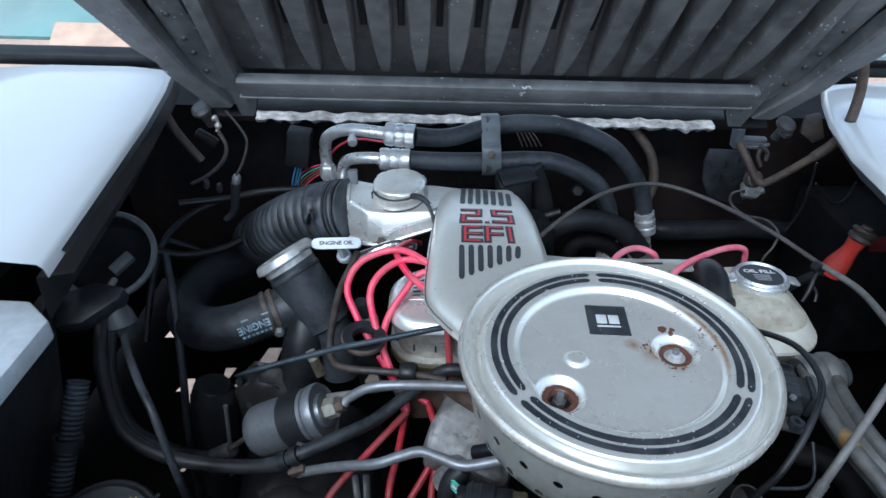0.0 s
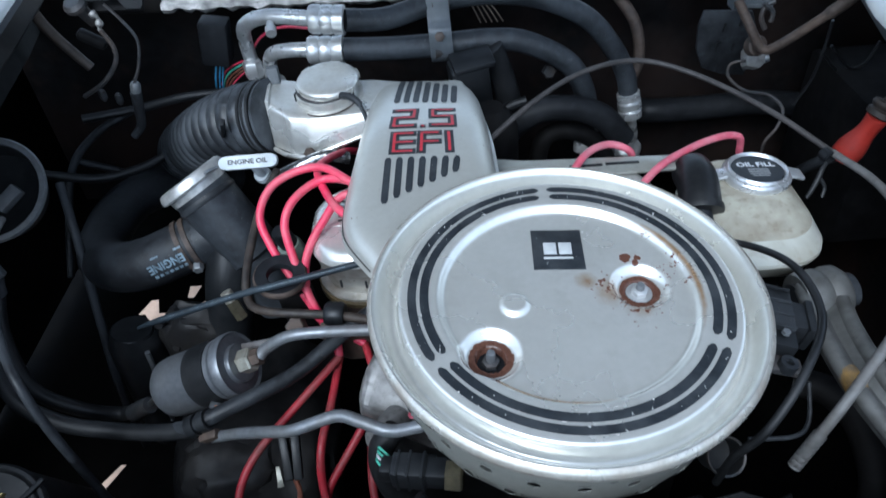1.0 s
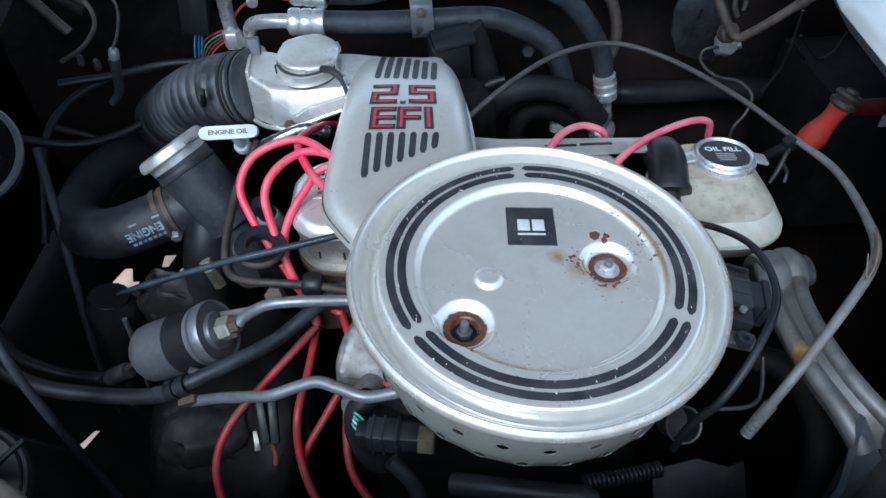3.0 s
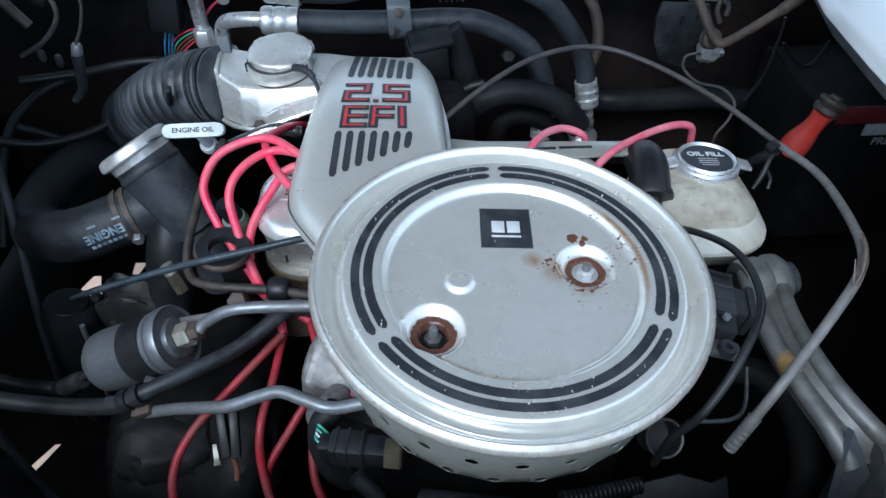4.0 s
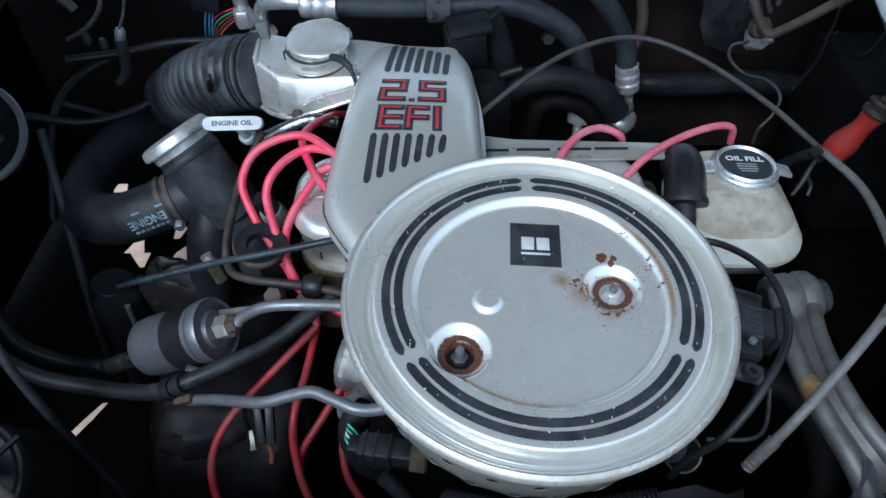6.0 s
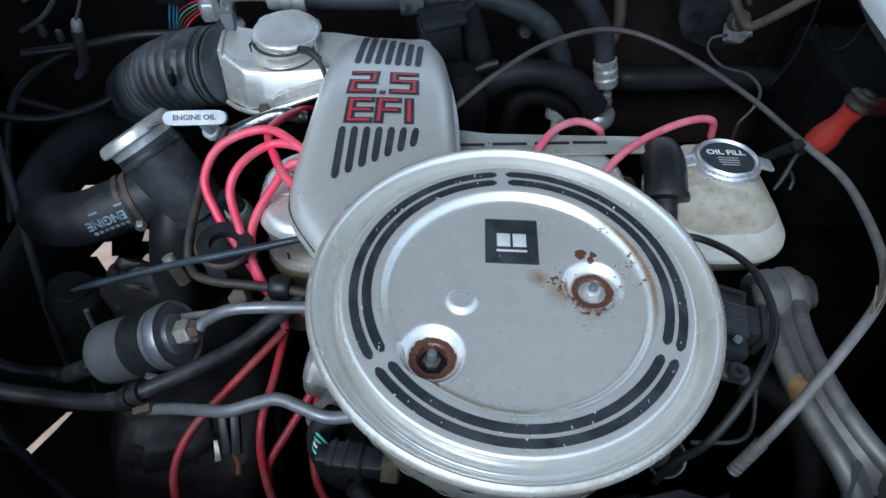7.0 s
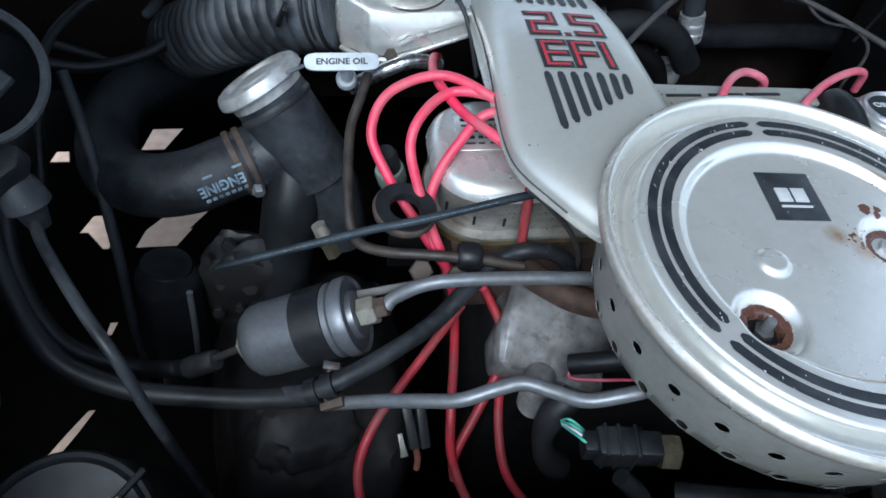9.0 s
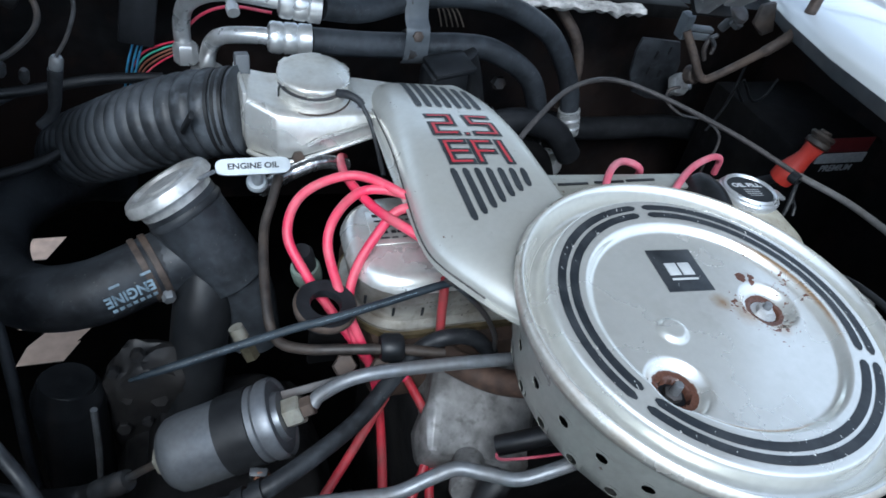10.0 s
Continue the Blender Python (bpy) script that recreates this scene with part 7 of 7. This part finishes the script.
# the split, rusting stretch of the sheathed cable
for du, dv, tone in ((-0.0016, 0.0022, rusty), (0.0004, 0.0030, hose_print_tan), (0.0020, 0.0020, rusty)):
    part("split", tube([(0.4165 + du, 0.474, 0.8240 + dv), (0.4085 + du, 0.456, 0.8282 + dv), (0.4000 + du, 0.441, 0.8298 + dv), (0.3880 + du, 0.424, 0.8300 + dv), (0.3750 + du, 0.411, 0.8275 + dv)], lambda t: 0.0011 * (1.2 - abs(2 * t - 1)), 8), tone, tc, "rusty strand showing through the split")
part("splinter", tube([(0.3790, 0.414, 0.8310), (0.3785, 0.419, 0.839), (0.3780, 0.424, 0.848)], 0.00045, 6), hose_print_tan, tc, "sprung strand of the outer")

hk = thing("cable_hook", (0.418, 0.613, 0.77), "small dull grey hook beside the oil filler", "hook")
part("lever", tube([(0.426, 0.622, 0.790), (0.421, 0.617, 0.786), (0.417, 0.612, 0.779), (0.412, 0.607, 0.772), (0.406, 0.602, 0.766)], lambda t: 0.0028 - 0.001 * abs(2 * t - 1), 10), rubber_clean, hk)
part("tongue", tube([(0.419, 0.613, 0.780), (0.424, 0.609, 0.772), (0.422, 0.604, 0.764)], 0.0018, 8), rubber_clean, hk)

# dark plastic box, hoses and a bolt behind the duct
vr = thing("vacuum_box", (0.11, 0.845, 0.776), "black plastic vacuum box with a hose stub behind the duct", "vacuum box")
part("body", box((0.046, 0.034, 0.066), pose(0.11, 0.845, 0.776, 8, -6, 10), 0.005), plastic, vr)
part("lid", box((0.050, 0.038, 0.008), pose(0.113, 0.842, 0.810, 8, -6, 10), 0.003), plastic, vr)
part("stub", tube([(0.115, 0.84, 0.7), (0.132, 0.84, 0.728), (0.157, 0.84, 0.746), (0.177, 0.84, 0.753)], lambda t: 0.0085 - 0.003 * t, 14), rubber_clean, vr, "black rubber hose stub")
solid("heater_hose", tube([(0.135, 0.86, 0.814), (0.146, 0.86, 0.786), (0.155, 0.86, 0.753), (0.164, 0.86, 0.714)], 0.0155, 18), rubber_clean, "upright black heater hose behind the engine", "hose", "heater hoses")
solid("firewall_bolt", hexnut(0.009, 0.012, frame_to((0, -0.9, 0.3), (0.217, 0.93, 0.742))), bracket, "dull bolt head on the firewall", "bolt")
solid("lower_hose", tube([(0.346, 0.449, 0.7), (0.37, 0.438, 0.7), (0.384, 0.416, 0.695), (0.387, 0.39, 0.685), (0.383, 0.362, 0.67), (0.376, 0.345, 0.62), (0.37, 0.34, 0.50)], 0.0120, 18), shade_grime, "dark rubber hose curving below the throttle sensor", "hose")
